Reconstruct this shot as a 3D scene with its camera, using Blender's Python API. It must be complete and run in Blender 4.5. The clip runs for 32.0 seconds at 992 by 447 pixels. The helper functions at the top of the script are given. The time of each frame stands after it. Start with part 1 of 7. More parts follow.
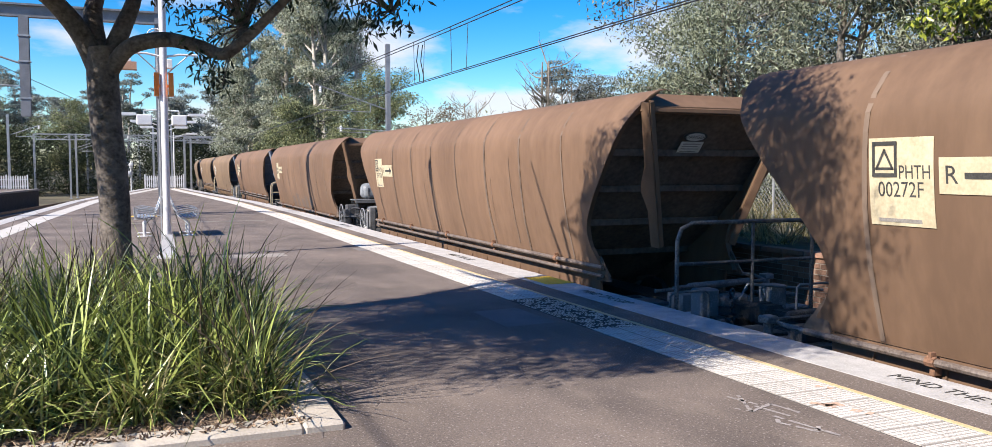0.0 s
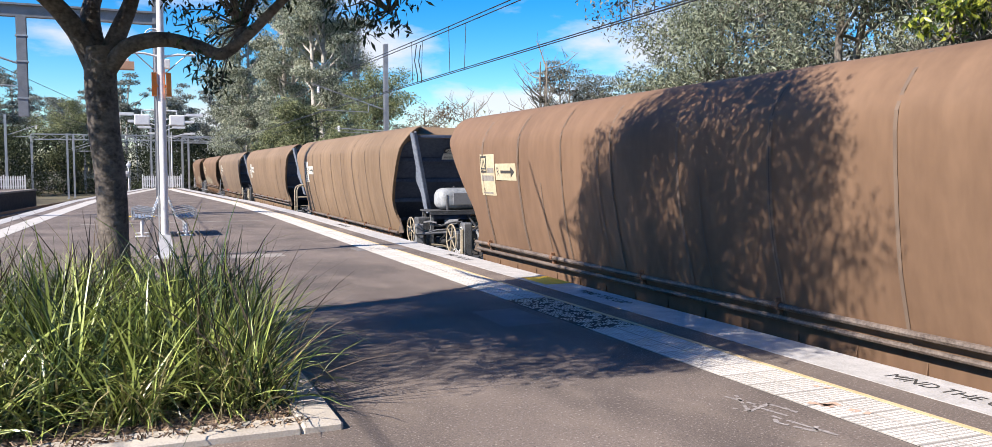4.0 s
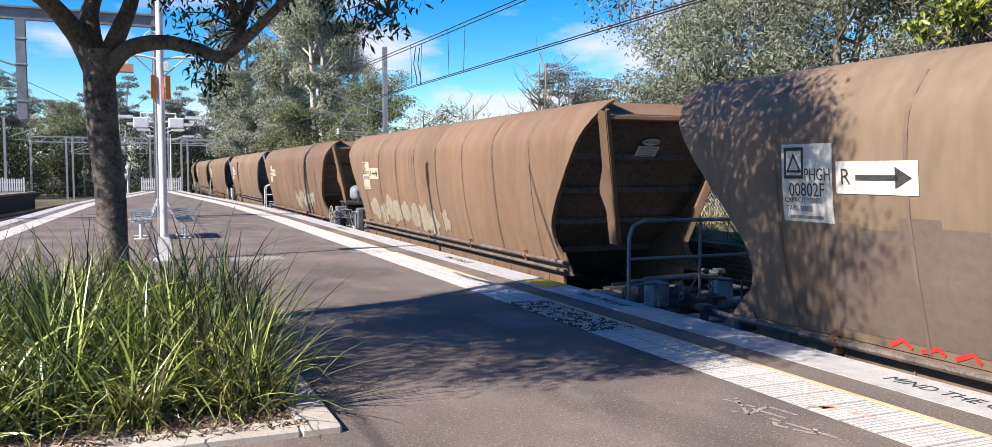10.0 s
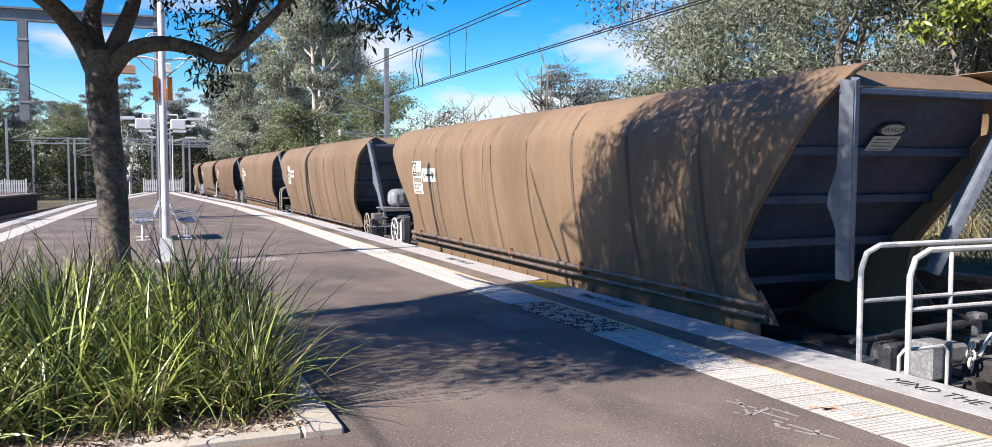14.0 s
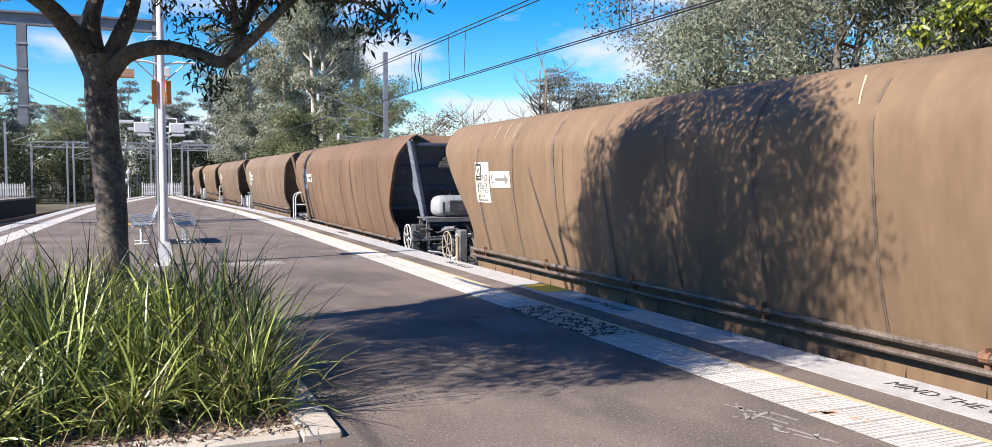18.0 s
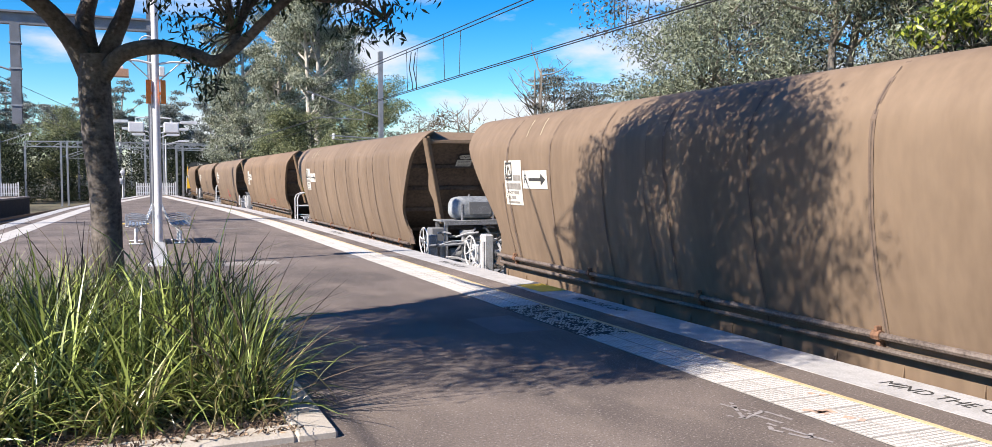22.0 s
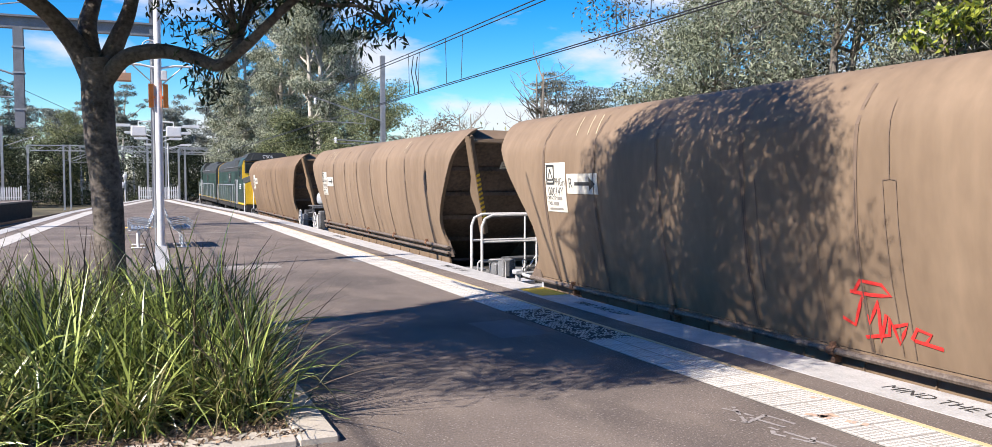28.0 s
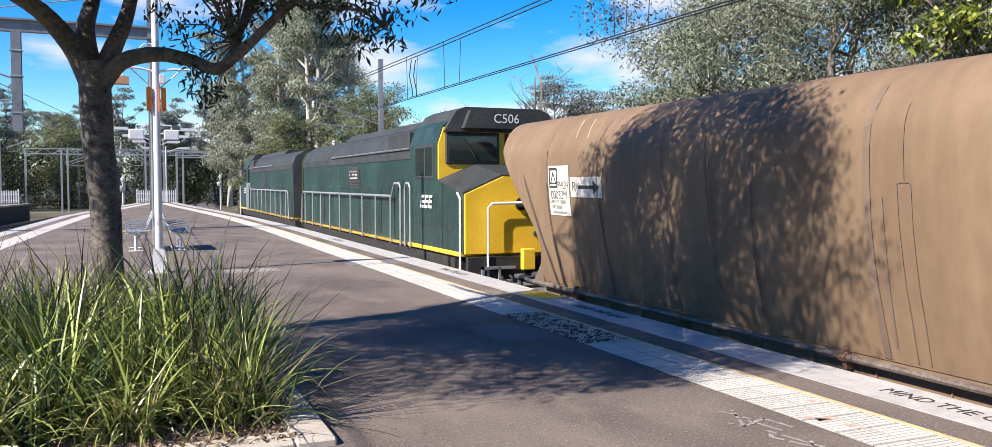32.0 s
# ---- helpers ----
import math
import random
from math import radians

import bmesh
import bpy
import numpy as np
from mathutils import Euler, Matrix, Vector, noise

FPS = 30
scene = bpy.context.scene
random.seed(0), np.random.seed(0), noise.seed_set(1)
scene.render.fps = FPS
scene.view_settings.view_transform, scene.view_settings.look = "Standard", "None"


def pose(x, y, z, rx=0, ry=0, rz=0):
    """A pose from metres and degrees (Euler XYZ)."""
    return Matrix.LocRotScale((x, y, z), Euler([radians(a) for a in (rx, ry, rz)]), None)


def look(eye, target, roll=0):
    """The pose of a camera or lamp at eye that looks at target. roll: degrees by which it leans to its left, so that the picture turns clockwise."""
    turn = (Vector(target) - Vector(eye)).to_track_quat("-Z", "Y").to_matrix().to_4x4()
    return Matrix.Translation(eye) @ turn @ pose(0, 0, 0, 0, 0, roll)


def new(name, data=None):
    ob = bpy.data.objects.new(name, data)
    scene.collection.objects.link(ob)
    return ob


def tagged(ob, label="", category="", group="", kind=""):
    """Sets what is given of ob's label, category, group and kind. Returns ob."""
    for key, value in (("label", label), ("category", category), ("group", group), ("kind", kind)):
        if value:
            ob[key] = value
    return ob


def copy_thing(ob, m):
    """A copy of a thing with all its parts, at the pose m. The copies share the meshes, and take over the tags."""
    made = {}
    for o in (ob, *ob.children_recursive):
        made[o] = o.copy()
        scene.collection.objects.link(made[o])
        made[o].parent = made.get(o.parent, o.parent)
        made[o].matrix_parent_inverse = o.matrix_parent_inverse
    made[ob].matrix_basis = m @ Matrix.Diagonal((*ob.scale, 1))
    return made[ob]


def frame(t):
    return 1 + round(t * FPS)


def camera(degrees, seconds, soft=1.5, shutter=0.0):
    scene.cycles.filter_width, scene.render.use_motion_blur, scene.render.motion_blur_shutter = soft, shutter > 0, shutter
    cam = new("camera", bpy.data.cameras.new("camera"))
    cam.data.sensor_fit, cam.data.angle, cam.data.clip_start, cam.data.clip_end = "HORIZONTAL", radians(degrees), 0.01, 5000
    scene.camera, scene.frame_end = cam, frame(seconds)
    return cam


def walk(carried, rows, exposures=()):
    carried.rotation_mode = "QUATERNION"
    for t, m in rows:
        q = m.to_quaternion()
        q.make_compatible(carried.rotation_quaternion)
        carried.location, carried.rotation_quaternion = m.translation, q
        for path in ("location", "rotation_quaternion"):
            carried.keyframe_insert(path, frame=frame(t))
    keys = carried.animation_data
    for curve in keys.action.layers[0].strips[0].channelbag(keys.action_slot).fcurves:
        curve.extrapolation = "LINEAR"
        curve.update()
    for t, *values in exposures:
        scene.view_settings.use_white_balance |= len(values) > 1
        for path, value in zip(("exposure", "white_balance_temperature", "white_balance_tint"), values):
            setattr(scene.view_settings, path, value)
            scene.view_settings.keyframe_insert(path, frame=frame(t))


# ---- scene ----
cam = camera(60.0, 32.0, soft=0.5)
EYE = (0.0, 0.0, 1.6)
AIM = [
    (0.0, 22.57, 3.65), (0.5, 22.55, 3.64), (1.0, 22.55, 3.64), (1.5, 22.55, 3.64), (2.0, 22.57, 3.63), (2.5,
    22.59, 3.64), (3.0, 22.61, 3.65), (3.5, 22.66, 3.65), (5.5, 22.79, 3.65), (6.0, 22.84, 3.67), (6.5, 22.86,
    3.67), (7.0, 22.86, 3.67), (7.5, 22.86, 3.67), (8.0, 22.84, 3.66), (8.5, 22.81, 3.61), (9.0, 22.79, 3.56),
    (9.5, 22.78, 3.51), (10.0, 22.76, 3.47), (10.5, 22.74, 3.43), (11.0, 22.73, 3.39), (11.5, 22.71, 3.37), (12.0,
    22.70, 3.37), (12.5, 22.70, 3.37), (13.0, 22.69, 3.38), (13.5, 22.67, 3.39), (14.0, 22.65, 3.39), (14.5,
    22.60, 3.39), (16.5, 22.60, 3.26), (17.0, 22.65, 3.24), (17.5, 22.68, 3.19), (18.0, 22.73, 3.14), (18.5,
    22.80, 3.10), (19.0, 22.89, 3.10), (19.5, 22.96, 3.10), (20.0, 22.98, 3.10), (20.5, 23.00, 3.11), (21.0,
    23.03, 3.14), (21.5, 23.05, 3.16), (22.0, 23.05, 3.16), (22.5, 23.03, 3.16), (23.0, 23.00, 3.16), (23.5,
    22.98, 3.14), (24.0, 22.98, 3.10), (24.5, 22.98, 3.05), (25.0, 22.97, 3.01), (25.5, 22.92, 2.97), (27.5,
    22.92, 2.90), (28.0, 22.92, 2.90), (28.5, 22.92, 2.90), (29.0, 22.94, 2.90), (29.5, 22.97, 2.89), (30.0,
    22.98, 2.85), (30.5, 22.98, 2.80), (31.0, 22.99, 2.76), (31.5, 23.02, 2.72), (32.0, 23.05, 2.68),
]


def motions():
    """Every keyed path: the camera in the hand and the train on its track."""
    walk(cam, [(t, pose(*EYE, 90.0 - dip, 0.0, -turn)) for t, turn, dip in AIM])
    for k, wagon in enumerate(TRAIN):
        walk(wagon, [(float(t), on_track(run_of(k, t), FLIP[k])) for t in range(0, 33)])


TRACK_X = 7.30          # centre of the track beside the platform
RAIL_Z = -1.10          # top of the rails below the platform
BEND_Y = 92.0           # where the line leaves the straight
BEND_R = 330.0


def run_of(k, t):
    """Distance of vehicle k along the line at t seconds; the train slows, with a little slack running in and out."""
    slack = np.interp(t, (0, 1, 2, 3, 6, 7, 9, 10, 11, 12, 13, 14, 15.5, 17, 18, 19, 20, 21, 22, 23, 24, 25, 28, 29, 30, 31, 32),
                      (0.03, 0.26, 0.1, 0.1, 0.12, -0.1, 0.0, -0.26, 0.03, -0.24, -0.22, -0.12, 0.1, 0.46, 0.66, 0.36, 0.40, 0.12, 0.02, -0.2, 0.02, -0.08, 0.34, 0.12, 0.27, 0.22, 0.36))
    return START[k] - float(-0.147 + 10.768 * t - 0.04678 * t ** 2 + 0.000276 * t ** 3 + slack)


def track_point(s, x=TRACK_X):
    """A point of a line that runs parallel to the track, and its heading in degrees."""
    if s <= BEND_Y:
        return x, s, 0.0
    a = (s - BEND_Y) / BEND_R
    r = BEND_R - (x - TRACK_X)
    return TRACK_X + BEND_R - r * math.cos(a), BEND_Y + r * math.sin(a), -math.degrees(a)


def on_track(s, flip):
    x, y, head = track_point(s)
    return pose(x, y, 0.0, 0, 0, head + (180.0 if flip else 0.0))


# ---- light ----
TO_SUN = Vector((-1.0, -0.25, 0.80)).normalized()
sun = new("sun", bpy.data.lights.new("sun", "SUN"))
sun.data.energy, sun.data.angle, sun.data.color = 5.5, radians(0.53), (1.0, 0.905, 0.825)
sun.matrix_world = look(TO_SUN * 60, (0, 0, 0))

world = bpy.data.worlds.new("sky")
scene.world = world
world.use_nodes = True
wn, wl = world.node_tree.nodes, world.node_tree.links
wn.clear()
sky = wn.new("ShaderNodeTexSky")
sky.sky_type, sky.sun_disc = "NISHITA", False
sky.sun_elevation = math.asin(TO_SUN.z)
sky.sun_rotation = math.atan2(TO_SUN.x, TO_SUN.y)
sky.air_density, sky.dust_density, sky.ozone_density = 1.0, 0.1, 4.0
geo = wn.new("ShaderNodeTexCoord")
stretch = wn.new("ShaderNodeMapping")
stretch.inputs["Scale"].default_value = (3.4, 3.4, 10.0)
stretch.inputs["Location"].default_value = (0.35, 0.2, 0.05)
puff = wn.new("ShaderNodeTexNoise")
puff.inputs["Scale"].default_value, puff.inputs["Detail"].default_value, puff.inputs["Roughness"].default_value = 1.5, 8.0, 0.52
edge = wn.new("ShaderNodeValToRGB")
edge.color_ramp.elements[0].position, edge.color_ramp.elements[1].position = 0.475, 0.61
edge.color_ramp.elements[1].color = (0.85, 0.85, 0.85, 1)
cover = wn.new("ShaderNodeMixRGB")
cover.inputs[2].default_value = (6.6, 6.6, 7.0, 1)
tone = wn.new("ShaderNodeHueSaturation")
tone.inputs["Saturation"].default_value = 1.5
tone.inputs["Value"].default_value = 0.92
deep = wn.new("ShaderNodeGamma")
deep.inputs["Gamma"].default_value = 1.2
back = wn.new("ShaderNodeBackground")
back.inputs["Strength"].default_value = 0.080
out = wn.new("ShaderNodeOutputWorld")
wl.new(geo.outputs["Generated"], stretch.inputs[0])
wl.new(stretch.outputs[0], puff.inputs["Vector"])
wl.new(puff.outputs["Fac"], edge.inputs[0])
parts = wn.new("ShaderNodeSeparateXYZ")
height = wn.new("ShaderNodeMapRange")
height.inputs["From Min"].default_value, height.inputs["From Max"].default_value = 0.42, 0.2
amount = wn.new("ShaderNodeMath")
amount.operation = "MULTIPLY"
wl.new(geo.outputs["Generated"], parts.inputs[0])
wl.new(parts.outputs["Z"], height.inputs["Value"])
wl.new(edge.outputs[0], amount.inputs[0])
wl.new(height.outputs[0], amount.inputs[1])
wl.new(amount.outputs[0], cover.inputs[0])
wl.new(sky.outputs[0], tone.inputs["Color"])
wl.new(tone.outputs[0], deep.inputs["Color"])
wl.new(deep.outputs[0], cover.inputs[1])
wl.new(cover.outputs[0], back.inputs[0])
wl.new(back.outputs[0], out.inputs[0])
scene.view_settings.exposure = 0.86


# ---- materials ----
def mat(name, dark, light, scale=4.0, rough=0.8, metal=0.0, fine=60.0, bump=0.15, mix=0.5, stretch=(1, 1, 1), rand=0.0,
        island=0.0, spec=0.5, trans=0.0):
    """A surface with a broad and a fine variation between two colours, and fine relief."""
    m = bpy.data.materials.new(name)
    m.use_nodes = True
    n, l = m.node_tree.nodes, m.node_tree.links
    p = n["Principled BSDF"]
    co = n.new("ShaderNodeTexCoord")
    mp = n.new("ShaderNodeMapping")
    mp.inputs["Scale"].default_value = stretch
    l.new(co.outputs["Object"], mp.inputs[0])
    big, small = n.new("ShaderNodeTexNoise"), n.new("ShaderNodeTexNoise")
    big.inputs["Scale"].default_value, big.inputs["Detail"].default_value = scale, 5.0
    small.inputs["Scale"].default_value, small.inputs["Detail"].default_value = fine, 3.0
    l.new(mp.outputs[0], big.inputs["Vector"])
    l.new(mp.outputs[0], small.inputs["Vector"])
    a = n.new("ShaderNodeMath")
    a.operation = "MULTIPLY_ADD"
    a.inputs[1].default_value = mix
    l.new(small.outputs["Fac"], a.inputs[0])
    b = n.new("ShaderNodeMath")
    b.operation = "MULTIPLY"
    b.inputs[1].default_value = 1.0 - mix
    l.new(big.outputs["Fac"], b.inputs[0])
    l.new(b.outputs[0], a.inputs[2])
    fac = a.outputs[0]
    if rand or island:
        src = n.new("ShaderNodeObjectInfo") if rand else n.new("ShaderNodeNewGeometry")
        r = n.new("ShaderNodeMath")
        r.operation = "MULTIPLY_ADD"
        r.inputs[1].default_value = rand or island
        l.new(src.outputs["Random" if rand else "Random Per Island"], r.inputs[0])
        off = n.new("ShaderNodeMath")
        off.operation = "SUBTRACT"
        off.inputs[1].default_value = (rand or island) / 2
        l.new(fac, off.inputs[0])
        l.new(off.outputs[0], r.inputs[2])
        fac = r.outputs[0]
    ramp = n.new("ShaderNodeValToRGB")
    ramp.color_ramp.elements[0].position, ramp.color_ramp.elements[1].position = 0.35, 0.65
    ramp.color_ramp.elements[0].color, ramp.color_ramp.elements[1].color = (*dark, 1), (*light, 1)
    l.new(fac, ramp.inputs[0])
    l.new(ramp.outputs[0], p.inputs["Base Color"])
    p.inputs["Roughness"].default_value, p.inputs["Metallic"].default_value = rough, metal
    p.inputs["Specular IOR Level"].default_value = spec
    if bump:
        bp = n.new("ShaderNodeBump")
        bp.inputs["Strength"].default_value, bp.inputs["Distance"].default_value = bump, 0.02
        l.new(a.outputs[0], bp.inputs["Height"])
        l.new(bp.outputs[0], p.inputs["Normal"])
    if trans:
        t = n.new("ShaderNodeBsdfTranslucent")
        l.new(ramp.outputs[0], t.inputs["Color"])
        ms = n.new("ShaderNodeMixShader")
        ms.inputs[0].default_value = trans
        l.new(p.outputs[0], ms.inputs[1])
        l.new(t.outputs[0], ms.inputs[2])
        l.new(ms.outputs[0], n["Material Output"].inputs["Surface"])
    return m


M = {
    "asphalt": mat("asphalt", (0.075, 0.060, 0.050), (0.225, 0.180, 0.148), 0.55, 0.9, fine=90, bump=0.25, mix=0.5),
    "patch": mat("asphalt_patch", (0.12, 0.11, 0.105), (0.21, 0.195, 0.185), 2.0, 0.9, fine=160, bump=0.35),
    "concrete": mat("concrete", (0.36, 0.32, 0.26), (0.55, 0.50, 0.42), 3.0, 0.9, fine=80, bump=0.25),
    "coping": mat("coping_concrete", (0.20, 0.18, 0.16), (0.34, 0.31, 0.27), 2.0, 0.9, fine=60, bump=0.3),
    "white_line": mat("white_line_paint", (0.33, 0.32, 0.30), (0.53, 0.52, 0.50), 5.0, 0.75, fine=70, bump=0.2),
    "yellow_line": mat("yellow_line_paint", (0.50, 0.37, 0.19), (0.66, 0.52, 0.30), 6.0, 0.75, fine=60),
    "tactile": mat("cream_tactile_tile", (0.44, 0.42, 0.38), (0.60, 0.57, 0.52), 2.2, 0.8, fine=40, bump=0.15, rand=0.14),
    "tactile_base": mat("grimy_tactile_tile", (0.25, 0.23, 0.20), (0.38, 0.355, 0.315), 2.2, 0.85, fine=40, bump=0.15, rand=0.18),
    "tactile_bare": mat("worn_tactile_tile", (0.018, 0.018, 0.019), (0.05, 0.048, 0.047), 5.0, 0.85, fine=40),
    "grout": mat("dark_grout", (0.035, 0.032, 0.03), (0.09, 0.085, 0.08), 6.0, 0.95, fine=60),
    "ballast": mat("ballast", (0.05, 0.045, 0.04), (0.20, 0.17, 0.14), 8.0, 0.95, fine=22, bump=0.9, mix=0.7),
    "earth": mat("earth", (0.07, 0.06, 0.035), (0.16, 0.14, 0.08), 0.4, 1.0, fine=8, bump=0.6),
    "bark_mulch": mat("bark_mulch", (0.05, 0.032, 0.022), (0.36, 0.26, 0.17), 14.0, 0.95, fine=60, bump=0.9, island=0.9),
    "brick": mat("brown_brick", (0.16, 0.09, 0.06), (0.32, 0.19, 0.13), 5.0, 0.9, fine=50, bump=0.3, rand=0.5),
    "mortar": mat("mortar", (0.24, 0.22, 0.19), (0.36, 0.33, 0.28), 5.0, 0.95, fine=60),
    "rail": mat("rail_steel", (0.12, 0.08, 0.05), (0.24, 0.17, 0.12), 6.0, 0.55, 0.6),
    "sleeper": mat("concrete_sleeper", (0.22, 0.20, 0.17), (0.36, 0.33, 0.28), 4.0, 0.9),
    "galv": mat("galvanised_steel", (0.30, 0.31, 0.32), (0.48, 0.49, 0.50), 5.0, 0.5, 0.55, fine=60, bump=0.08),
    "white_steel": mat("white_painted_steel", (0.62, 0.62, 0.62), (0.80, 0.80, 0.79), 3.0, 0.45, fine=30, bump=0.04),
    "grey_steel": mat("grey_steel", (0.16, 0.17, 0.18), (0.27, 0.28, 0.30), 3.0, 0.55, 0.3, fine=40, bump=0.08),
    "dark_steel": mat("grimy_black_steel", (0.012, 0.012, 0.012), (0.055, 0.05, 0.045), 5.0, 0.8, 0.1, fine=40, bump=0.3),
    "gear": mat("grey_brake_gear", (0.05, 0.052, 0.056), (0.20, 0.205, 0.21), 6.0, 0.6, 0.1, fine=40, bump=0.2, rand=0.4),
    "tank": mat("chalky_grey_tank_paint", (0.13, 0.145, 0.16), (0.36, 0.38, 0.39), 3.0, 0.5, 0.0, fine=18, bump=0.12, mix=0.35, rand=0.3),
    # lighter copy of the brake gear: dust, and sunlight put into its colour
    "gear_pale": mat("dusty_sunlit_brake_gear", (0.17, 0.175, 0.18), (0.44, 0.445, 0.45), 6.0, 0.65, fine=40, bump=0.2, rand=0.4),
    "pipe": mat("rusty_brake_pipe", (0.07, 0.052, 0.042), (0.21, 0.17, 0.14), 6.0, 0.6, 0.1, fine=40, bump=0.2),
    "rust": mat("rusty_clamp", (0.10, 0.05, 0.03), (0.26, 0.14, 0.08), 8.0, 0.9, fine=40, bump=0.3),
    "loco_band": mat("grimy_yellow_band", (0.10, 0.07, 0.03), (0.62, 0.40, 0.05), 1.6, 0.5, fine=20, bump=0.05),
    "rail_white": mat("white_handrail_paint", (0.42, 0.415, 0.40), (0.64, 0.63, 0.61), 6.0, 0.6, fine=40, bump=0.1),
    "rail_tan": mat("tan_handrail_paint", (0.22, 0.185, 0.125), (0.40, 0.34, 0.24), 6.0, 0.6, fine=40, bump=0.1),
    "wire": mat("wire", (0.02, 0.02, 0.02), (0.06, 0.06, 0.06), 4.0, 0.5, 0.5, bump=0),
    "orange": mat("orange_plastic", (0.75, 0.20, 0.02), (0.90, 0.29, 0.04), 4.0, 0.4, bump=0.02),
    "bark": mat("grey_bark", (0.045, 0.038, 0.032), (0.19, 0.162, 0.137), 2.2, 0.95, fine=11, bump=0.9, stretch=(2.2, 2.2, 2.6)),
    "pale_bark": mat("pale_gum_bark", (0.28, 0.25, 0.21), (0.55, 0.52, 0.46), 2.0, 0.9, fine=14, bump=0.3, stretch=(2, 2, 0.5)),
    "leaf_dark": mat("dark_green_leaf", (0.016, 0.026, 0.012), (0.05, 0.075, 0.03), 2.0, 0.5, bump=0, island=0.9, trans=0.18),
    "leaf_grass": mat("strap_leaf_green", (0.030, 0.052, 0.010), (0.36, 0.42, 0.11), 1.5, 0.30, bump=0, island=1.3, mix=0.2, trans=0.10, spec=0.6),
    "leaf_brown": mat("dry_flower_stem", (0.03, 0.022, 0.014), (0.10, 0.072, 0.045), 2.0, 0.8, bump=0, island=0.8),
    "leaf_gum": mat("grey_green_leaf", (0.10, 0.115, 0.075), (0.48, 0.51, 0.39), 0.3, 0.65, bump=0, island=0.8, mix=0.3, trans=0.3, spec=0.25),
    "leaf_willow": mat("willow_grey_leaf", (0.065, 0.080, 0.048), (0.36, 0.395, 0.27), 0.4, 0.6, bump=0, island=0.9, mix=0.3, trans=0.25, spec=0.3),
    "leaf_oak": mat("grey_brown_needle", (0.05, 0.052, 0.040), (0.26, 0.265, 0.215), 0.4, 0.7, bump=0, island=0.9, mix=0.3, trans=0.25, spec=0.2),
    "leaf_olive": mat("olive_leaf", (0.085, 0.10, 0.048), (0.33, 0.355, 0.185), 0.5, 0.65, bump=0, island=0.9, mix=0.3, trans=0.3, spec=0.25),
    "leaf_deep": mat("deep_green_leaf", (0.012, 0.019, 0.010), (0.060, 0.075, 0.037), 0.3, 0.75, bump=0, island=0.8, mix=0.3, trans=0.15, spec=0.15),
    # leaf colour paled and greyed to hold the haze of distance
    "leaf_far": mat("haze_tinted_far_leaf", (0.13, 0.145, 0.125), (0.36, 0.385, 0.35), 0.08, 0.8, bump=0, island=0.6, mix=0.2, trans=0.3, spec=0.1),
    "navy": mat("navy_blue_end_paint", (0.030, 0.046, 0.085), (0.075, 0.100, 0.155), 1.5, 0.6, fine=14, bump=0.1),
    "pale_blue": mat("pale_blue_grey_paint", (0.12, 0.145, 0.19), (0.23, 0.26, 0.31), 2.0, 0.6, fine=14, bump=0.05),
    "leaf_lime": mat("glossy_lime_leaf", (0.045, 0.075, 0.012), (0.36, 0.40, 0.055), 2.0, 0.32, bump=0, island=0.9, mix=0.3, trans=0.3),
    "leaf_straw": mat("straw_grass", (0.14, 0.13, 0.04), (0.46, 0.40, 0.20), 1.0, 0.7, bump=0, island=0.9, mix=0.3, trans=0.25),
    "leaf_rust": mat("rusty_leaf", (0.08, 0.045, 0.025), (0.20, 0.13, 0.07), 1.0, 0.7, bump=0, island=0.9, trans=0.2),
    "twig": mat("grey_twig", (0.12, 0.10, 0.08), (0.30, 0.26, 0.21), 3.0, 0.9, bump=0.2),
    "plate": mat("cream_plate", (0.40, 0.34, 0.22), (0.56, 0.49, 0.33), 6.0, 0.6, fine=30, bump=0.05),
    "plate_white": mat("white_plate", (0.50, 0.475, 0.40), (0.68, 0.655, 0.58), 6.0, 0.6, fine=30, bump=0.05),
    "black_ink": mat("black_ink", (0.02, 0.02, 0.02), (0.06, 0.06, 0.055), 9.0, 0.7, bump=0),
    "grey_ink": mat("faded_ink", (0.16, 0.15, 0.13), (0.30, 0.28, 0.25), 9.0, 0.7, bump=0),
    "red_paint": mat("red_spray_paint", (0.50, 0.02, 0.02), (0.72, 0.05, 0.04), 5.0, 0.6, bump=0),
    "chalk": mat("faded_spray_paint", (0.20, 0.175, 0.16), (0.42, 0.385, 0.36), 9.0, 0.9, bump=0),
    "orange_chalk": mat("faded_orange_paint", (0.46, 0.36, 0.28), (0.62, 0.38, 0.26), 9.0, 0.9, bump=0),
    "loco_green": mat("dark_green_loco_paint", (0.009, 0.020, 0.017), (0.026, 0.066, 0.052), 1.0, 0.45, fine=7, bump=0.05, stretch=(1, 1, 0.4)),
    "loco_roof": mat("sooty_roof_paint", (0.018, 0.022, 0.022), (0.05, 0.055, 0.055), 2.0, 0.7, fine=20, bump=0.1),
    "loco_yellow": mat("yellow_loco_paint", (0.80, 0.48, 0.03), (0.93, 0.60, 0.05), 2.0, 0.42, fine=20, bump=0.04),
    "loco_white": mat("white_lettering", (0.66, 0.66, 0.64), (0.80, 0.80, 0.78), 4.0, 0.5, bump=0),
    "bench_blue": mat("blue_grey_bench_slat", (0.20, 0.24, 0.30), (0.36, 0.41, 0.48), 4.0, 0.45, 0.3, bump=0.05),
    "aqua": mat("pale_lamp_shade", (0.50, 0.56, 0.56), (0.68, 0.72, 0.72), 3.0, 0.5, bump=0),
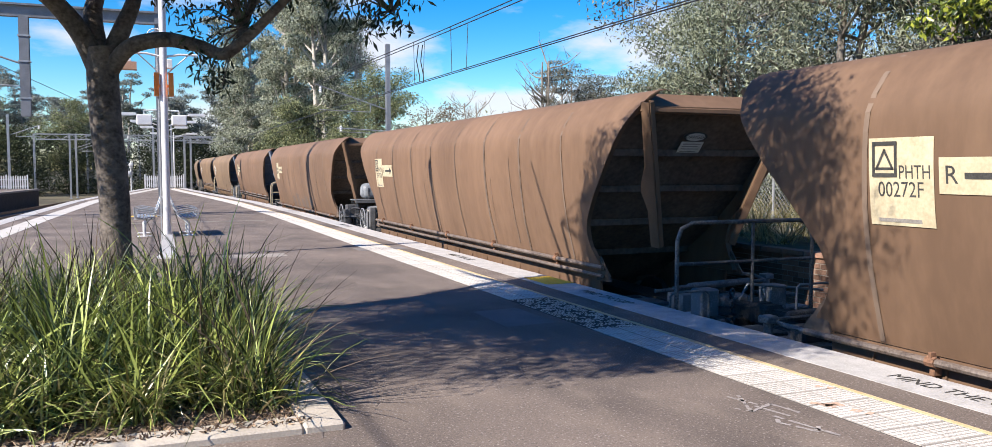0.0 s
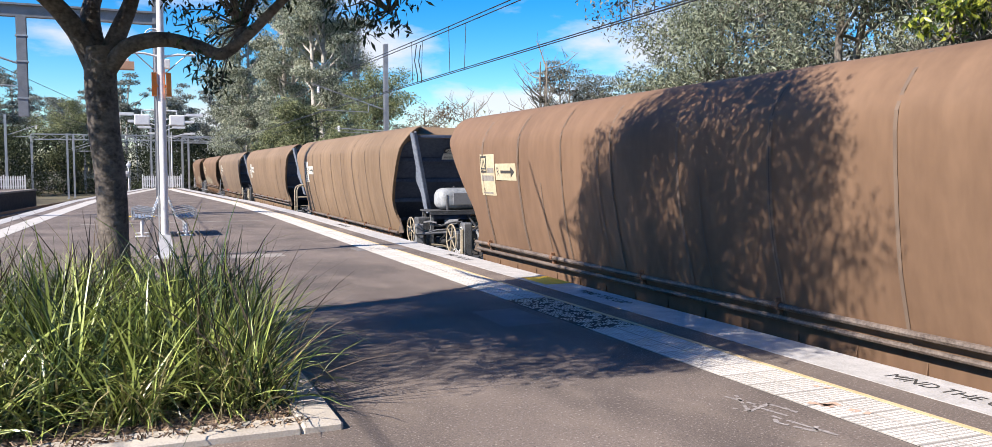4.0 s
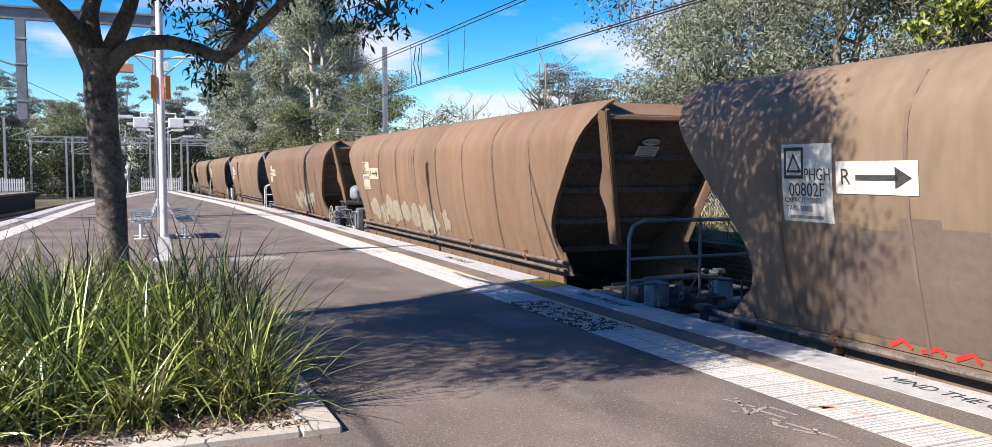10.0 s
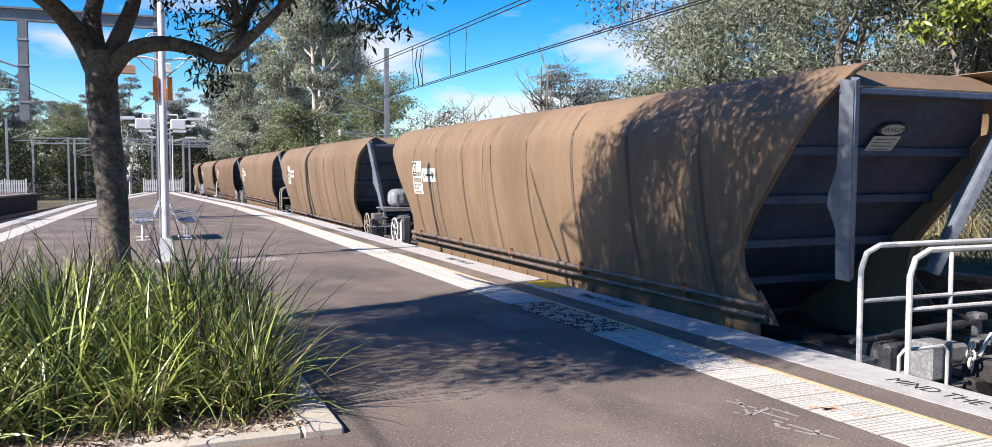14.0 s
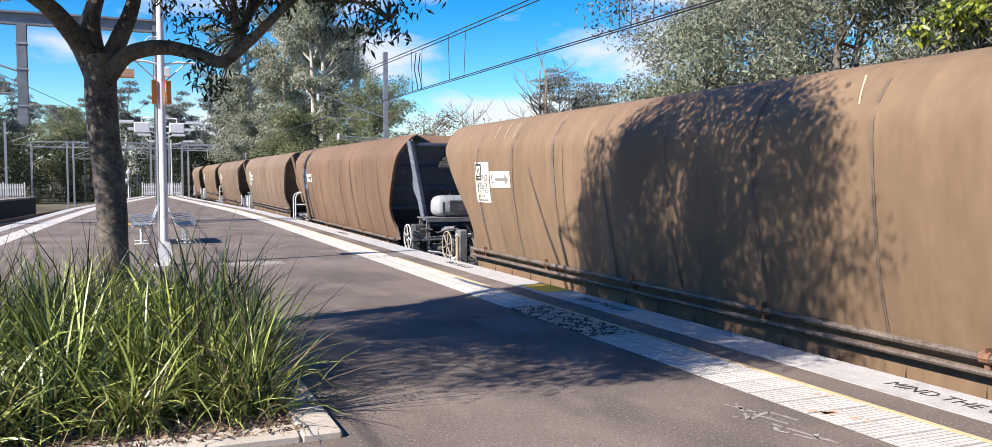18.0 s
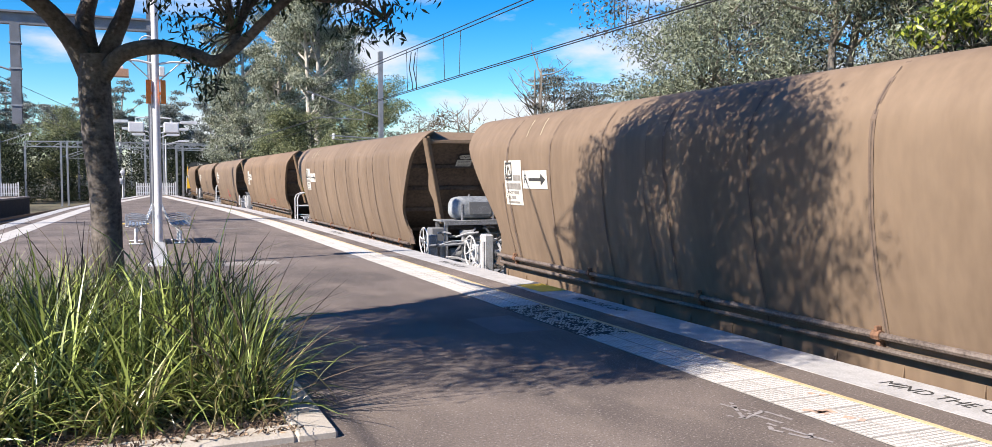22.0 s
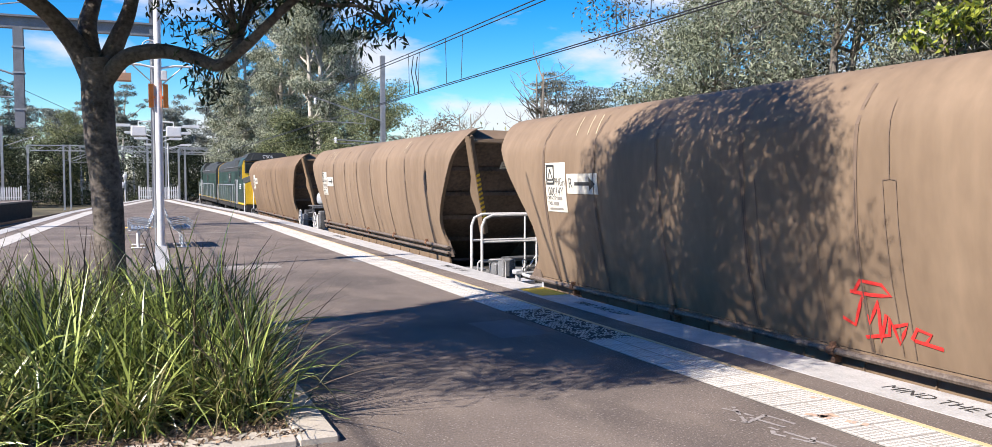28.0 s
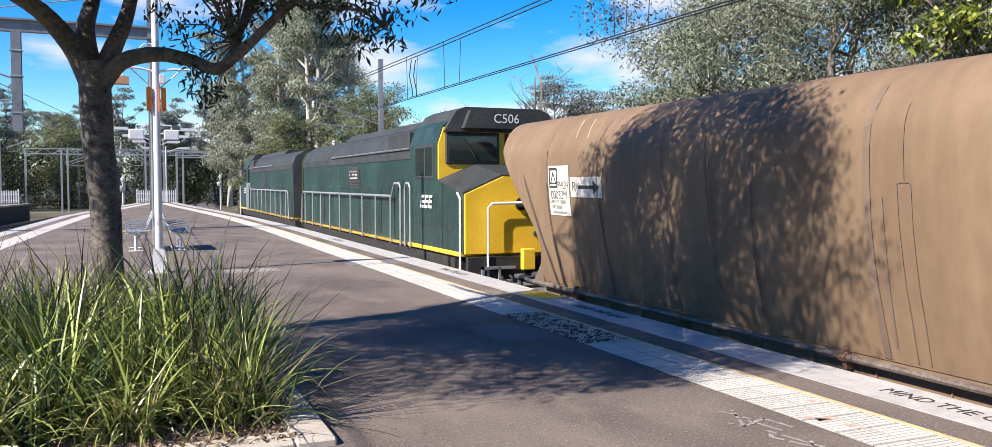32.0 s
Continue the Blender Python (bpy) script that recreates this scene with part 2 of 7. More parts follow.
    "tan_sign": mat("tan_panel", (0.42, 0.24, 0.15), (0.55, 0.34, 0.22), 3.0, 0.6, bump=0),
    "valance": mat("dark_blue_shelter", (0.02, 0.03, 0.05), (0.05, 0.06, 0.09), 2.0, 0.6),
    "hazard": mat("yellow_band", (0.72, 0.46, 0.02), (0.85, 0.58, 0.05), 3.0, 0.6, bump=0),
}


def window_glass():
    m = bpy.data.materials.new("tinted_window_glass")
    m.use_nodes = True
    p = m.node_tree.nodes["Principled BSDF"]
    p.inputs["Base Color"].default_value = (0.02, 0.03, 0.03, 1)
    p.inputs["Roughness"].default_value = 0.06
    p.inputs["Specular IOR Level"].default_value = 0.9
    return m


M["glass"] = window_glass()


def worn_asphalt(m):
    """Adds dark stains, drag marks and pale grit to the asphalt."""
    n, l = m.node_tree.nodes, m.node_tree.links
    p = n["Principled BSDF"]
    src = p.inputs["Base Color"].links[0].from_socket
    co = n.new("ShaderNodeTexCoord")
    for scale, lo, hi, colour, amount, squeeze, detail in ((0.9, 0.50, 0.66, (0.055, 0.045, 0.040, 1), 0.55, (1, 0.5, 1), 9.0), (1.7, 0.52, 0.74, (0.26, 0.21, 0.165, 1), 0.42, (1.4, 0.7, 1), 9.0),
                                                          (60.0, 0.60, 0.68, (0.48, 0.43, 0.38, 1), 0.5, (1, 1, 1), 2.0), (42.0, 0.58, 0.68, (0.03, 0.026, 0.024, 1), 0.45, (1, 1.3, 1), 2.0)):
        mp, ns, rp, mx = n.new("ShaderNodeMapping"), n.new("ShaderNodeTexNoise"), n.new("ShaderNodeMapRange"), n.new("ShaderNodeMixRGB")
        mp.inputs["Scale"].default_value = squeeze
        mp.inputs["Location"].default_value = (scale, 2 * scale, 0)
        ns.inputs["Scale"].default_value, ns.inputs["Detail"].default_value = scale, detail
        rp.inputs["From Min"].default_value, rp.inputs["From Max"].default_value, rp.inputs["To Max"].default_value = lo, hi, amount
        mx.inputs[2].default_value = colour
        l.new(co.outputs["Object"], mp.inputs[0])
        l.new(mp.outputs[0], ns.inputs["Vector"])
        l.new(ns.outputs["Fac"], rp.inputs["Value"])
        l.new(rp.outputs[0], mx.inputs[0])
        l.new(src, mx.inputs[1])
        src = mx.outputs[0]
    l.new(src, p.inputs["Base Color"])


worn_asphalt(M["asphalt"])


def body_paint(name, dark, light, streak=0.3):
    """Dusty hopper paint: broad tone, long streaks running down, fine dust and rust specks."""
    dark, light = [c * q for c, q in zip(dark, (0.85, 0.81, 0.71))], [c * q for c, q in zip(light, (0.85, 0.81, 0.71))]
    m = mat(name, dark, light, 0.45, 0.72, fine=9.0, bump=0.04, mix=0.35, stretch=(1, 1, 0.35), rand=0.16)
    n, l = m.node_tree.nodes, m.node_tree.links
    p = n["Principled BSDF"]
    ramp = p.inputs["Base Color"].links[0].from_node
    co = n.new("ShaderNodeTexCoord")
    mp = n.new("ShaderNodeMapping")
    mp.inputs["Scale"].default_value = (0.6, 2.2, 0.3)
    l.new(co.outputs["Object"], mp.inputs[0])
    s = n.new("ShaderNodeTexNoise")
    s.inputs["Scale"].default_value, s.inputs["Detail"].default_value = 1.6, 6.0
    l.new(mp.outputs[0], s.inputs["Vector"])
    r = n.new("ShaderNodeValToRGB")
    r.color_ramp.elements[0].position, r.color_ramp.elements[1].position = 0.42, 0.62
    r.color_ramp.elements[0].color, r.color_ramp.elements[1].color = (0.62, 0.58, 0.55, 1), (1, 1, 1, 1)
    l.new(s.outputs["Fac"], r.inputs[0])
    x = n.new("ShaderNodeMixRGB")
    x.blend_type = "MULTIPLY"
    x.inputs[0].default_value = streak
    l.new(ramp.outputs[0], x.inputs[1])
    l.new(r.outputs[0], x.inputs[2])
    l.new(x.outputs[0], p.inputs["Base Color"])
    return m


M["hull_dark"] = body_paint("dark_brown_hopper_paint", (0.150, 0.094, 0.062), (0.225, 0.142, 0.095))
M["hull_tan"] = body_paint("tan_hopper_paint", (0.212, 0.149, 0.100), (0.296, 0.210, 0.143))
M["hull_olive"] = body_paint("dusty_olive_brown_hopper_paint", (0.205, 0.152, 0.112), (0.285, 0.213, 0.158))
M["hull_rust"] = body_paint("red_brown_hopper_paint", (0.185, 0.120, 0.080), (0.260, 0.172, 0.116))
M["seam"] = mat("grimy_weld_seam", (0.075, 0.052, 0.04), (0.135, 0.098, 0.072), 2.0, 0.8, bump=0.1)
M["seam_soft"] = mat("dusty_weld_seam", (0.125, 0.088, 0.064), (0.185, 0.132, 0.094), 1.2, 0.8, fine=8, bump=0.05, stretch=(1, 1, 0.4))
M["slope"] = mat("coal_dusted_slope_sheet", (0.065, 0.05, 0.04), (0.17, 0.122, 0.088), 1.5, 0.85, fine=14, bump=0.15)
M["patch_old"] = mat("overpainted_patch", (0.115, 0.085, 0.066), (0.15, 0.112, 0.086), 1.5, 0.75, fine=14, bump=0.03)
M["patch_pale"] = mat("pale_overpaint_patch", (0.23, 0.195, 0.135), (0.31, 0.27, 0.19), 1.5, 0.75, fine=14, bump=0.03)


# ---- shapes ----
class Shape:
    """Points and faces of one mesh, gathered piece by piece."""

    def __init__(self):
        self.v, self.f = [], []

    def add(self, verts, faces):
        o = len(self.v)
        self.v.extend(tuple(p) for p in verts)
        self.f.extend(tuple(i + o for i in q) for q in faces)
        return self

    def box(self, lo, hi, bevel=0.0, m=None):
        (x0, y0, z0), (x1, y1, z1) = lo, hi
        b = min(bevel, (x1 - x0) / 2.01, (y1 - y0) / 2.01, (z1 - z0) / 2.01)
        if b <= 0:
            v = [(x, y, z) for z in (z0, z1) for y in (y0, y1) for x in (x0, x1)]
            f = [(0, 2, 3, 1), (4, 5, 7, 6), (0, 1, 5, 4), (2, 6, 7, 3), (0, 4, 6, 2), (1, 3, 7, 5)]
        else:
            ring = lambda i, z: [(x0 + i, y0 + b, z), (x0 + b, y0 + i, z), (x1 - b, y0 + i, z), (x1 - i, y0 + b, z),
                                 (x1 - i, y1 - b, z), (x1 - b, y1 - i, z), (x0 + b, y1 - i, z), (x0 + i, y1 - b, z)]
            flat = lambda z: [(x0 + b, y0 + b, z)] * 2 + [(x1 - b, y0 + b, z)] * 2 + [(x1 - b, y1 - b, z)] * 2 + [(x0 + b, y1 - b, z)] * 2
            v = [(x0 + b, y0 + b, z0), (x1 - b, y0 + b, z0), (x1 - b, y1 - b, z0), (x0 + b, y1 - b, z0)]
            v += ring(0, z0 + b) + ring(0, z1 - b)
            v += [(x0 + b, y0 + b, z1), (x1 - b, y0 + b, z1), (x1 - b, y1 - b, z1), (x0 + b, y1 - b, z1)]
            f = [(3, 2, 1, 0), (20, 21, 22, 23)]
            f += [(4 + i, 4 + (i + 1) % 8, 12 + (i + 1) % 8, 12 + i) for i in range(8)]
            f += [(0, 1, 6, 5), (1, 2, 8, 7), (2, 3, 10, 9), (3, 0, 4, 11), (0, 5, 4), (1, 7, 6), (2, 9, 8), (3, 11, 10)]
            f += [(20, 13, 14, 21), (21, 15, 16, 22), (22, 17, 18, 23), (23, 19, 12, 20), (20, 12, 13), (21, 14, 15), (22, 16, 17), (23, 18, 19)]
        if m is not None:
            v = [m @ Vector(p) for p in v]
        return self.add(v, f)

    def tube(self, pts, r, n=8, r2=None, cap=True):
        """A round bar along a line of points; r2: the radius at its end."""
        pts = [Vector(p) for p in pts]
        k = len(pts)
        v, side = [], None
        for i, p in enumerate(pts):
            d = (pts[min(i + 1, k - 1)] - pts[max(i - 1, 0)]).normalized()
            if side is None:
                side = d.orthogonal().normalized()
            side = (side - d * side.dot(d))
            side = side.normalized() if side.length > 1e-6 else d.orthogonal().normalized()
            up = d.cross(side)
            q = r if r2 is None else r + (r2 - r) * i / max(k - 1, 1)
            q = q[i] if isinstance(q, (list, tuple)) else q
            v += [p + q * (math.cos(2 * math.pi * j / n) * side + math.sin(2 * math.pi * j / n) * up) for j in range(n)]
        f = [(i * n + j, i * n + (j + 1) % n, (i + 1) * n + (j + 1) % n, (i + 1) * n + j) for i in range(k - 1) for j in range(n)]
        if cap:
            f += [tuple(range(n))[::-1], tuple(range((k - 1) * n, k * n))]
        return self.add(v, f)

    def prism(self, poly, lo, hi, axis="z", m=None):
        """A polygon drawn out along an axis. Its points: xy for z, yz for x, xz for y."""
        put = {"z": lambda a, b, c: (a, b, c), "x": lambda a, b, c: (c, a, b), "y": lambda a, b, c: (a, c, b)}[axis]
        n = len(poly)
        v = [put(a, b, lo) for a, b in poly] + [put(a, b, hi) for a, b in poly]
        if m is not None:
            v = [m @ Vector(p) for p in v]
        f = [tuple(range(n))[::-1], tuple(range(n, 2 * n))] + [(i, (i + 1) % n, n + (i + 1) % n, n + i) for i in range(n)]
        return self.add(v, f)

    def lathe(self, prof, n=16, m=None):
        """Radius and height pairs turned about z."""
        k = len(prof)
        v = [(r * math.cos(2 * math.pi * j / n), r * math.sin(2 * math.pi * j / n), z) for r, z in prof for j in range(n)]
        if m is not None:
            v = [m @ Vector(p) for p in v]
        f = [(i * n + j, i * n + (j + 1) % n, (i + 1) * n + (j + 1) % n, (i + 1) * n + j) for i in range(k - 1) for j in range(n)]
        f += [tuple(range(n))[::-1], tuple(range((k - 1) * n, k * n))]
        return self.add(v, f)

    def ring(self, c, R, r, m=None, n=24, q=6):
        v = [((R + r * math.cos(b)) * math.cos(a), (R + r * math.cos(b)) * math.sin(a), r * math.sin(b))
             for a in [2 * math.pi * i / n for i in range(n)] for b in [2 * math.pi * j / q for j in range(q)]]
        mm = Matrix.Translation(c) @ (m or Matrix())
        v = [mm @ Vector(p) for p in v]
        return self.add(v, [(i * q + j, ((i + 1) % n) * q + j, ((i + 1) % n) * q + (j + 1) % q, i * q + (j + 1) % q) for i in range(n) for j in range(q)])

    def mesh(self, name, material, smooth=False):
        me = bpy.data.meshes.new(name)
        me.from_pydata(self.v, [], self.f)
        bm = bmesh.new()
        bm.from_mesh(me)
        if len(bm.faces) < 6000:
            bmesh.ops.recalc_face_normals(bm, faces=bm.faces)
        bm.to_mesh(me)
        bm.free()
        if smooth:
            me.shade_smooth()
            me.set_sharp_from_angle(angle=radians(42))
        if material is not None:
            me.materials.append(material)
        me.update()
        return me


def part(name, shape, material=None, parent=None, label="", smooth=False):
    """One mesh object under a thing or a part, or, with no parent, a thing of its own."""
    ob = new(name, shape.mesh(name, material, smooth) if isinstance(shape, Shape) else shape)
    if parent is not None:
        ob.parent = parent
    return tagged(ob, label) if label else ob


def cards(v, f, name, material):
    """A mesh straight from arrays, for leaves and grass."""
    me = bpy.data.meshes.new(name)
    me.vertices.add(len(v))
    me.vertices.foreach_set("co", np.asarray(v, dtype=np.float32).ravel())
    f = np.asarray(f, dtype=np.int32)
    me.loops.add(f.size)
    me.loops.foreach_set("vertex_index", f.ravel())
    me.polygons.add(len(f))
    me.polygons.foreach_set("loop_start", np.arange(0, f.size, f.shape[1], dtype=np.int32))
    me.polygons.foreach_set("loop_total", np.full(len(f), f.shape[1], dtype=np.int32))
    me.materials.append(material)
    me.update(calc_edges=True)
    return me


def words(name, text, size, m, material, parent=None, label="", depth=0.0006, wide=1.0):
    cu = bpy.data.curves.new(name, "FONT")
    cu.body, cu.size, cu.align_x, cu.align_y, cu.extrude = text, size, "CENTER", "CENTER", depth
    cu.resolution_u = 3
    cu.materials.append(material)
    ob = new(name, cu)
    ob.matrix_basis = m @ Matrix.Diagonal((wide, 1, 1, 1))
    if parent is not None:
        ob.parent = parent
    return tagged(ob, label) if label else ob


# ---- setting: ground, track, platforms ----
def setting(name, shape, material, label, category, smooth=False):
    return tagged(part(name, shape, material, smooth=smooth), label, category, kind="structure")


def line_of(pts, y):
    """The x of a plan line at y."""
    return float(np.interp(y, [p[1] for p in pts], [p[0] for p in pts]))


EDGE_R = [(5.6, -25), (5.6, 30), (5.36, 42), (4.80, 52), (3.95, 66), (3.5, 77)]
EDGE_L = [(-5.6, -25), (-4.9, 10), (-3.98, 32), (-3.12, 47.6), (-2.0, 57), (0.6, 77)]
YS = [-25, 0, 10, 20, 30, 36, 42, 47, 52, 57, 62, 66, 72, 77]

ground = setting("ground", Shape().add([(-900, -300, -1.62), (900, -300, -1.62), (900, 1500, -1.62), (-900, 1500, -1.62)], [(0, 1, 2, 3)]),
                 M["earth"], "dry grassy earth beside the railway", "ground")


def ribbon(xa, xb, ys, z0, z1, shape=None):
    """A slab between two plan lines xa(y) and xb(y)."""
    s = shape or Shape()
    v = []
    for y in ys:
        a, b = xa(y), xb(y)
        v += [(a, y, z0), (b, y, z0), (b, y, z1), (a, y, z1)]
    n = len(ys)
    f = [(0, 3, 2, 1), (4 * n - 4, 4 * n - 3, 4 * n - 2, 4 * n - 1)]
    for i in range(n - 1):
        o = 4 * i
        f += [(o + j, o + (j + 1) % 4, o + 4 + (j + 1) % 4, o + 4 + j) for j in range(4)]
    return s.add(v, f)


re, le = (lambda y: line_of(EDGE_R, y)), (lambda y: line_of(EDGE_L, y))
platform = setting("platform", ribbon(lambda y: le(y) + 0.06, lambda y: re(y) - 0.06, YS, -1.3, 0.0), M["asphalt"],
                   "worn grey-brown asphalt island platform", "platform")
setting("platform_coping", ribbon(lambda y: re(y) - 0.058, re, YS, -0.28, -0.004), M["coping"], "concrete coping along the platform edge", "coping")
setting("platform_coping", ribbon(le, lambda y: le(y) + 0.058, YS, -0.28, -0.004), M["coping"], "concrete coping along the platform edge", "coping")

# painted lines: the one along the train stops short at a yellow mark and goes on a little narrower
yellow_y = 10.86
near_ys = [-25, 0, 5, yellow_y]
far_ys = [yellow_y] + [y for y in YS if y > 12]
white_near = setting("edge_line", ribbon(lambda y: re(y) - 0.52, lambda y: re(y) - 0.003, near_ys, -0.002, 0.004), M["white_line"],
                     "worn white warning band painted along the platform edge", "platform marking")
white_far = setting("edge_line", ribbon(lambda y: re(y) - 0.50, lambda y: re(y) - 0.003, far_ys[:1] + far_ys[1:], -0.002, 0.005), M["white_line"],
                    "worn white warning band painted along the platform edge", "platform marking")
setting("yellow_mark", ribbon(lambda y: re(y) - 0.42, lambda y: re(y) - 0.01, [yellow_y - 0.25, yellow_y + 0.55], 0.0055, 0.009), M["hazard"],
        "yellow painted stopping mark on the white band", "platform marking")
setting("yellow_strip", ribbon(lambda y: re(y) - 0.908, lambda y: re(y) - 0.862, YS, -0.002, 0.006), M["yellow_line"],
        "thin faded yellow strip beside the tactile tiles", "platform marking")
setting("edge_line", ribbon(lambda y: le(y) + 0.05, lambda y: le(y) + 0.50, YS, -0.002, 0.004), M["white_line"],
        "white warning band along the opposite platform edge", "platform marking")
setting("tactile_strip", ribbon(lambda y: le(y) + 0.9, lambda y: le(y) + 1.45, YS, -0.002, 0.005), M["tactile"],
        "cream tactile strip along the opposite platform edge", "tactile paving")

setting("tile_bed", ribbon(lambda y: re(y) - 1.474, lambda y: re(y) - 0.910, [2.0, 30, 41.1], -0.004, 0.0015), M["grout"],
        "dark grout under the tactile tiles", "grout")

# asphalt repairs and joints
setting("asphalt_patch", Shape().add([(3.40, 7.9, 0.004), (4.0, 7.95, 0.004), (3.97, 8.95, 0.004), (3.42, 8.9, 0.004)], [(0, 1, 2, 3)]), M["patch"],
        "darker rectangular asphalt repair patch", "asphalt patch")
setting("service_cover", Shape().box((1.35, 15.9, -0.02), (2.5, 16.5, 0.006), 0.004), M["coping"], "pale concrete service pit cover in the asphalt", "pit cover")
# this dark slab is the cast shadow of the post's fittings, laid as colour
setting("service_cover", Shape().box((3.95, 16.4, -0.02), (4.95, 17.0, 0.007), 0.002), M["patch"], "dark slab for the post's cast shadow across the tactile strip", "pit cover")
setting("cross_joint", Shape().box((-1.5, 27.2, -0.02), (3.6, 27.35, 0.004)), M["coping"], "pale joint across the asphalt", "joint")
setting("yellow_band", Shape().box((-0.9, 31.0, -0.02), (0.7, 31.6, 0.005)), M["hazard"], "yellow band painted on the asphalt", "platform marking")

# text on the white band, readable from the platform
for y in (4.35, 9.35, 14.6, 24.0):
    tagged(words("lettering", "MIND THE GAP", 0.21, Matrix.Translation((5.345, y - 0.05, 0.0065)) @ pose(0, 0, 0, 0, 0, -90), M["black_ink"], wide=0.82),
           "black words painted on the white platform band", "lettering", kind="structure")

# spray marks left by surveyors
def sprayed(strokes, wide, height):
    """Uneven sprayed lines: short overlapping dabs along each stroke."""
    out, rr = Shape(), random.Random(9)
    for a, b in strokes:
        a, b = Vector((*a, 0)), Vector((*b, 0))
        d = (b - a).normalized()
        k = max(3, int((b - a).length / 0.035))
        for i in range(k):
            if rr.random() < 0.14:
                continue
            p, q = a.lerp(b, i / k), a.lerp(b, (i + 1.05) / k)
            n = Vector((-d.y, d.x, 0)) * wide * rr.uniform(0.35, 0.6)
            e = Vector((rr.uniform(-1, 1), rr.uniform(-1, 1), 0)) * wide * 0.12
            z = Vector((0, 0, height(p)))
            out.add([p + n + e + z, p - n + e + z, q - n * rr.uniform(0.8, 1.2) + z, q + n * rr.uniform(0.8, 1.2) + z], [(0, 1, 2, 3)])
    return out


setting("spray_mark", sprayed((((3.78, 4.86), (3.86, 4.55)), ((3.64, 4.60), (3.70, 4.50)), ((3.70, 4.50), (3.94, 4.60)), ((3.87, 4.86), (3.70, 4.51)), ((3.80, 4.60), (3.86, 4.29)),
                               ((3.76, 4.36), (3.85, 3.88)), ((3.69, 4.23), (3.80, 3.95)), ((3.93, 4.62), (3.97, 4.36)), ((3.76, 4.36), (3.69, 4.23)), ((3.90, 4.10), (3.80, 4.02))), 0.030, lambda p: 0.004),
        M["chalk"], "faded white surveyor's spray marks on the asphalt", "spray mark")
setting("spray_mark", sprayed((((4.20, 4.50), (4.28, 4.36)), ((4.30, 4.30), (4.38, 4.14)), ((4.56, 4.84), (4.62, 4.74)), ((4.24, 4.42), (4.36, 4.40))), 0.07, lambda p: 0.0098),
        M["orange_chalk"], "faded orange surveyor's spray marks on the tactile tiles", "spray mark")

# ballast, sleepers and rails of the three tracks
def bed(x, ys, left=1.7, right=1.75):
    s = Shape()
    pts = [track_point(y, x) for y in ys]
    v = []
    for px, py, h in pts:
        c, d = math.cos(radians(h)), math.sin(radians(h))
        for o, z in ((-left - 0.5, -1.6), (-left, -1.34), (right, -1.34), (right + 0.5, -1.6)):
            v.append((px + o * c, py + o * d, z))
    f = [(4 * i + j, 4 * i + j + 1, 4 * i + j + 5, 4 * i + j + 4) for i in range(len(ys) - 1) for j in range(3)]
    return s.add(v, f)


def left_x(y):
    return line_of(EDGE_L, min(y, 77)) - 1.7 + (0.0 if y < 77 else 0.115 * (y - 77))


def rails(x):
    s = Shape()
    for o in (-0.7525, 0.7525):
        pts = []
        for y in [-30, 0, 30, 60, 80] + list(range(90, 261, 10)):
            px, py, h = track_point(y, x)
            pts.append((px + o * math.cos(radians(h)), py + o * math.sin(radians(h))))
        v = []
        for px, py in pts:
            v += [(px - 0.036, py, RAIL_Z - 0.16), (px + 0.036, py, RAIL_Z - 0.16), (px + 0.036, py, RAIL_Z), (px - 0.036, py, RAIL_Z)]
        s.add(v, [(4 * i + j, 4 * i + (j + 1) % 4, 4 * i + 4 + (j + 1) % 4, 4 * i + 4 + j) for i in range(len(pts) - 1) for j in range(4)])
    return s


long_ys = [-30, 0, 30, 60, 80] + list(range(90, 261, 10))
setting("ballast_bed", bed(TRACK_X, long_ys), M["ballast"], "grimy stone ballast under the near track", "ballast")
tagged(part("rail", rails(TRACK_X), M["rail"]), "worn steel running rails", "rail", kind="structure")
sl = Shape()
for i in range(170):
    px, py, h = track_point(-12 + i * 1.2, TRACK_X)
    sl.box((-1.2, -0.12, -1.45), (1.2, 0.12, RAIL_Z - 0.16), m=pose(px, py, 0, 0, 0, h))
tagged(part("sleeper", sl, M["sleeper"]), "concrete sleepers under the rails", "sleeper", kind="stuff")

# the two tracks on the other side of the island
for off in (0.0, -3.9):
    v, w = [], Shape()
    ys = [-30, 0, 20, 32, 47, 57, 77, 100, 130, 170, 220]
    for y in ys:
        x = left_x(y) + off
        v += [(x - 2.1, y, -1.34), (x + 2.1, y, -1.34)]
    setting("ballast_bed", Shape().add(v, [(2 * i, 2 * i + 1, 2 * i + 3, 2 * i + 2) for i in range(len(ys) - 1)]), M["ballast"],
            "stone ballast beside the island platform", "ballast")
    for o in (-0.7525, 0.7525):
        u = []
        for y in ys:
            x = left_x(y) + off + o
            u += [(x - 0.036, y, RAIL_Z - 0.16), (x + 0.036, y, RAIL_Z - 0.16), (x + 0.036, y, RAIL_Z), (x - 0.036, y, RAIL_Z)]
        w.add(u, [(4 * i + j, 4 * i + (j + 1) % 4, 4 * i + 4 + (j + 1) % 4, 4 * i + 4 + j) for i in range(len(ys) - 1) for j in range(4)])
    tagged(part("rail", w, M["rail"]), "steel running rails beside the island platform", "rail", kind="structure")

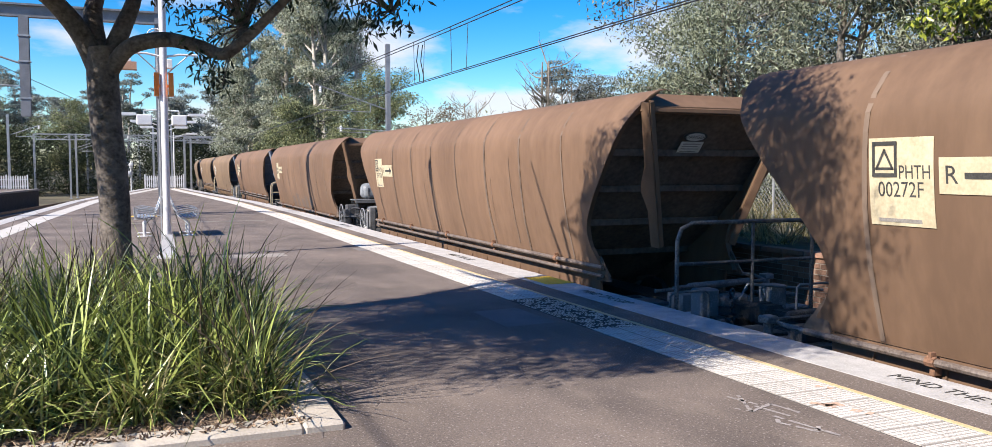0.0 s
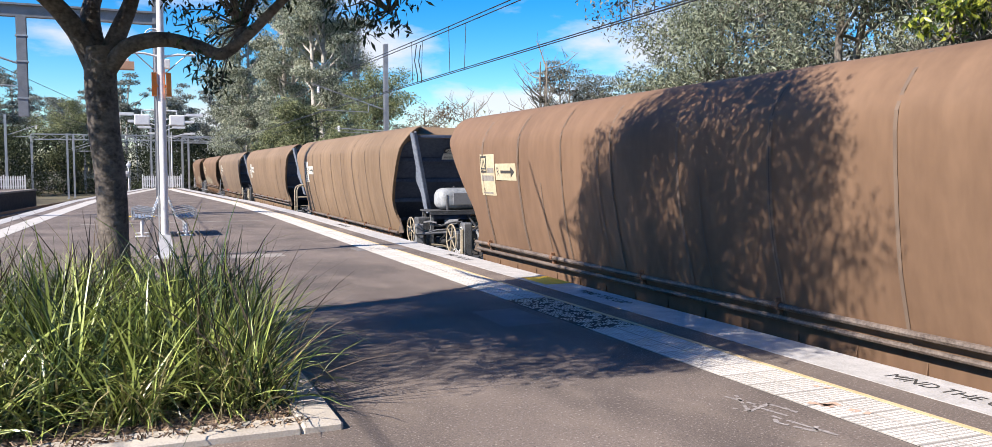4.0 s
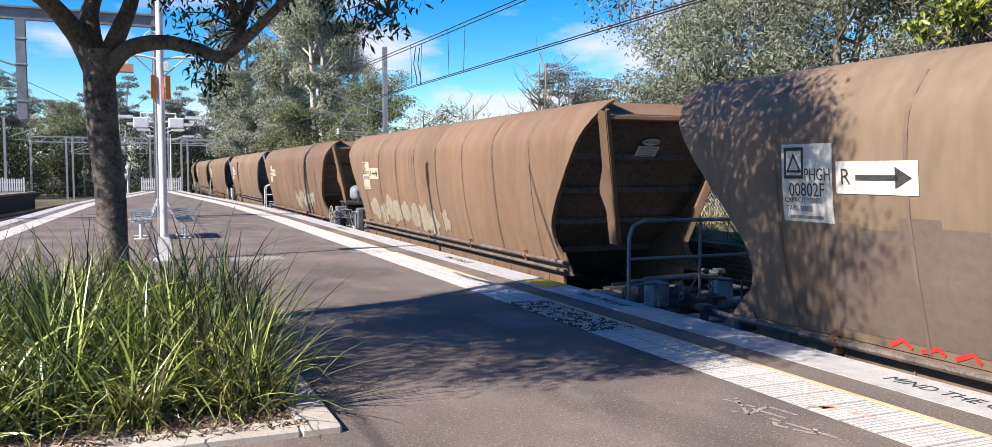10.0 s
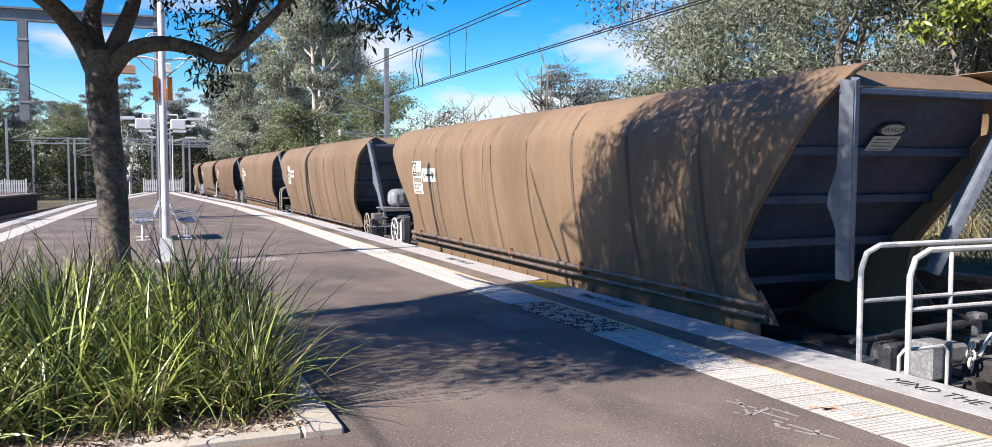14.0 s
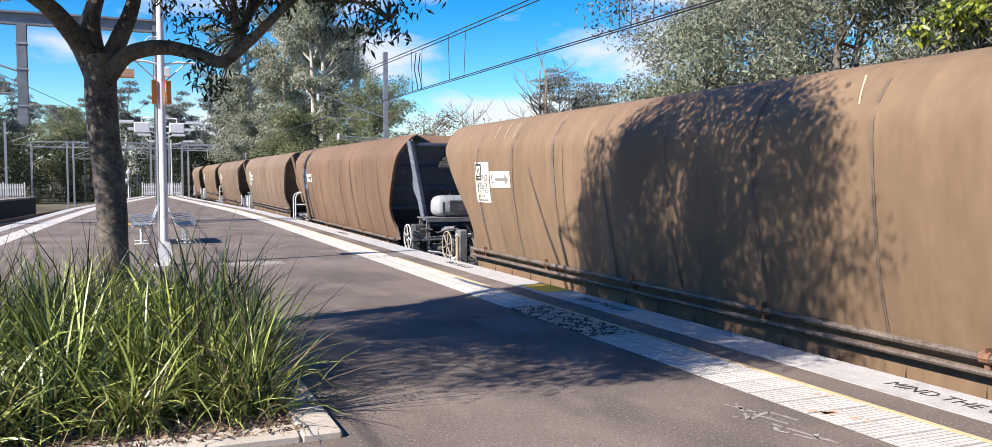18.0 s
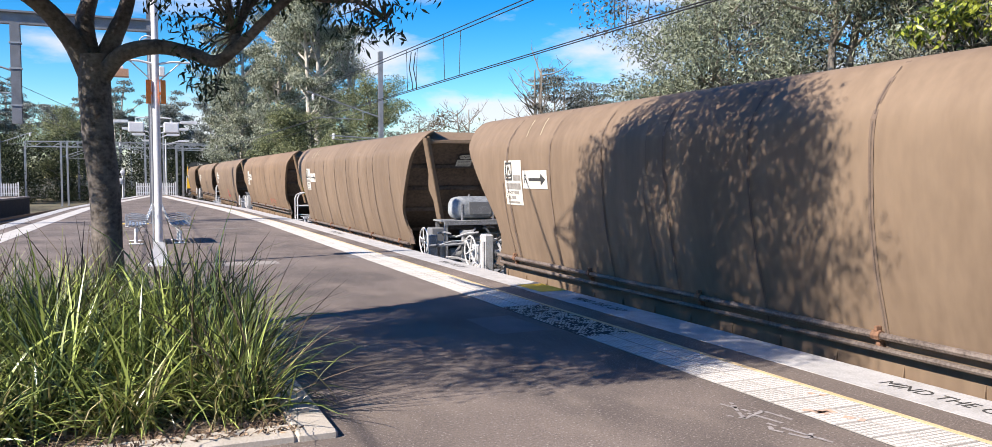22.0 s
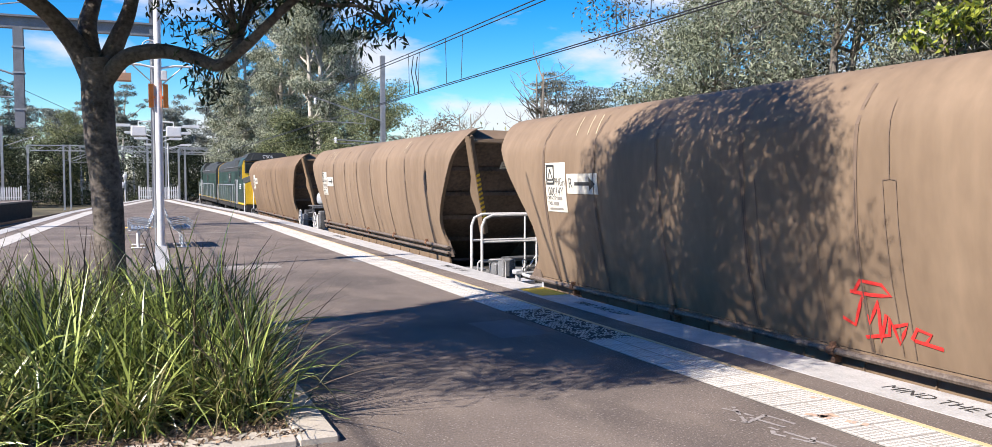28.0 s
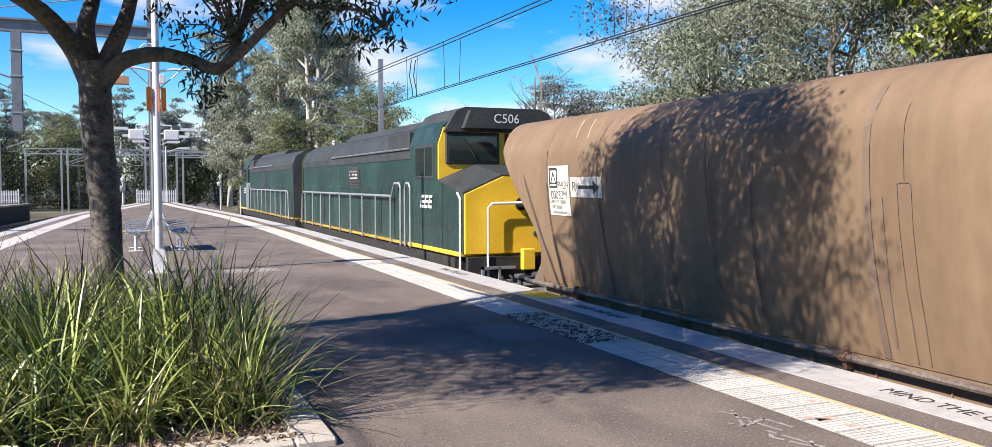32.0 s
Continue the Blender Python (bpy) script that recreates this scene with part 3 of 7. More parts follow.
# opposite platform with its dark wall
OPP = [(-13.6, -25), (-11.4, 32), (-9.3, 60), (-7.4, 77)]
ox = lambda y: line_of(OPP, y)
setting("platform", ribbon(lambda y: ox(y) - 7, ox, [-25, 32, 60, 77], -1.4, 0.0), M["asphalt"], "opposite side platform with a dark edge wall", "platform")
setting("platform_wall", ribbon(lambda y: ox(y) + 0.003, lambda y: ox(y) + 0.05, [-25, 32, 60, 77], -1.4, -0.13), M["dark_steel"], "near-black wall under the opposite platform", "wall")
setting("platform_coping", ribbon(lambda y: ox(y) - 0.3, lambda y: ox(y) + 0.12, [-25, 32, 60, 77], -0.12, 0.006), M["coping"], "pale coping of the opposite platform", "coping")

# bank and brick retaining wall beyond the train
WALL_X, WALL_Z = 9.55, 0.32
setting("bank", Shape().add([(WALL_X + 0.2, -30, WALL_Z - 0.06), (WALL_X + 2.2, -30, WALL_Z + 0.1), (40, -30, 0.9), (WALL_X + 0.2, 40, WALL_Z - 0.06), (WALL_X + 2.2, 40, WALL_Z + 0.1), (40, 40, 0.9),
                             (WALL_X + 0.2, 95, -1.3), (WALL_X + 2.2, 95, -0.5), (40, 95, 0.2)],
                            [(0, 1, 4, 3), (1, 2, 5, 4), (3, 4, 7, 6), (4, 5, 8, 7)]), M["earth"], "weedy earth bank above the brick wall", "bank")
wall = setting("retaining_wall", Shape().box((WALL_X + 0.012, -14, -1.6), (WALL_X + 0.24, 30, WALL_Z - 0.085)), M["mortar"], "brown brick retaining wall beside the track", "wall")


# ---- the hopper wagons ----
PROFILE_Z = [0.03, 0.2, 0.4, 0.72, 1.0, 1.25, 1.65, 1.95, 2.1, 2.2, 2.36, 2.47, 2.56, 2.62, 2.65]
PROFILE_W = [1.135, 1.18, 1.23, 1.31, 1.36, 1.40, 1.44, 1.45, 1.435, 1.40, 1.30, 1.21, 1.11, 1.0, 0.88]
CUT_Z = [0.03, 0.15, 0.3, 0.5, 0.8, 1.1, 1.4, 1.7, 1.95, 2.15, 2.34, 2.5, 2.66]
CUT_E = [1.02, 1.10, 1.24, 1.38, 1.34, 1.11, 0.84, 0.57, 0.36, 0.20, 0.09, 0.01, 0.0]
END_H, END_T = 7.52, -7.27     # roof ends at the handrail end and at the brake end
SEAMS = (5.6, 4.05, 2.5, 0.93, -0.6, -2.1, -3.65, -5.2)      # welded joints of the side sheets


def hull_w(z):
    return float(np.interp(z, PROFILE_Z, PROFILE_W))


def hull_cut(z):
    return float(np.interp(z, CUT_Z, CUT_E))


def hull_sheet(side):
    """One curved side of the hopper, with its cut-back ends and the thickness of its plate."""
    s = Shape()
    cols = 48
    zs = [z + (b - z) * k / 2 for z, b in zip(PROFILE_Z, PROFILE_Z[1:]) for k in range(2)] + [PROFILE_Z[-1]]
    rows = len(zs)
    v = []
    for inner in (0, 1):
        for z in zs:
            y0, y1 = END_T + hull_cut(z), END_H - hull_cut(z)
            for c in range(cols + 1):
                y = y0 + (y1 - y0) * c / cols
                wave = 0.010 * noise.noise(Vector((side * 3.0, y * 0.8, z * 1.1))) + 0.0012 * noise.noise(Vector((side, y * 3.0, z * 2.0)))
                w = hull_w(z) + wave - 0.016 * inner
                v.append((side * w, y, z - (0.012 * inner if z > 2.5 else 0)))
    n = rows * (cols + 1)
    at = lambda i, r, c: i * n + r * (cols + 1) + c
    f = []
    for r in range(rows - 1):
        for c in range(cols):
            f.append((at(0, r, c), at(0, r, c + 1), at(0, r + 1, c + 1), at(0, r + 1, c)))
            f.append((at(1, r, c), at(1, r + 1, c), at(1, r + 1, c + 1), at(1, r, c + 1)))
        for c in (0, cols):
            f.append((at(0, r, c), at(0, r + 1, c), at(1, r + 1, c), at(1, r, c)))
    for c in range(cols):
        for r in (0, rows - 1):
            f.append((at(0, r, c), at(1, r, c), at(1, r, c + 1), at(0, r, c + 1)))
    return s.add(v, f)


def on_hull(side, y, z, off=0.004):
    wave = 0.010 * noise.noise(Vector((side * 3.0, y * 0.8, z * 1.1))) + 0.0012 * noise.noise(Vector((side, y * 3.0, z * 2.0)))
    return Vector((side * (hull_w(z) + wave + off), y, z))


def hull_patch(side, y0, y1, z0, z1, off=0.005, nx=6, nz=6, thick=0.004):
    """A thin plate bent to the hopper's side."""
    s = Shape()
    v = [on_hull(side, y0 + (y1 - y0) * i / nx, z0 + (z1 - z0) * j / nz, o) for o in (off, off + thick) for j in range(nz + 1) for i in range(nx + 1)]
    n = (nx + 1) * (nz + 1)
    f = []
    for j in range(nz):
        for i in range(nx):
            a = j * (nx + 1) + i
            q = (a, a + 1, a + nx + 2, a + nx + 1)
            f += [tuple(n + k for k in q), q[::-1]]
    rim = [i for i in range(nx + 1)] + [j * (nx + 1) + nx for j in range(1, nz + 1)] + [nz * (nx + 1) + i for i in range(nx - 1, -1, -1)] + [j * (nx + 1) for j in range(nz - 1, 0, -1)]
    f += [(rim[i], rim[(i + 1) % len(rim)], n + rim[(i + 1) % len(rim)], n + rim[i]) for i in range(len(rim))]
    return s.add(v, f)


def hull_blob(side, yc, zc, ry, rz, off, seed):
    """An irregular daub of paint on the hopper's side."""
    s = Shape()
    n, rings = 26, 4
    v = [on_hull(side, yc, zc, off)]
    for j in range(1, rings + 1):
        for i in range(n):
            a = 2 * math.pi * i / n
            q = (0.75 + 0.55 * noise.noise(Vector((math.cos(a) * 1.4, math.sin(a) * 1.4, seed * 1.7))) + 0.12 * noise.noise(Vector((math.cos(a) * 6, math.sin(a) * 6, seed)))) * j / rings
            v.append(on_hull(side, yc + ry * q * math.cos(a), max(0.06, zc + rz * q * math.sin(a)), off))
    f = [(0, 1 + i, 1 + (i + 1) % n) for i in range(n)]
    f += [(1 + (j - 1) * n + i, 1 + j * n + i, 1 + j * n + (i + 1) % n, 1 + (j - 1) * n + (i + 1) % n) for j in range(1, rings) for i in range(n)]
    return s.add(v, f)


def hull_stroke(s, side, pts, w, off=0.009):
    """A painted line across the hopper's side through points (y, z), as one ribbon."""
    pts = [Vector((a, b)) for a, b in pts]
    fine = [pts[0]]
    for a, b in zip(pts, pts[1:]):
        k = max(1, int((b - a).length / 0.09))
        fine += [a.lerp(b, (i + 1) / k) for i in range(k)]
    v = []
    for i, p in enumerate(fine):
        d = fine[min(i + 1, len(fine) - 1)] - fine[max(i - 1, 0)]
        n = Vector((-d.y, d.x)).normalized() * w / 2
        v += [on_hull(side, *(p + n), off), on_hull(side, *(p - n), off)]
    return s.add(v, [(2 * i, 2 * i + 1, 2 * i + 3, 2 * i + 2) for i in range(len(fine) - 1)])


def hand_wheel(parent, x, y, z, r, turn=0.0):
    face = pose(0, 0, 0, 0, 90, 0)
    wheel = part("hand_wheel", Shape().ring((x, y, z), r, 0.016, face, 28, 8), M["rail_white"], parent, "pale six-spoked handbrake wheel", smooth=True)
    for i in range(6):
        a = turn + i * math.pi / 3
        part("spoke", Shape().tube([(x, y, z), (x, y + r * math.cos(a), z + r * math.sin(a))], 0.016, 6, 0.012), M["rail_white"], wheel, smooth=True)
    part("hub", Shape().lathe([(0.04, -0.05), (0.045, 0.0), (0.03, 0.03)], 12, Matrix.Translation((x, y, z)) @ face), M["gear"], wheel, smooth=True)
    return wheel


def bogie(parent, y):
    bg = part("bogie", Shape().prism([(y - 1.25, -0.62), (y - 1.1, -0.5), (y - 0.45, -0.42), (y + 0.45, -0.42), (y + 1.1, -0.5), (y + 1.25, -0.62),
                                      (y + 1.1, -0.72), (y + 0.5, -0.86), (y - 0.5, -0.86), (y - 1.1, -0.72)], -1.08, -0.96, "x")
              .prism([(y - 1.25, -0.62), (y - 1.1, -0.5), (y - 0.45, -0.42), (y + 0.45, -0.42), (y + 1.1, -0.5), (y + 1.25, -0.62),
                      (y + 1.1, -0.72), (y + 0.5, -0.86), (y - 0.5, -0.86), (y - 1.1, -0.72)], 0.96, 1.08, "x")
              .box((-1.0, y - 0.2, -0.75), (1.0, y + 0.2, -0.5), 0.03), M["dark_steel"], parent)
    for dy in (-0.9, 0.9):
        for sx in (-1, 1):
            part("wheel", Shape().lathe([(0.05, -0.07), (0.40, -0.07), (0.45, -0.07), (0.455, 0.0), (0.425, 0.07), (0.36, 0.07), (0.3, 0.03), (0.12, 0.03), (0.1, 0.08), (0.05, 0.08)], 20,
                                      Matrix.Translation((sx * 0.76, y + dy, RAIL_Z + 0.43)) @ pose(0, 0, 0, 0, 90 * sx, 0)), M["dark_steel"], bg, smooth=True)
        part("axle", Shape().tube([(-0.9, y + dy, RAIL_Z + 0.43), (0.9, y + dy, RAIL_Z + 0.43)], 0.07, 10), M["dark_steel"], bg, smooth=True)


def hopper_wagon():
    """The wagon once; +y is its handrail end, -y its brake end."""
    w = new("hopper_wagon")
    for side in (-1, 1):
        sheet = part("side_sheet", hull_sheet(side), M["hull_tan"], w, smooth=True)
        for end, sg in ((END_H, 1), (END_T, -1)):
            # flange along the cut-back end of the sheet
            v, f = [], []
            zs = [z for z in np.linspace(0.05, 2.60, 26)]
            for z in zs:
                y, x = end - sg * hull_cut(z), hull_w(z) - 0.02
                depth = 0.06
                v += [(side * x, y, z), (side * (x - depth), y - sg * 0.02, z), (side * (x - depth), y - sg * 0.05, z), (side * x, y - sg * 0.04, z)]
            f = [(4 * i + j, 4 * i + (j + 1) % 4, 4 * i + 4 + (j + 1) % 4, 4 * i + 4 + j) for i in range(len(zs) - 1) for j in range(4)]
            f += [(0, 1, 2, 3), tuple(4 * (len(zs) - 1) + j for j in (3, 2, 1, 0))]
            part("end_flange", Shape().add(v, f), M["hull_tan"], sheet)
            # small skirt plate at the foot of the sheet
            yb = end - sg * 1.2
            part("corner_gusset", Shape().prism([(yb, 0.34), (yb + sg * 0.30, 0.0), (yb - sg * 0.1, -0.02)], side * 1.15 - 0.012, side * 1.15 + 0.012, "x"), M["slope"], sheet)
        for n, z in enumerate((0.19, 0.07) if side > 0 else (-0.01,)):
            px = side * 1.225
            pipe = part("train_pipe", Shape().tube([(px, -6.1 + 0.1 * n, z), (px, 6.5, z)], 0.034 if n == 0 else 0.028, 8), M["pipe"], w, "rusty brake pipe along the sill", smooth=True)
            if n == 0:
                for i in range(5):
                    y = -5.4 + i * 2.6
                    part("pipe_bracket", Shape().box((min(side * 1.12, px), y, z - 0.12), (max(side * 1.12, px), y + 0.05, z + 0.02), 0.006)
                         .tube([(px, y - 0.02, z), (px, y + 0.07, z)], 0.048, 8).box((min(side * 1.19, side * 1.26), y + 0.01, z + 0.03), (max(side * 1.19, side * 1.26), y + 0.04, z + 0.085), 0.006), M["rust"], pipe, "rusty pipe clamp")
        part("side_sill", Shape().prism([(side * 1.09, 0.02), (side * 1.13, 0.02), (side * 1.10, -0.34), (side * 1.18, -0.36), (side * 1.18, -0.42), (side * 1.05, -0.42)], -6.0, 6.25, "y"), M["hull_tan"], w, "dusty brown sill under the side sheet")
        for y in np.arange(-5.9, 6.2, 0.775):
            part("sill_rib", Shape().prism([(side * 1.12, 0.0), (side * 1.17, -0.35), (side * 1.09, -0.35)], float(y), float(y) + 0.012, "y"), M["hull_tan"], w)
    # ends
    for end, sg in ((END_H, 1), (END_T, -1)):
        part("end_beam", Shape().box((-1.22, min(end - sg * 0.05, end - sg * 0.2), 2.34), (1.22, max(end - sg * 0.05, end - sg * 0.2), 2.41), 0.012), M["hull_tan"], w)
        top = Shape().add([(-1.20, end - sg * 0.06, 2.425), (1.20, end - sg * 0.06, 2.425), (0.98, end - sg * 0.40, 2.615), (-0.98, end - sg * 0.40, 2.615),
                           (-1.20, end - sg * 0.06, 2.412), (1.20, end - sg * 0.06, 2.412), (0.98, end - sg * 0.40, 2.60), (-0.98, end - sg * 0.40, 2.60)],
                          [(0, 1, 2, 3), (7, 6, 5, 4), (0, 4, 5, 1), (2, 6, 7, 3), (1, 5, 6, 2), (0, 3, 7, 4)])
        part("end_coaming", top, M["hull_tan"], w)
        slope_y = lambda z: end - sg * float(np.interp(z, (-0.25, 0.3, 0.8, 1.3, 1.8, 2.34), (3.1, 2.35, 1.75, 1.28, 0.86, 0.34)))
        y0 = end - sg * 0.34
        z0, z1 = 2.34, -0.25
        s = Shape()
        v = []
        k = 8
        for t in (0.0, 0.02):
            for i in range(k + 1):
                a = i / k
                z = z0 + (z1 - z0) * a
                hw = hull_w(min(z, 2.55)) - 0.025 if z < 2.3 else 1.05
                y = slope_y(z)
                v += [(-hw, y - sg * t, z), (hw, y - sg * t, z)]
        n = 2 * (k + 1)
        f = [(2 * i, 2 * i + 1, 2 * i + 3, 2 * i + 2) for i in range(k)] + [(n + 2 * i, n + 2 * i + 2, n + 2 * i + 3, n + 2 * i + 1) for i in range(k)]
        slope = part("slope_sheet", s.add(v, f), M["slope"], w)
        for a in (0.2, 0.4, 0.6, 0.8):
            z = z0 + (z1 - z0) * a
            y = slope_y(z) + sg * 0.04
            part("stiffener", Shape().box((-hull_w(z) + 0.06, y - 0.045, z - 0.05), (hull_w(z) - 0.06, y + 0.045, z + 0.05), 0.01), M["slope"], slope)
        # warning plate
        pm = Matrix.Translation((0.0, end - sg * 0.66, 1.99)) @ pose(0, 0, 0, 0, 0, 0 if sg < 0 else 180) @ pose(0, 0, 0, 90 + 42, 0, 0)
        plate = part("warning_plate", Shape().box((-0.19, -0.21, 0.03), (0.19, 0.02, 0.036), 0.002, pm), M["plate_white"], w, "white and black warning plate")
        part("plate_head", Shape().lathe([(0.20, 0.03), (0.20, 0.037)], 20, pm @ Matrix.Translation((0, 0.11, 0)) @ Matrix.Diagonal((1, 0.42, 1, 1))), M["black_ink"], plate)
        part("plate_oval", Shape().lathe([(0.165, 0.037), (0.165, 0.040)], 20, pm @ Matrix.Translation((0, 0.11, 0)) @ Matrix.Diagonal((1, 0.42, 1, 1))), M["plate_white"], plate)
        words("plate_word", "DANGER", 0.082, pm @ Matrix.Translation((0, 0.11, 0.0415)), M["black_ink"], plate)
        for i in range(4):
            part("text_bar", Shape().box((-0.15, -0.03 - i * 0.045, 0.036), (0.15 - 0.03 * (i % 2), -0.015 - i * 0.045, 0.0375), m=pm), M["grey_ink"], plate)
        # deck, coupler and hoses
        y = 8.52 if sg > 0 else -8.82
        part("end_deck", Shape().box((-1.28, min(end - sg * 1.6, y - sg * 0.35), -0.42), (1.28, max(end - sg * 1.6, y - sg * 0.35), -0.33), 0.015)
             .box((-1.34, min(y - sg * 0.5, y - sg * 0.35), -0.62), (1.34, max(y - sg * 0.5, y - sg * 0.35), -0.33), 0.02), M["gear"], w)
        part("coupler", Shape().box((-0.11, min(y - sg * 0.6, y - sg * 0.05), -0.36), (0.11, max(y - sg * 0.6, y - sg * 0.05), -0.14), 0.03)
             .box((-0.17, min(y - sg * 0.22, y), -0.40), (0.13, max(y - sg * 0.22, y), -0.10), 0.05), M["dark_steel"], w)
        for dx in (0.35, 0.5):
            part("air_hose", Shape().tube([(dx, y - sg * 0.4, -0.34), (dx, y - sg * 0.25, -0.36), (dx - 0.02, y - sg * 0.12, -0.52), (dx - 0.04, y, -0.62)], 0.022, 8), M["dark_steel"], w, smooth=True)
        bogie(w, sg * 5.7)
    part("centre_sill", Shape().box((-0.26, -8.2, -0.66), (0.26, 8.2, -0.30), 0.02), M["dark_steel"], w)
    for y in (-2.6, 0.0, 2.6):
        part("discharge_chute", Shape().add([(-1.3, y - 1.25, -0.3), (1.3, y - 1.25, -0.3), (1.3, y + 1.25, -0.3), (-1.3, y + 1.25, -0.3),
                                            (-0.55, y - 0.6, -0.92), (0.55, y - 0.6, -0.92), (0.55, y + 0.6, -0.92), (-0.55, y + 0.6, -0.92)],
                                           [(4, 5, 6, 7), (0, 1, 5, 4), (1, 2, 6, 5), (2, 3, 7, 6), (3, 0, 4, 7)]), M["slope"], w)
    # handrail end
    for x in (-1.3, 0.85):
        part("end_step", Shape().box((x, 7.15, -0.2), (x + 0.45, 7.65, -0.16), 0.01), M["gear"], w)
    part("valve_box", Shape().box((0.2, 7.20, -0.35), (0.62, 7.55, -0.07), 0.03), M["gear"], w)
    part("valve_box", Shape().box((-0.55, 7.25, -0.35), (-0.1, 7.50, -0.15), 0.03), M["gear"], w)
    part("slack_adjuster", Shape().lathe([(0.03, -0.7), (0.045, -0.65), (0.045, 0.5), (0.02, 0.55), (0.02, 0.8)], 12, Matrix.Translation((-0.1, 7.35, 0.0)) @ pose(0, 0, 0, 0, 90, 8)), M["gear"], w, smooth=True)
    part("cross_pipe", Shape().tube([(-1.225, 6.5, -0.01), (-1.22, 6.8, 0.0), (-1.1, 7.15, -0.02), (-0.2, 7.30, -0.04), (0.9, 7.35, -0.05)], 0.028, 8), M["gear"], w, smooth=True)
    part("cut_out_cock", Shape().tube([(-1.22, 7.05, -0.4), (-1.22, 7.05, 0.02)], 0.05, 8).box((-1.3, 6.97, -0.02), (-1.14, 7.13, 0.06), 0.015), M["gear"], w, smooth=True)
    return w


def brake_end(w, lead):
    """Brake wheels, levers and stands on the end deck; lead: the wagon that carries the reservoir."""
    yw = -7.68 if lead else -7.15
    for sx in (-1, 1):
        hand_wheel(w, sx * 1.36, yw, 0.17, 0.29, 0.3)
        part("wheel_bracket", Shape().box((min(sx * 1.08, sx * 1.28), yw - 0.12, -0.35), (max(sx * 1.08, sx * 1.28), yw + 0.12, 0.30), 0.02), M["gear"], w)
        part("release_rod", Shape().tube([(sx * 1.25, yw, 0.12), (sx * 0.4, yw - 0.1, 0.16), (-sx * 0.2, yw - 0.12, 0.2)], 0.022, 6), M["rail_white"], w, smooth=True)
        if not lead:
            part("stanchion", Shape().tube([(sx * 1.38, -6.47, -0.4), (sx * 1.38, -6.47, 0.40)], 0.036, 8), M["rail_white"], w, "pale upright stanchion", smooth=True)
            part("valve_cover", Shape().box((min(sx * 1.1, sx * 1.3), -6.85, -0.3), (max(sx * 1.1, sx * 1.3), -6.60, 0.52), 0.03), M["gear"], w)
            cx = sx * 1.306
            on = part("position_arc", Shape().add([(cx, -6.725 - 0.085 * math.cos(a) * q, 0.36 + 0.085 * math.sin(a) * q) for q in (1, 0.72) for a in [math.pi * j / 8 for j in range(9)]],
                                                  [(j, j + 1, j + 10, j + 9) for j in range(8)]), M["plate_white"], w, "white position arc on the valve cover")
            words("position_word", "ON", 0.07, Matrix.Translation((cx, -6.75, 0.30)) @ pose(0, 0, 0, 90, 0, 90 * sx), M["plate_white"], on)
            for j in range(7):
                part("chain_link", Shape().ring((sx * 1.37, -6.91 + 0.055 * j, -0.02 - 0.05 * math.sin(j / 6 * math.pi)), 0.03, 0.008, pose(0, 0, 0, 0, 90, 0) if j % 2 else pose(0, 0, 0, 0, 35, 0), 10, 5), M["rail_white"], w)
            part("coiled_hose", Shape().ring((sx * 1.0, -6.70, 0.15), 0.2, 0.03, pose(0, 0, 0, 0, 90, 0), 20, 6), M["gear"], w, smooth=True)
    q = random.Random(12)
    for i in range(16):
        a = Vector((q.uniform(-1.15, 1.0), yw + q.uniform(-0.5, 0.45), q.uniform(-0.3, 0.42)))
        b = a + Vector((q.uniform(-0.55, 0.55), q.uniform(-0.25, 0.25), q.uniform(-0.12, 0.12)))
        if i % 2:
            part("brake_rod", Shape().tube([a, a.lerp(b, 0.5) + Vector((0, 0, 0.03)), b], 0.014 + 0.010 * q.random(), 6), M["rail_white" if i % 3 == 0 else "gear"], w, smooth=True)
        else:
            part("brake_bracket", Shape().box(-Vector((q.uniform(0.06, 0.2), 0.03, q.uniform(0.02, 0.1))), Vector((q.uniform(0.06, 0.2), 0.03, q.uniform(0.02, 0.09))), 0.008, Matrix.Translation(a) @ pose(0, 0, 0, q.uniform(-20, 20), q.uniform(-25, 25), q.uniform(-40, 40))), M["gear"], w)
    y = yw
    for x, dy, r, h in ((-0.75, 0.35, 0.05, 0.72), (0.75, 0.35, 0.05, 0.72), (-0.45, -0.05, 0.04, 0.8), (0.5, -0.1, 0.04, 0.76), (0.0, 0.2, 0.06, 0.6), (-0.9, 0.1, 0.05, 0.5)):
        part("stand_leg", Shape().box((x - r, y + dy - r, -0.4), (x + r, y + dy + r, -0.4 + h), 0.01), M["gear"], w)
    part("stand_rail", Shape().box((-0.95, y - 0.1, 0.1), (0.9, y - 0.03, 0.16), 0.01), M["gear"], w)
    part("brake_cylinder", Shape().lathe([(0.10, -0.3), (0.14, -0.26), (0.14, 0.22), (0.08, 0.28), (0.05, 0.42)], 14, Matrix.Translation((0.25, y + 0.2, 0.0)) @ pose(0, 0, 0, 0, 90, 12)), M["gear"], w, smooth=True)
    part("brake_cylinder", Shape().lathe([(0.08, -0.25), (0.11, -0.2), (0.11, 0.2), (0.06, 0.25), (0.04, 0.4)], 14, Matrix.Translation((-0.5, y + 0.05, -0.12)) @ pose(0, 0, 0, 0, 90, -8)), M["gear"], w, smooth=True)
    part("lever", Shape().prism([(y - 0.5, -0.05), (y + 0.3, 0.10), (y + 0.3, 0.18), (y - 0.5, 0.03)], -0.32, -0.28, "x"), M["gear"], w)
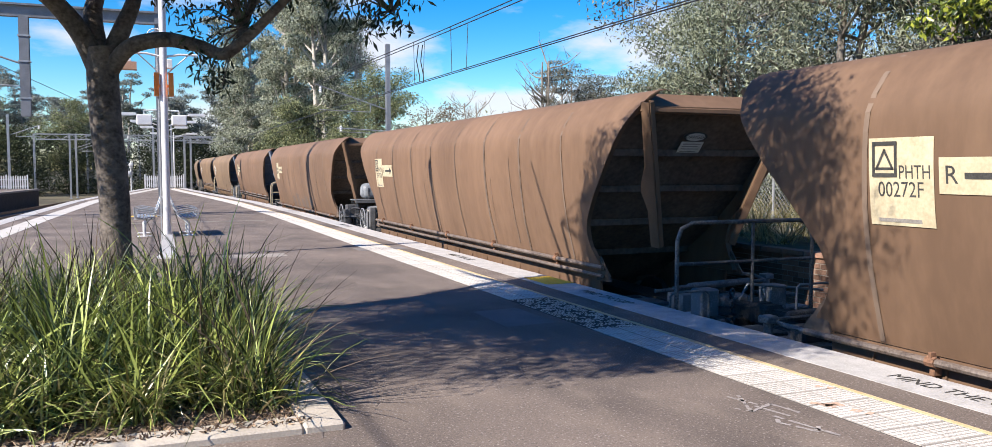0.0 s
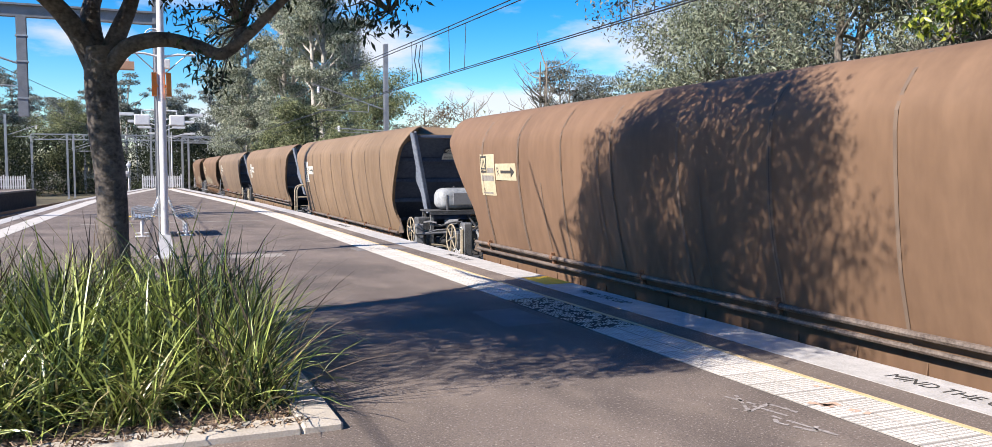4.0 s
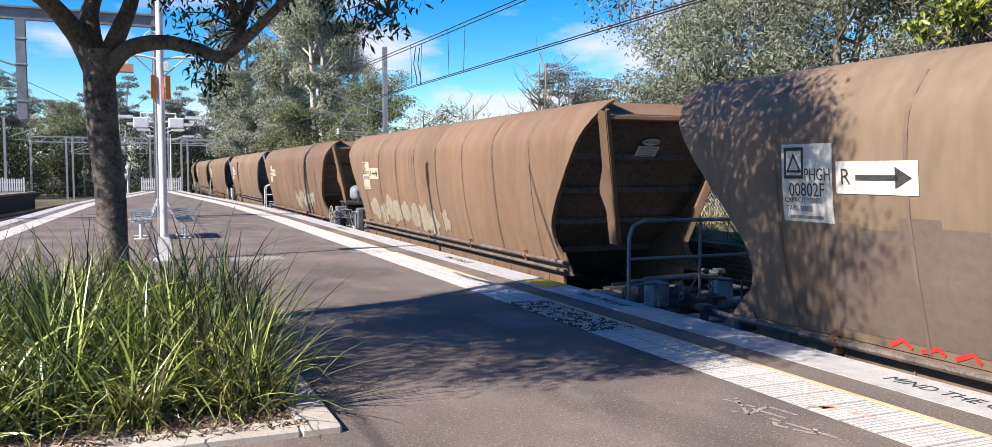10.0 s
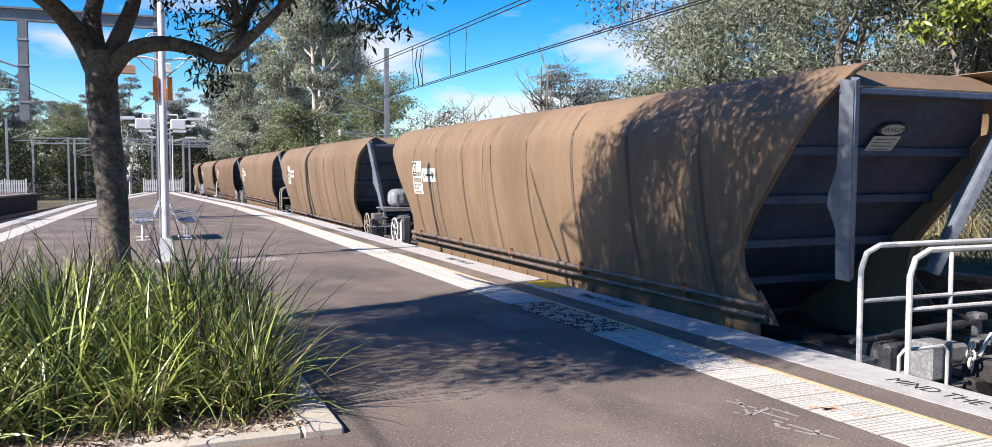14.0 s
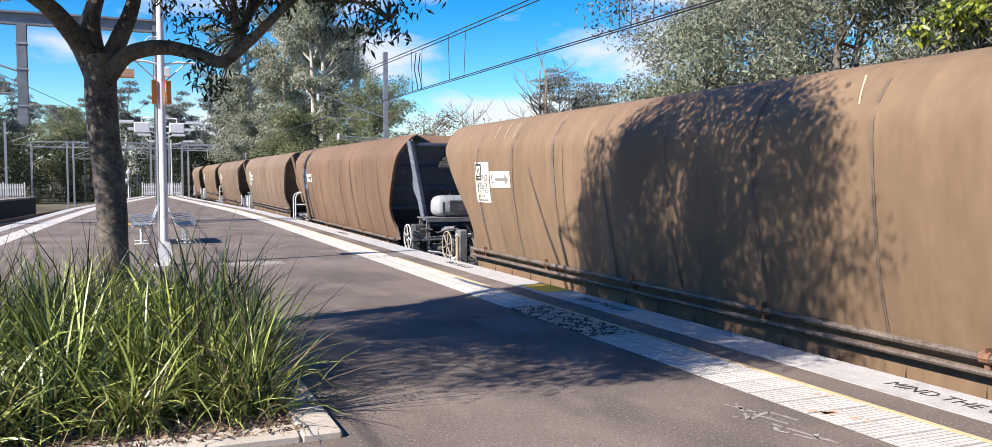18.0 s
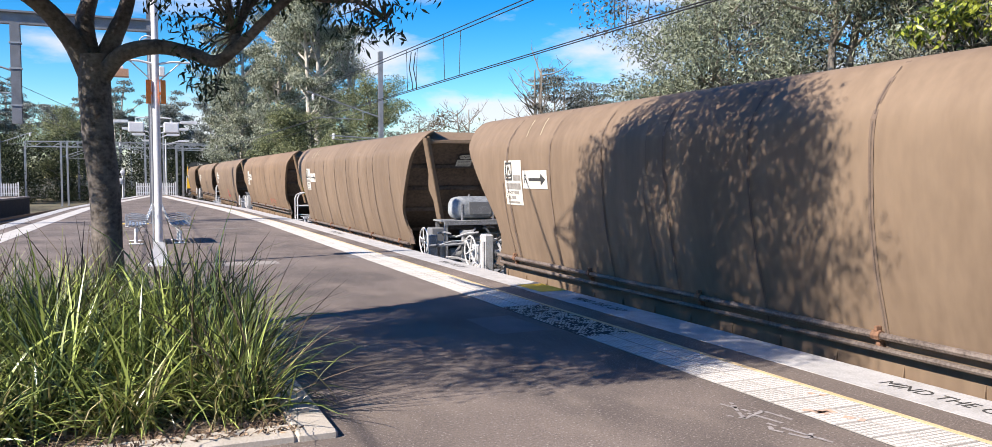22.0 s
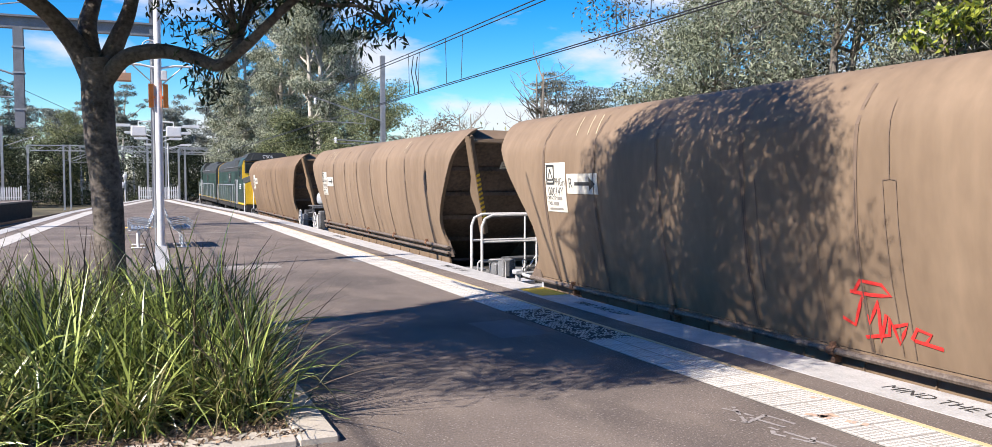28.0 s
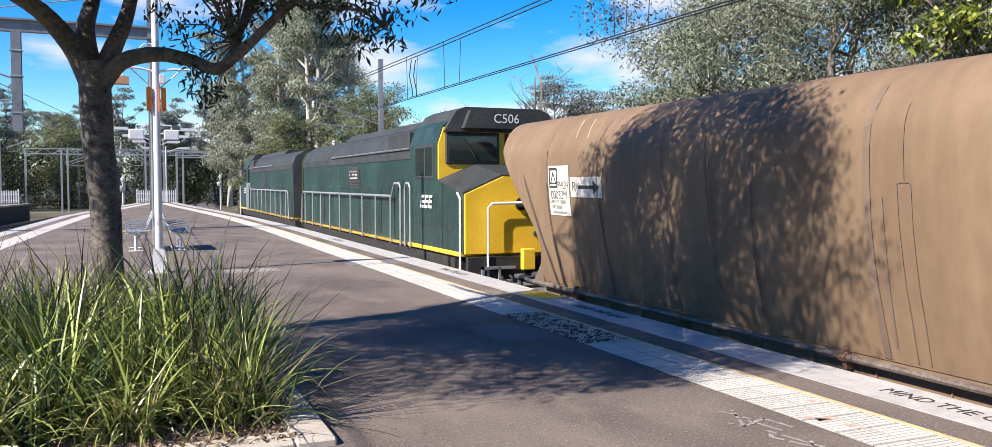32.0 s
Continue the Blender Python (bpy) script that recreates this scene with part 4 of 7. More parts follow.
    part("lever", Shape().prism([(y - 0.4, 0.2), (y + 0.3, -0.1), (y + 0.3, -0.02), (y - 0.4, 0.28)], 0.42, 0.46, "x"), M["gear"], w)
    part("conduit", Shape().tube([(-0.9, y + 0.1, 0.3), (-0.5, y - 0.15, 0.05), (0.0, y - 0.25, -0.05), (0.4, y - 0.35, -0.1), (0.55, y - 0.6, -0.35)], 0.02, 6), M["dark_steel"], w, smooth=True)
    part("conduit", Shape().tube([(0.8, y + 0.2, 0.45), (1.0, y - 0.1, 0.2), (0.9, y - 0.4, -0.05), (0.6, y - 0.7, -0.1), (0.4, y - 0.95, 0.0)], 0.028, 6), M["dark_steel"], w, smooth=True)


def end_rail(parent, y):
    """Inverted-U handrail across the end deck."""
    top, foot = 0.93, -0.33
    pts = [(-0.92, y, foot), (-0.92, y, top - 0.22), (-0.86, y, top - 0.07), (-0.70, y, top), (0.98, y, top), (1.14, y, top - 0.07), (1.2, y, top - 0.22), (1.2, y, foot)]
    r = part("end_handrail", Shape().tube(pts, 0.027, 8), M["rail_white"], parent, "white tubular handrail on the end deck", smooth=True)
    part("mid_rail", Shape().tube([(-0.92, y, 0.42), (1.2, y, 0.42)], 0.022, 8), M["rail_white"], r, smooth=True)
    for x in (0.05,):
        part("rail_post", Shape().tube([(x, y, foot), (x, y, top)], 0.022, 8), M["rail_white"], r, smooth=True)


def air_tank(parent):
    """Bulging transverse reservoir with a flat foot, on a braced stand with its brake valve."""
    yc, z0 = -7.44, 0.62
    ring = [(math.copysign(abs(math.cos(a)) ** 0.75, math.cos(a)) * 0.30, z0 + 0.26 + math.copysign(abs(math.sin(a)) ** (0.8 if math.sin(a) > 0 else 0.45), math.sin(a)) * 0.26) for a in [2 * math.pi * i / 28 for i in range(28)]]
    v, f, k = [], [], 0
    rows = ((-0.66, 0.35), (-0.645, 0.62), (-0.60, 0.84), (-0.53, 0.96), (-0.44, 1.0), (0.14, 1.0), (0.23, 0.96), (0.30, 0.84), (0.345, 0.62), (0.36, 0.35))
    for x, q in rows:
        v += [(x, yc + a * q, z0 + 0.26 + (b - z0 - 0.26) * q) for a, b in ring]
    f = [(28 * i + j, 28 * i + (j + 1) % 28, 28 * i + 28 + (j + 1) % 28, 28 * i + 28 + j) for i in range(len(rows) - 1) for j in range(28)] + [tuple(range(28))[::-1], tuple(range(28 * len(rows) - 28, 28 * len(rows)))]
    t = part("air_reservoir", Shape().add(v, f), M["tank"], parent, "chalky grey brake air reservoir", smooth=True)
    part("reservoir_plate", Shape().box((-0.32, yc - 0.315, z0 + 0.12), (0.22, yc - 0.298, z0 + 0.40), 0.004), M["gear"], t)
    part("reservoir_strap", Shape().box((-0.50, yc - 0.304, z0), (-0.46, yc - 0.298, z0 + 0.36)).box((0.24, yc - 0.304, z0), (0.28, yc - 0.298, z0 + 0.36)), M["gear"], t)
    part("plug", Shape().lathe([(0.03, 0.0), (0.03, 0.03), (0.018, 0.045)], 10, Matrix.Translation((-0.2, yc, z0 + 0.515))), M["gear"], t)
    part("tank_stand", Shape().box((-0.95, yc - 0.36, z0 - 0.04), (0.75, yc + 0.34, z0 - 0.005), 0.008).box((-0.93, yc - 0.38, z0 - 0.11), (0.73, yc - 0.34, z0 - 0.04)), M["gear"], parent)
    for x in (-0.90, 0.62):
        for dy in (-0.33, 0.24):
            part("stand_leg", Shape().box((x, yc + dy, -0.35), (x + 0.07, yc + dy + 0.012, z0 - 0.04)).box((x, yc + dy, -0.35), (x + 0.012, yc + dy + 0.07, z0 - 0.04)), M["gear"], parent)
    for x0, x1 in ((-0.86, -0.1), (0.62, 0.0)):
        part("stand_brace", Shape().box((-0.02, -0.006, 0.0), (0.02, 0.006, 1.0), 0.0, Matrix.Translation((x0, yc - 0.345, -0.30)) @ Matrix.Rotation(math.atan2(x1 - x0, 0.82), 4, "Y")), M["gear"], parent)
    part("brake_valve", Shape().lathe([(0.09, -0.1), (0.11, 0.0), (0.11, 0.12), (0.08, 0.16), (0.08, 0.3), (0.1, 0.32), (0.1, 0.42)], 12, Matrix.Translation((0.5, -7.55, 0.80)) @ pose(0, 0, 0, 0, 90, 0)), M["gear"], parent, smooth=True)
    part("valve_body", Shape().box((0.52, -7.72, 0.66), (0.72, -7.42, 0.94), 0.03).box((0.78, -7.66, 0.70), (0.86, -7.50, 0.90), 0.01), M["gear"], parent)
    part("valve_cap", Shape().lathe([(0.05, 0), (0.05, 0.05), (0.03, 0.07)], 10, Matrix.Translation((0.62, -7.74, 0.82)) @ pose(0, 0, 0, 90, 0, 0)), M["gear"], parent)
    part("cabinet", Shape().box((-1.12, -7.50, -0.02), (-0.80, -7.16, 0.44), 0.02), M["gear"], parent)
    for dy, r in ((-0.42, 0.03), (-0.30, 0.024), (0.05, 0.03)):
        part("brake_shaft", Shape().tube([(-1.30, yc + dy, 0.20 + dy * 0.3), (-0.4, yc + dy, 0.22 + dy * 0.3), (1.1, yc + dy - 0.03, 0.30 + dy * 0.3)], r, 8), M["gear"], parent, smooth=True)


LOOKS = {0: "hull_dark", 1: "hull_dark", 2: "hull_dark", 3: "hull_dark", 4: "hull_tan", 5: "hull_tan", 6: "hull_olive", 7: "hull_rust", 8: "hull_rust",
         9: "hull_tan", 10: "hull_tan", 11: "hull_tan", 12: "hull_rust", 13: "hull_olive", 14: "hull_olive", 15: "hull_tan", 16: "hull_olive", 17: "hull_olive", 18: "hull_tan"}
CODES = {0: ("PHTH", "00272F", "R"), 1: ("PHTH", "00371D", "L"), 4: ("PHGH", "00822Y", "R"), 8: ("PHTH", "00162N", "R"), 11: ("PHGH", "00861Y", "L"),
         12: ("PHGH", "00862A", "R"), 2: ("PHTH", "00372M", "R"), 5: ("PHGH", "00901T", "R"), 6: ("PHGH", "00802F", "R"), 10: ("PHGH", "00772B", "R"), 16: ("PHGH", "00014Y", "R"), 18: ("PHGH", "00032M", "R")}
SHADES = {"hull_dark": "dark brown", "hull_tan": "dusty tan", "hull_olive": "dusty olive-brown", "hull_rust": "red-brown"}
TRAIN, FLIP, START = [], [], []
first = hopper_wagon()


def dress(w, k):
    """What sets one wagon apart: paint, plates, patches and gear on the platform side."""
    flip = k % 2 == 1
    side = 1 if flip else -1
    along = -1 if flip else 1                  # local y of one metre away from the viewer
    far = (5.33 if flip else 5.54)       # far edge of the number plate from the wagon's middle
    paint = M[LOOKS[k]]
    for o in w.children_recursive:
        if o.name.split(".")[0] in ("side_sheet", "end_flange", "end_beam", "end_coaming", "side_sill", "sill_rib"):
            o.material_slots[0].link = "OBJECT"
            o.material_slots[0].material = paint
    old = k < 4 or k in (7, 8)
    back = M["plate"] if old else M["plate_white"]
    at = lambda u: u * along
    if k in (3, 4, 5, 6, 9, 10, 11, 12):
        for o in w.children_recursive:
            kind = o.name.split(".")[0]
            if kind in ("slope_sheet", "stiffener", "end_beam"):
                o.material_slots[0].link = "OBJECT"
                o.material_slots[0].material = M["navy"]
    tilt = lambda z: math.degrees(math.atan2(hull_w(z - 0.1) - hull_w(z + 0.1), 0.2))

    def sticker(u, z, off):
        base = on_hull(side, at(u), z, off)
        return Matrix.Translation(base) @ pose(0, 0, 0, 0, 0, 90 * side) @ pose(0, 0, 0, 90 - tilt(z), 0, 0)

    plate = part("number_plate", hull_patch(side, *sorted((at(far - 0.66), at(far))), 1.12, 1.86), back, w, "weathered plate with the wagon's code")
    fr = part("emblem_frame", Shape().box((-0.13, -0.15, 0), (0.13, -0.118, 0.002), m=sticker(far - 0.17, 1.68, 0.011)).box((-0.13, 0.118, 0), (0.13, 0.15, 0.002), m=sticker(far - 0.17, 1.68, 0.011))
              .box((-0.13, -0.118, 0), (-0.102, 0.118, 0.002), m=sticker(far - 0.17, 1.68, 0.011)).box((0.102, -0.118, 0), (0.13, 0.118, 0.002), m=sticker(far - 0.17, 1.68, 0.011)), M["black_ink"], plate)
    tm = sticker(far - 0.17, 1.67, 0.011)
    tri = [(-0.085, -0.07), (0.085, -0.07), (0.0, 0.085)]
    for a, b in zip(tri, tri[1:] + tri[:1]):
        a, b = Vector((*a, 0.001)), Vector((*b, 0.001))
        d = (b - a).normalized() * 0.011
        n = Vector((-d.y, d.x, 0))
        part("emblem_stroke", Shape().add([tm @ (a + n - d), tm @ (a - n - d), tm @ (b - n + d), tm @ (b + n + d)], [(0, 1, 2, 3)]), M["black_ink"], fr)
    code = CODES.get(k)
    if code:
        words("code", code[0], 0.165, sticker(far - 0.475, 1.565, 0.010), M["black_ink"], plate, wide=0.76)
        words("number", code[1], 0.185, sticker(far - 0.33, 1.42, 0.010), M["black_ink"], plate, wide=0.86)
    else:
        part("code_bar", Shape().box((-0.15, -0.045, 0), (0.15, 0.045, 0.002), m=sticker(far - 0.48, 1.57, 0.010)), M["grey_ink"], plate)
        part("number_bar", Shape().box((-0.28, -0.05, 0), (0.28, 0.05, 0.002), m=sticker(far - 0.33, 1.43, 0.010)), M["grey_ink"], plate)
    if k in (11, 12):
        words("small_print", "CAPACITY 78.2", 0.078, sticker(far - 0.28, 1.325, 0.010), M["black_ink"], plate)
        words("small_print", "TARE 21.8", 0.078, sticker(far - 0.215, 1.245, 0.010), M["black_ink"], plate)
    elif not old:
        for i, (word, b) in enumerate((("CAPACITY", 0.30), ("TARE", 0.17))):
            words("small_print", word, 0.072, sticker(far - 0.045 - b / 2, 1.325 - 0.08 * i, 0.010), M["black_ink"], plate)
            part("text_bar", Shape().box((-0.08, -0.026, 0), (0.08, 0.026, 0.002), m=sticker(far - 0.15 - b, 1.325 - 0.08 * i, 0.010)), M["grey_ink"], plate)
    part("text_bar", Shape().box((-0.24, -0.016, 0), (0.2, 0.016, 0.002), m=sticker(far - 0.33, 1.165, 0.010)), M["grey_ink"], plate)
    arrow = part("arrow_plate", hull_patch(side, *sorted((at(far - 1.60), at(far - 0.71))), 1.40, 1.69), back, w, "pale plate with a letter and a black arrow")
    am = sticker(far - 1.24, 1.545, 0.010)
    part("arrow", Shape().box((-0.30, -0.025, 0), (0.16, 0.025, 0.002), m=am).prism([(0.13, -0.095), (0.30, 0.0), (0.13, 0.095)], 0.0, 0.002, "z", am), M["grey_ink" if k in (8, 11) else "black_ink"], arrow)
    words("letter", code[2] if code else "R", 0.21, sticker(far - 0.82, 1.545, 0.010), M["black_ink"], arrow)
    rnd = random.Random(100 + k)
    for u in SEAMS:
        lean, wide = rnd.uniform(-0.02, 0.02), rnd.choice((0.028, 0.038, 0.05))
        line = lambda lo, hi: [(u + lean * (z - 1) + 0.012 * math.sin(z * 2.3 + u), z) for z in np.linspace(lo, hi, 16)]
        part("weld_seam", hull_stroke(Shape(), side, line(0.05, 2.60), wide * 1.5, 0.009), M["seam_soft"], w)
        if rnd.random() < 0.6:
            part("weld_seam", hull_stroke(Shape(), side, line(0.05, rnd.choice((2.5, 2.55, 1.6))), wide * 0.4, 0.012), M["seam"], w)
    part("access_outline", hull_stroke(Shape(), side, [(-0.93, 0.06), (-0.915, 1.6), (-0.985, 1.61), (-0.98, 2.30), (-0.99, 1.61), (-1.055, 1.6), (-1.06, 0.06)], 0.010), M["seam_soft"], w)
    for i in range(3):
        u, hi = rnd.uniform(-5.6, 5.6), rnd.uniform(0.9, 2.2)
        part("run_mark", hull_stroke(Shape(), side, [(u + 0.01 * math.sin(z * 3 + i), z) for z in np.linspace(0.06 + 0.4 * rnd.random(), hi, 8)], rnd.choice((0.012, 0.02, 0.03)), 0.008), M["seam_soft"], w)
    if k > 8:
        for i in range(rnd.choice((2, 3, 4))):
            u = far - 0.6 - i * 0.33 - rnd.random() * 0.2 if i < 3 else -2.5 - i * 0.4
            part("scrape", hull_stroke(Shape(), side, [(at(u), 2.52), (at(u - 0.06), 2.42), (at(u - 0.14), 2.24)], 0.018, 0.008), M["plate"], w, "pale scrape through the paint")
    if k == 2:
        for i in range(5):
            u = 1.5 - i * 0.9 + rnd.random() * 0.3
            part("patch", hull_patch(side, *sorted((at(u), at(u + 0.55))), 0.05, 0.35 + 0.25 * rnd.random(), 0.003, 4, 3, 0.0015), M["patch_old"], w)
    if k == 6:
        for i in range(6):
            u = far - 0.95 - i * 0.42
            part("patch", hull_patch(side, *sorted((at(u), at(u + 0.42))), 0.12 + 0.1 * (i > 3), 1.05 + 0.18 * rnd.random() - 0.35 * (i > 4), 0.003, 3, 4, 0.0015), M["patch_old"], w, "square-cornered overpaint hiding old graffiti")
        for i in range(7):
            u = far - 1.1 - i * 0.33
            part("graffiti", hull_stroke(Shape(), side, [(at(u), 0.06), (at(u - 0.1 - 0.08 * rnd.random()), 0.10 + 0.06 * rnd.random()), (at(u - 0.24), 0.07)], 0.04, 0.0065), M["red_paint"], w, "remains of red graffiti above the sill")
    if k in (7, 8):
        for i in range(9):
            u = (4.4 - i * 0.7 if k == 7 else -0.9 - i * 0.42) + rnd.random() * 0.2
            z = 0.45 + 0.2 * rnd.random() if k == 7 else 0.42 + 0.5 * rnd.random()
            part("patch", hull_blob(side, at(u), z, 0.34 + 0.2 * rnd.random(), 0.24 + 0.14 * rnd.random(), 0.0035 + 0.0006 * i, 7 * k + i), M["patch_pale"], w, "pale rounded overpaint")
    if k == 16:
        part("graffiti", hull_stroke(Shape(), side, [(at(a * 0.68 - 0.60), 0.16 + (b - 0.4) * 0.75) for a, b in ((0.2, 0.95), (0.05, 1.12), (-0.3, 1.1), (-0.42, 0.98), (-0.1, 0.96), (0.25, 0.97))], 0.034), M["red_paint"], w, "red spray-painted graffiti tag")
        part("graffiti", hull_stroke(Shape(), side, [(at(a * 0.68 - 0.60), 0.16 + (b - 0.4) * 0.75) for a, b in ((0.45, 0.62), (0.25, 0.55), (0.05, 0.95), (0.0, 0.6), (-0.2, 0.9), (-0.15, 0.4), (-0.3, 0.75))], 0.034), M["red_paint"], w, "red spray-painted graffiti tag")
        part("graffiti", hull_stroke(Shape(), side, [(at(a * 0.68 - 0.60), 0.16 + (b - 0.4) * 0.75) for a, b in ((0.1, 0.42), (-0.3, 0.5), (-0.35, 0.72), (-0.45, 0.42), (-0.62, 0.68), (-0.4, 0.62))], 0.034), M["red_paint"], w, "red spray-painted graffiti tag")
        part("graffiti", hull_stroke(Shape(), side, [(at(a * 0.68 - 0.60), 0.16 + (b - 0.4) * 0.75) for a, b in ((-0.65, 0.5), (-0.75, 0.64), (-0.95, 0.6), (-0.85, 0.48), (-0.68, 0.5), (-1.1, 0.46))], 0.034), M["red_paint"], w, "red spray-painted graffiti tag")
    if k == 15:
        for i in range(4):
            u = -1.6 - i * 0.4
            part("graffiti", hull_stroke(Shape(), side, [(at(u), 0.35), (at(u - 0.2), 0.6), (at(u - 0.3), 0.3)], 0.02), M["red_paint"], w, "thin red graffiti scribble")
    brake_end(w, not flip)
    navy = k in (3, 4, 5, 6, 9, 10, 11, 12)
    for end, sg in ((END_H, 1), (END_T, -1)):      # raking corner beams that carry the overhanging roof ends
        for sx in (-1, 1):
            top, foot = Vector((sx * 1.16, end + sg * 0.03, 2.47)), Vector((sx * 0.55, end - sg * 0.60, 0.30))
            down = (foot - top).normalized()
            out = (Vector((-sx * 0.35, sg, 0)) - down * down.dot(Vector((-sx * 0.35, sg, 0)))).normalized()
            m = Matrix((out.cross(down), out, down)).transposed().to_4x4()
            m.translation = top
            ln = (foot - top).length
            if (sg > 0) != flip:
                ln *= 0.36        # a short stub where the far end is closed by the next wagon
            ln *= 0.9
            plate = [(-0.09, 0.0), (0.04, 0.0), (0.05, ln), (-0.09, ln), (-0.10, ln * 0.74), (-0.19, ln * 0.62), (-0.185, ln * 0.56), (-0.10, ln * 0.42)]
            beam = part("corner_beam", Shape().prism(plate, -0.055, -0.043, "x", m).prism(plate, 0.043, 0.055, "x", m)
                        .box((-0.043, 0.045, 0.0), (0.043, 0.057, ln), 0.0, m).box((-0.043, -0.10, 0.02), (0.043, -0.088, ln * 0.42), 0.0, m),
                        M["pale_blue"] if navy else paint, w, "raking channel beam with a curved gusset")
            if (k > 12 or k == 5) and flip and sg > 0 and sx == side:
                for i in range(10):
                    z = ln * 0.36 + i * 0.10
                    part("hazard_band", Shape().prism([(-0.09, z), (0.06, z + 0.05), (0.06, z + 0.10), (-0.09, z + 0.05)], sx * 0.056, sx * 0.059, "x", m)
                         .box((-0.05, 0.0575, z + 0.05), (0.05, 0.060, z + 0.10), 0.0, m), M["hazard"], beam, "yellow warning band on the corner beam")
    if flip:
        if k not in (1, 7):
            end_rail(w, 7.75)
        end_rail(w, 8.29)
        for sx in (-1, 1):
            part("grab_rail", Shape().tube([(sx * 1.28, 8.27, -0.4), (sx * 1.28, 8.27, 0.02), (sx * 1.22, 8.27, 0.07), (sx * 0.75, 8.27, 0.07), (sx * 0.7, 8.27, 0.02), (sx * 0.7, 8.27, -0.35)], 0.016, 8), M["rail_white"], w, smooth=True)
            part("junction_box", Shape().box((sx * 0.55 - 0.14, 7.85, -0.3), (sx * 0.55 + 0.14, 8.10, 0.05), 0.02), M["gear_pale"], w)
            part("lifting_chain", Shape().ring((sx * 0.25, 8.15, 0.0), 0.05, 0.013, pose(0, 0, 0, 90, 0, 20), 12, 5).ring((sx * 0.25, 8.15, -0.075), 0.05, 0.013, pose(0, 0, 0, 90, 0, 80), 12, 5).ring((sx * 0.25, 8.15, -0.15), 0.05, 0.013, pose(0, 0, 0, 90, 0, 20), 12, 5), M["rail_white"], w)
            part("foot_board", Shape().box((sx * 0.9 - 0.35, 7.70, -0.32), (sx * 0.9 + 0.35, 7.95, -0.29), 0.006), M["gear_pale"], w)
        part("uncoupling_lever", Shape().tube([(-1.3, 8.10, -0.05), (-0.7, 8.15, 0.02), (0.0, 8.15, 0.1), (0.15, 8.15, -0.1)], 0.018, 6), M["rail_white"], w, smooth=True)
    else:
        air_tank(w)
    if k < 12 and k != 9:
        for o in w.children_recursive:
            if o.type == "MESH" and o.material_slots and o.material_slots[0].material == M["rail_white"] and o.name.split(".")[0] != "chain_link":
                o.material_slots[0].link = "OBJECT"
                o.material_slots[0].material = M["rail_tan"] if k in (3, 4, 5, 6, 8, 9, 10, 11) else M["gear"]
    # these wagons' gear gets the dusty tone with sunlight in its colour
    if 13 <= k <= 16:
        for o in w.children_recursive:
            if o.type == "MESH" and o.material_slots and o.material_slots[0].material == M["gear"]:
                o.material_slots[0].link = "OBJECT"
                o.material_slots[0].material = M["gear_pale"]
    tagged(w, f"{SHADES[LOOKS[k]]} steel coal hopper wagon with cream code plates" if old else f"{SHADES[LOOKS[k]]} steel coal hopper wagon with white code plates",
           "hopper wagon", "coal wagons of the train")


for k in range(19):
    TRAIN.append(first if k == 0 else copy_thing(first, Matrix()))
    FLIP.append(k % 2 == 1)
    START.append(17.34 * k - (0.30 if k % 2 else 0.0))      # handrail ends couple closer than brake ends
for k, w in enumerate(TRAIN):
    dress(w, k)


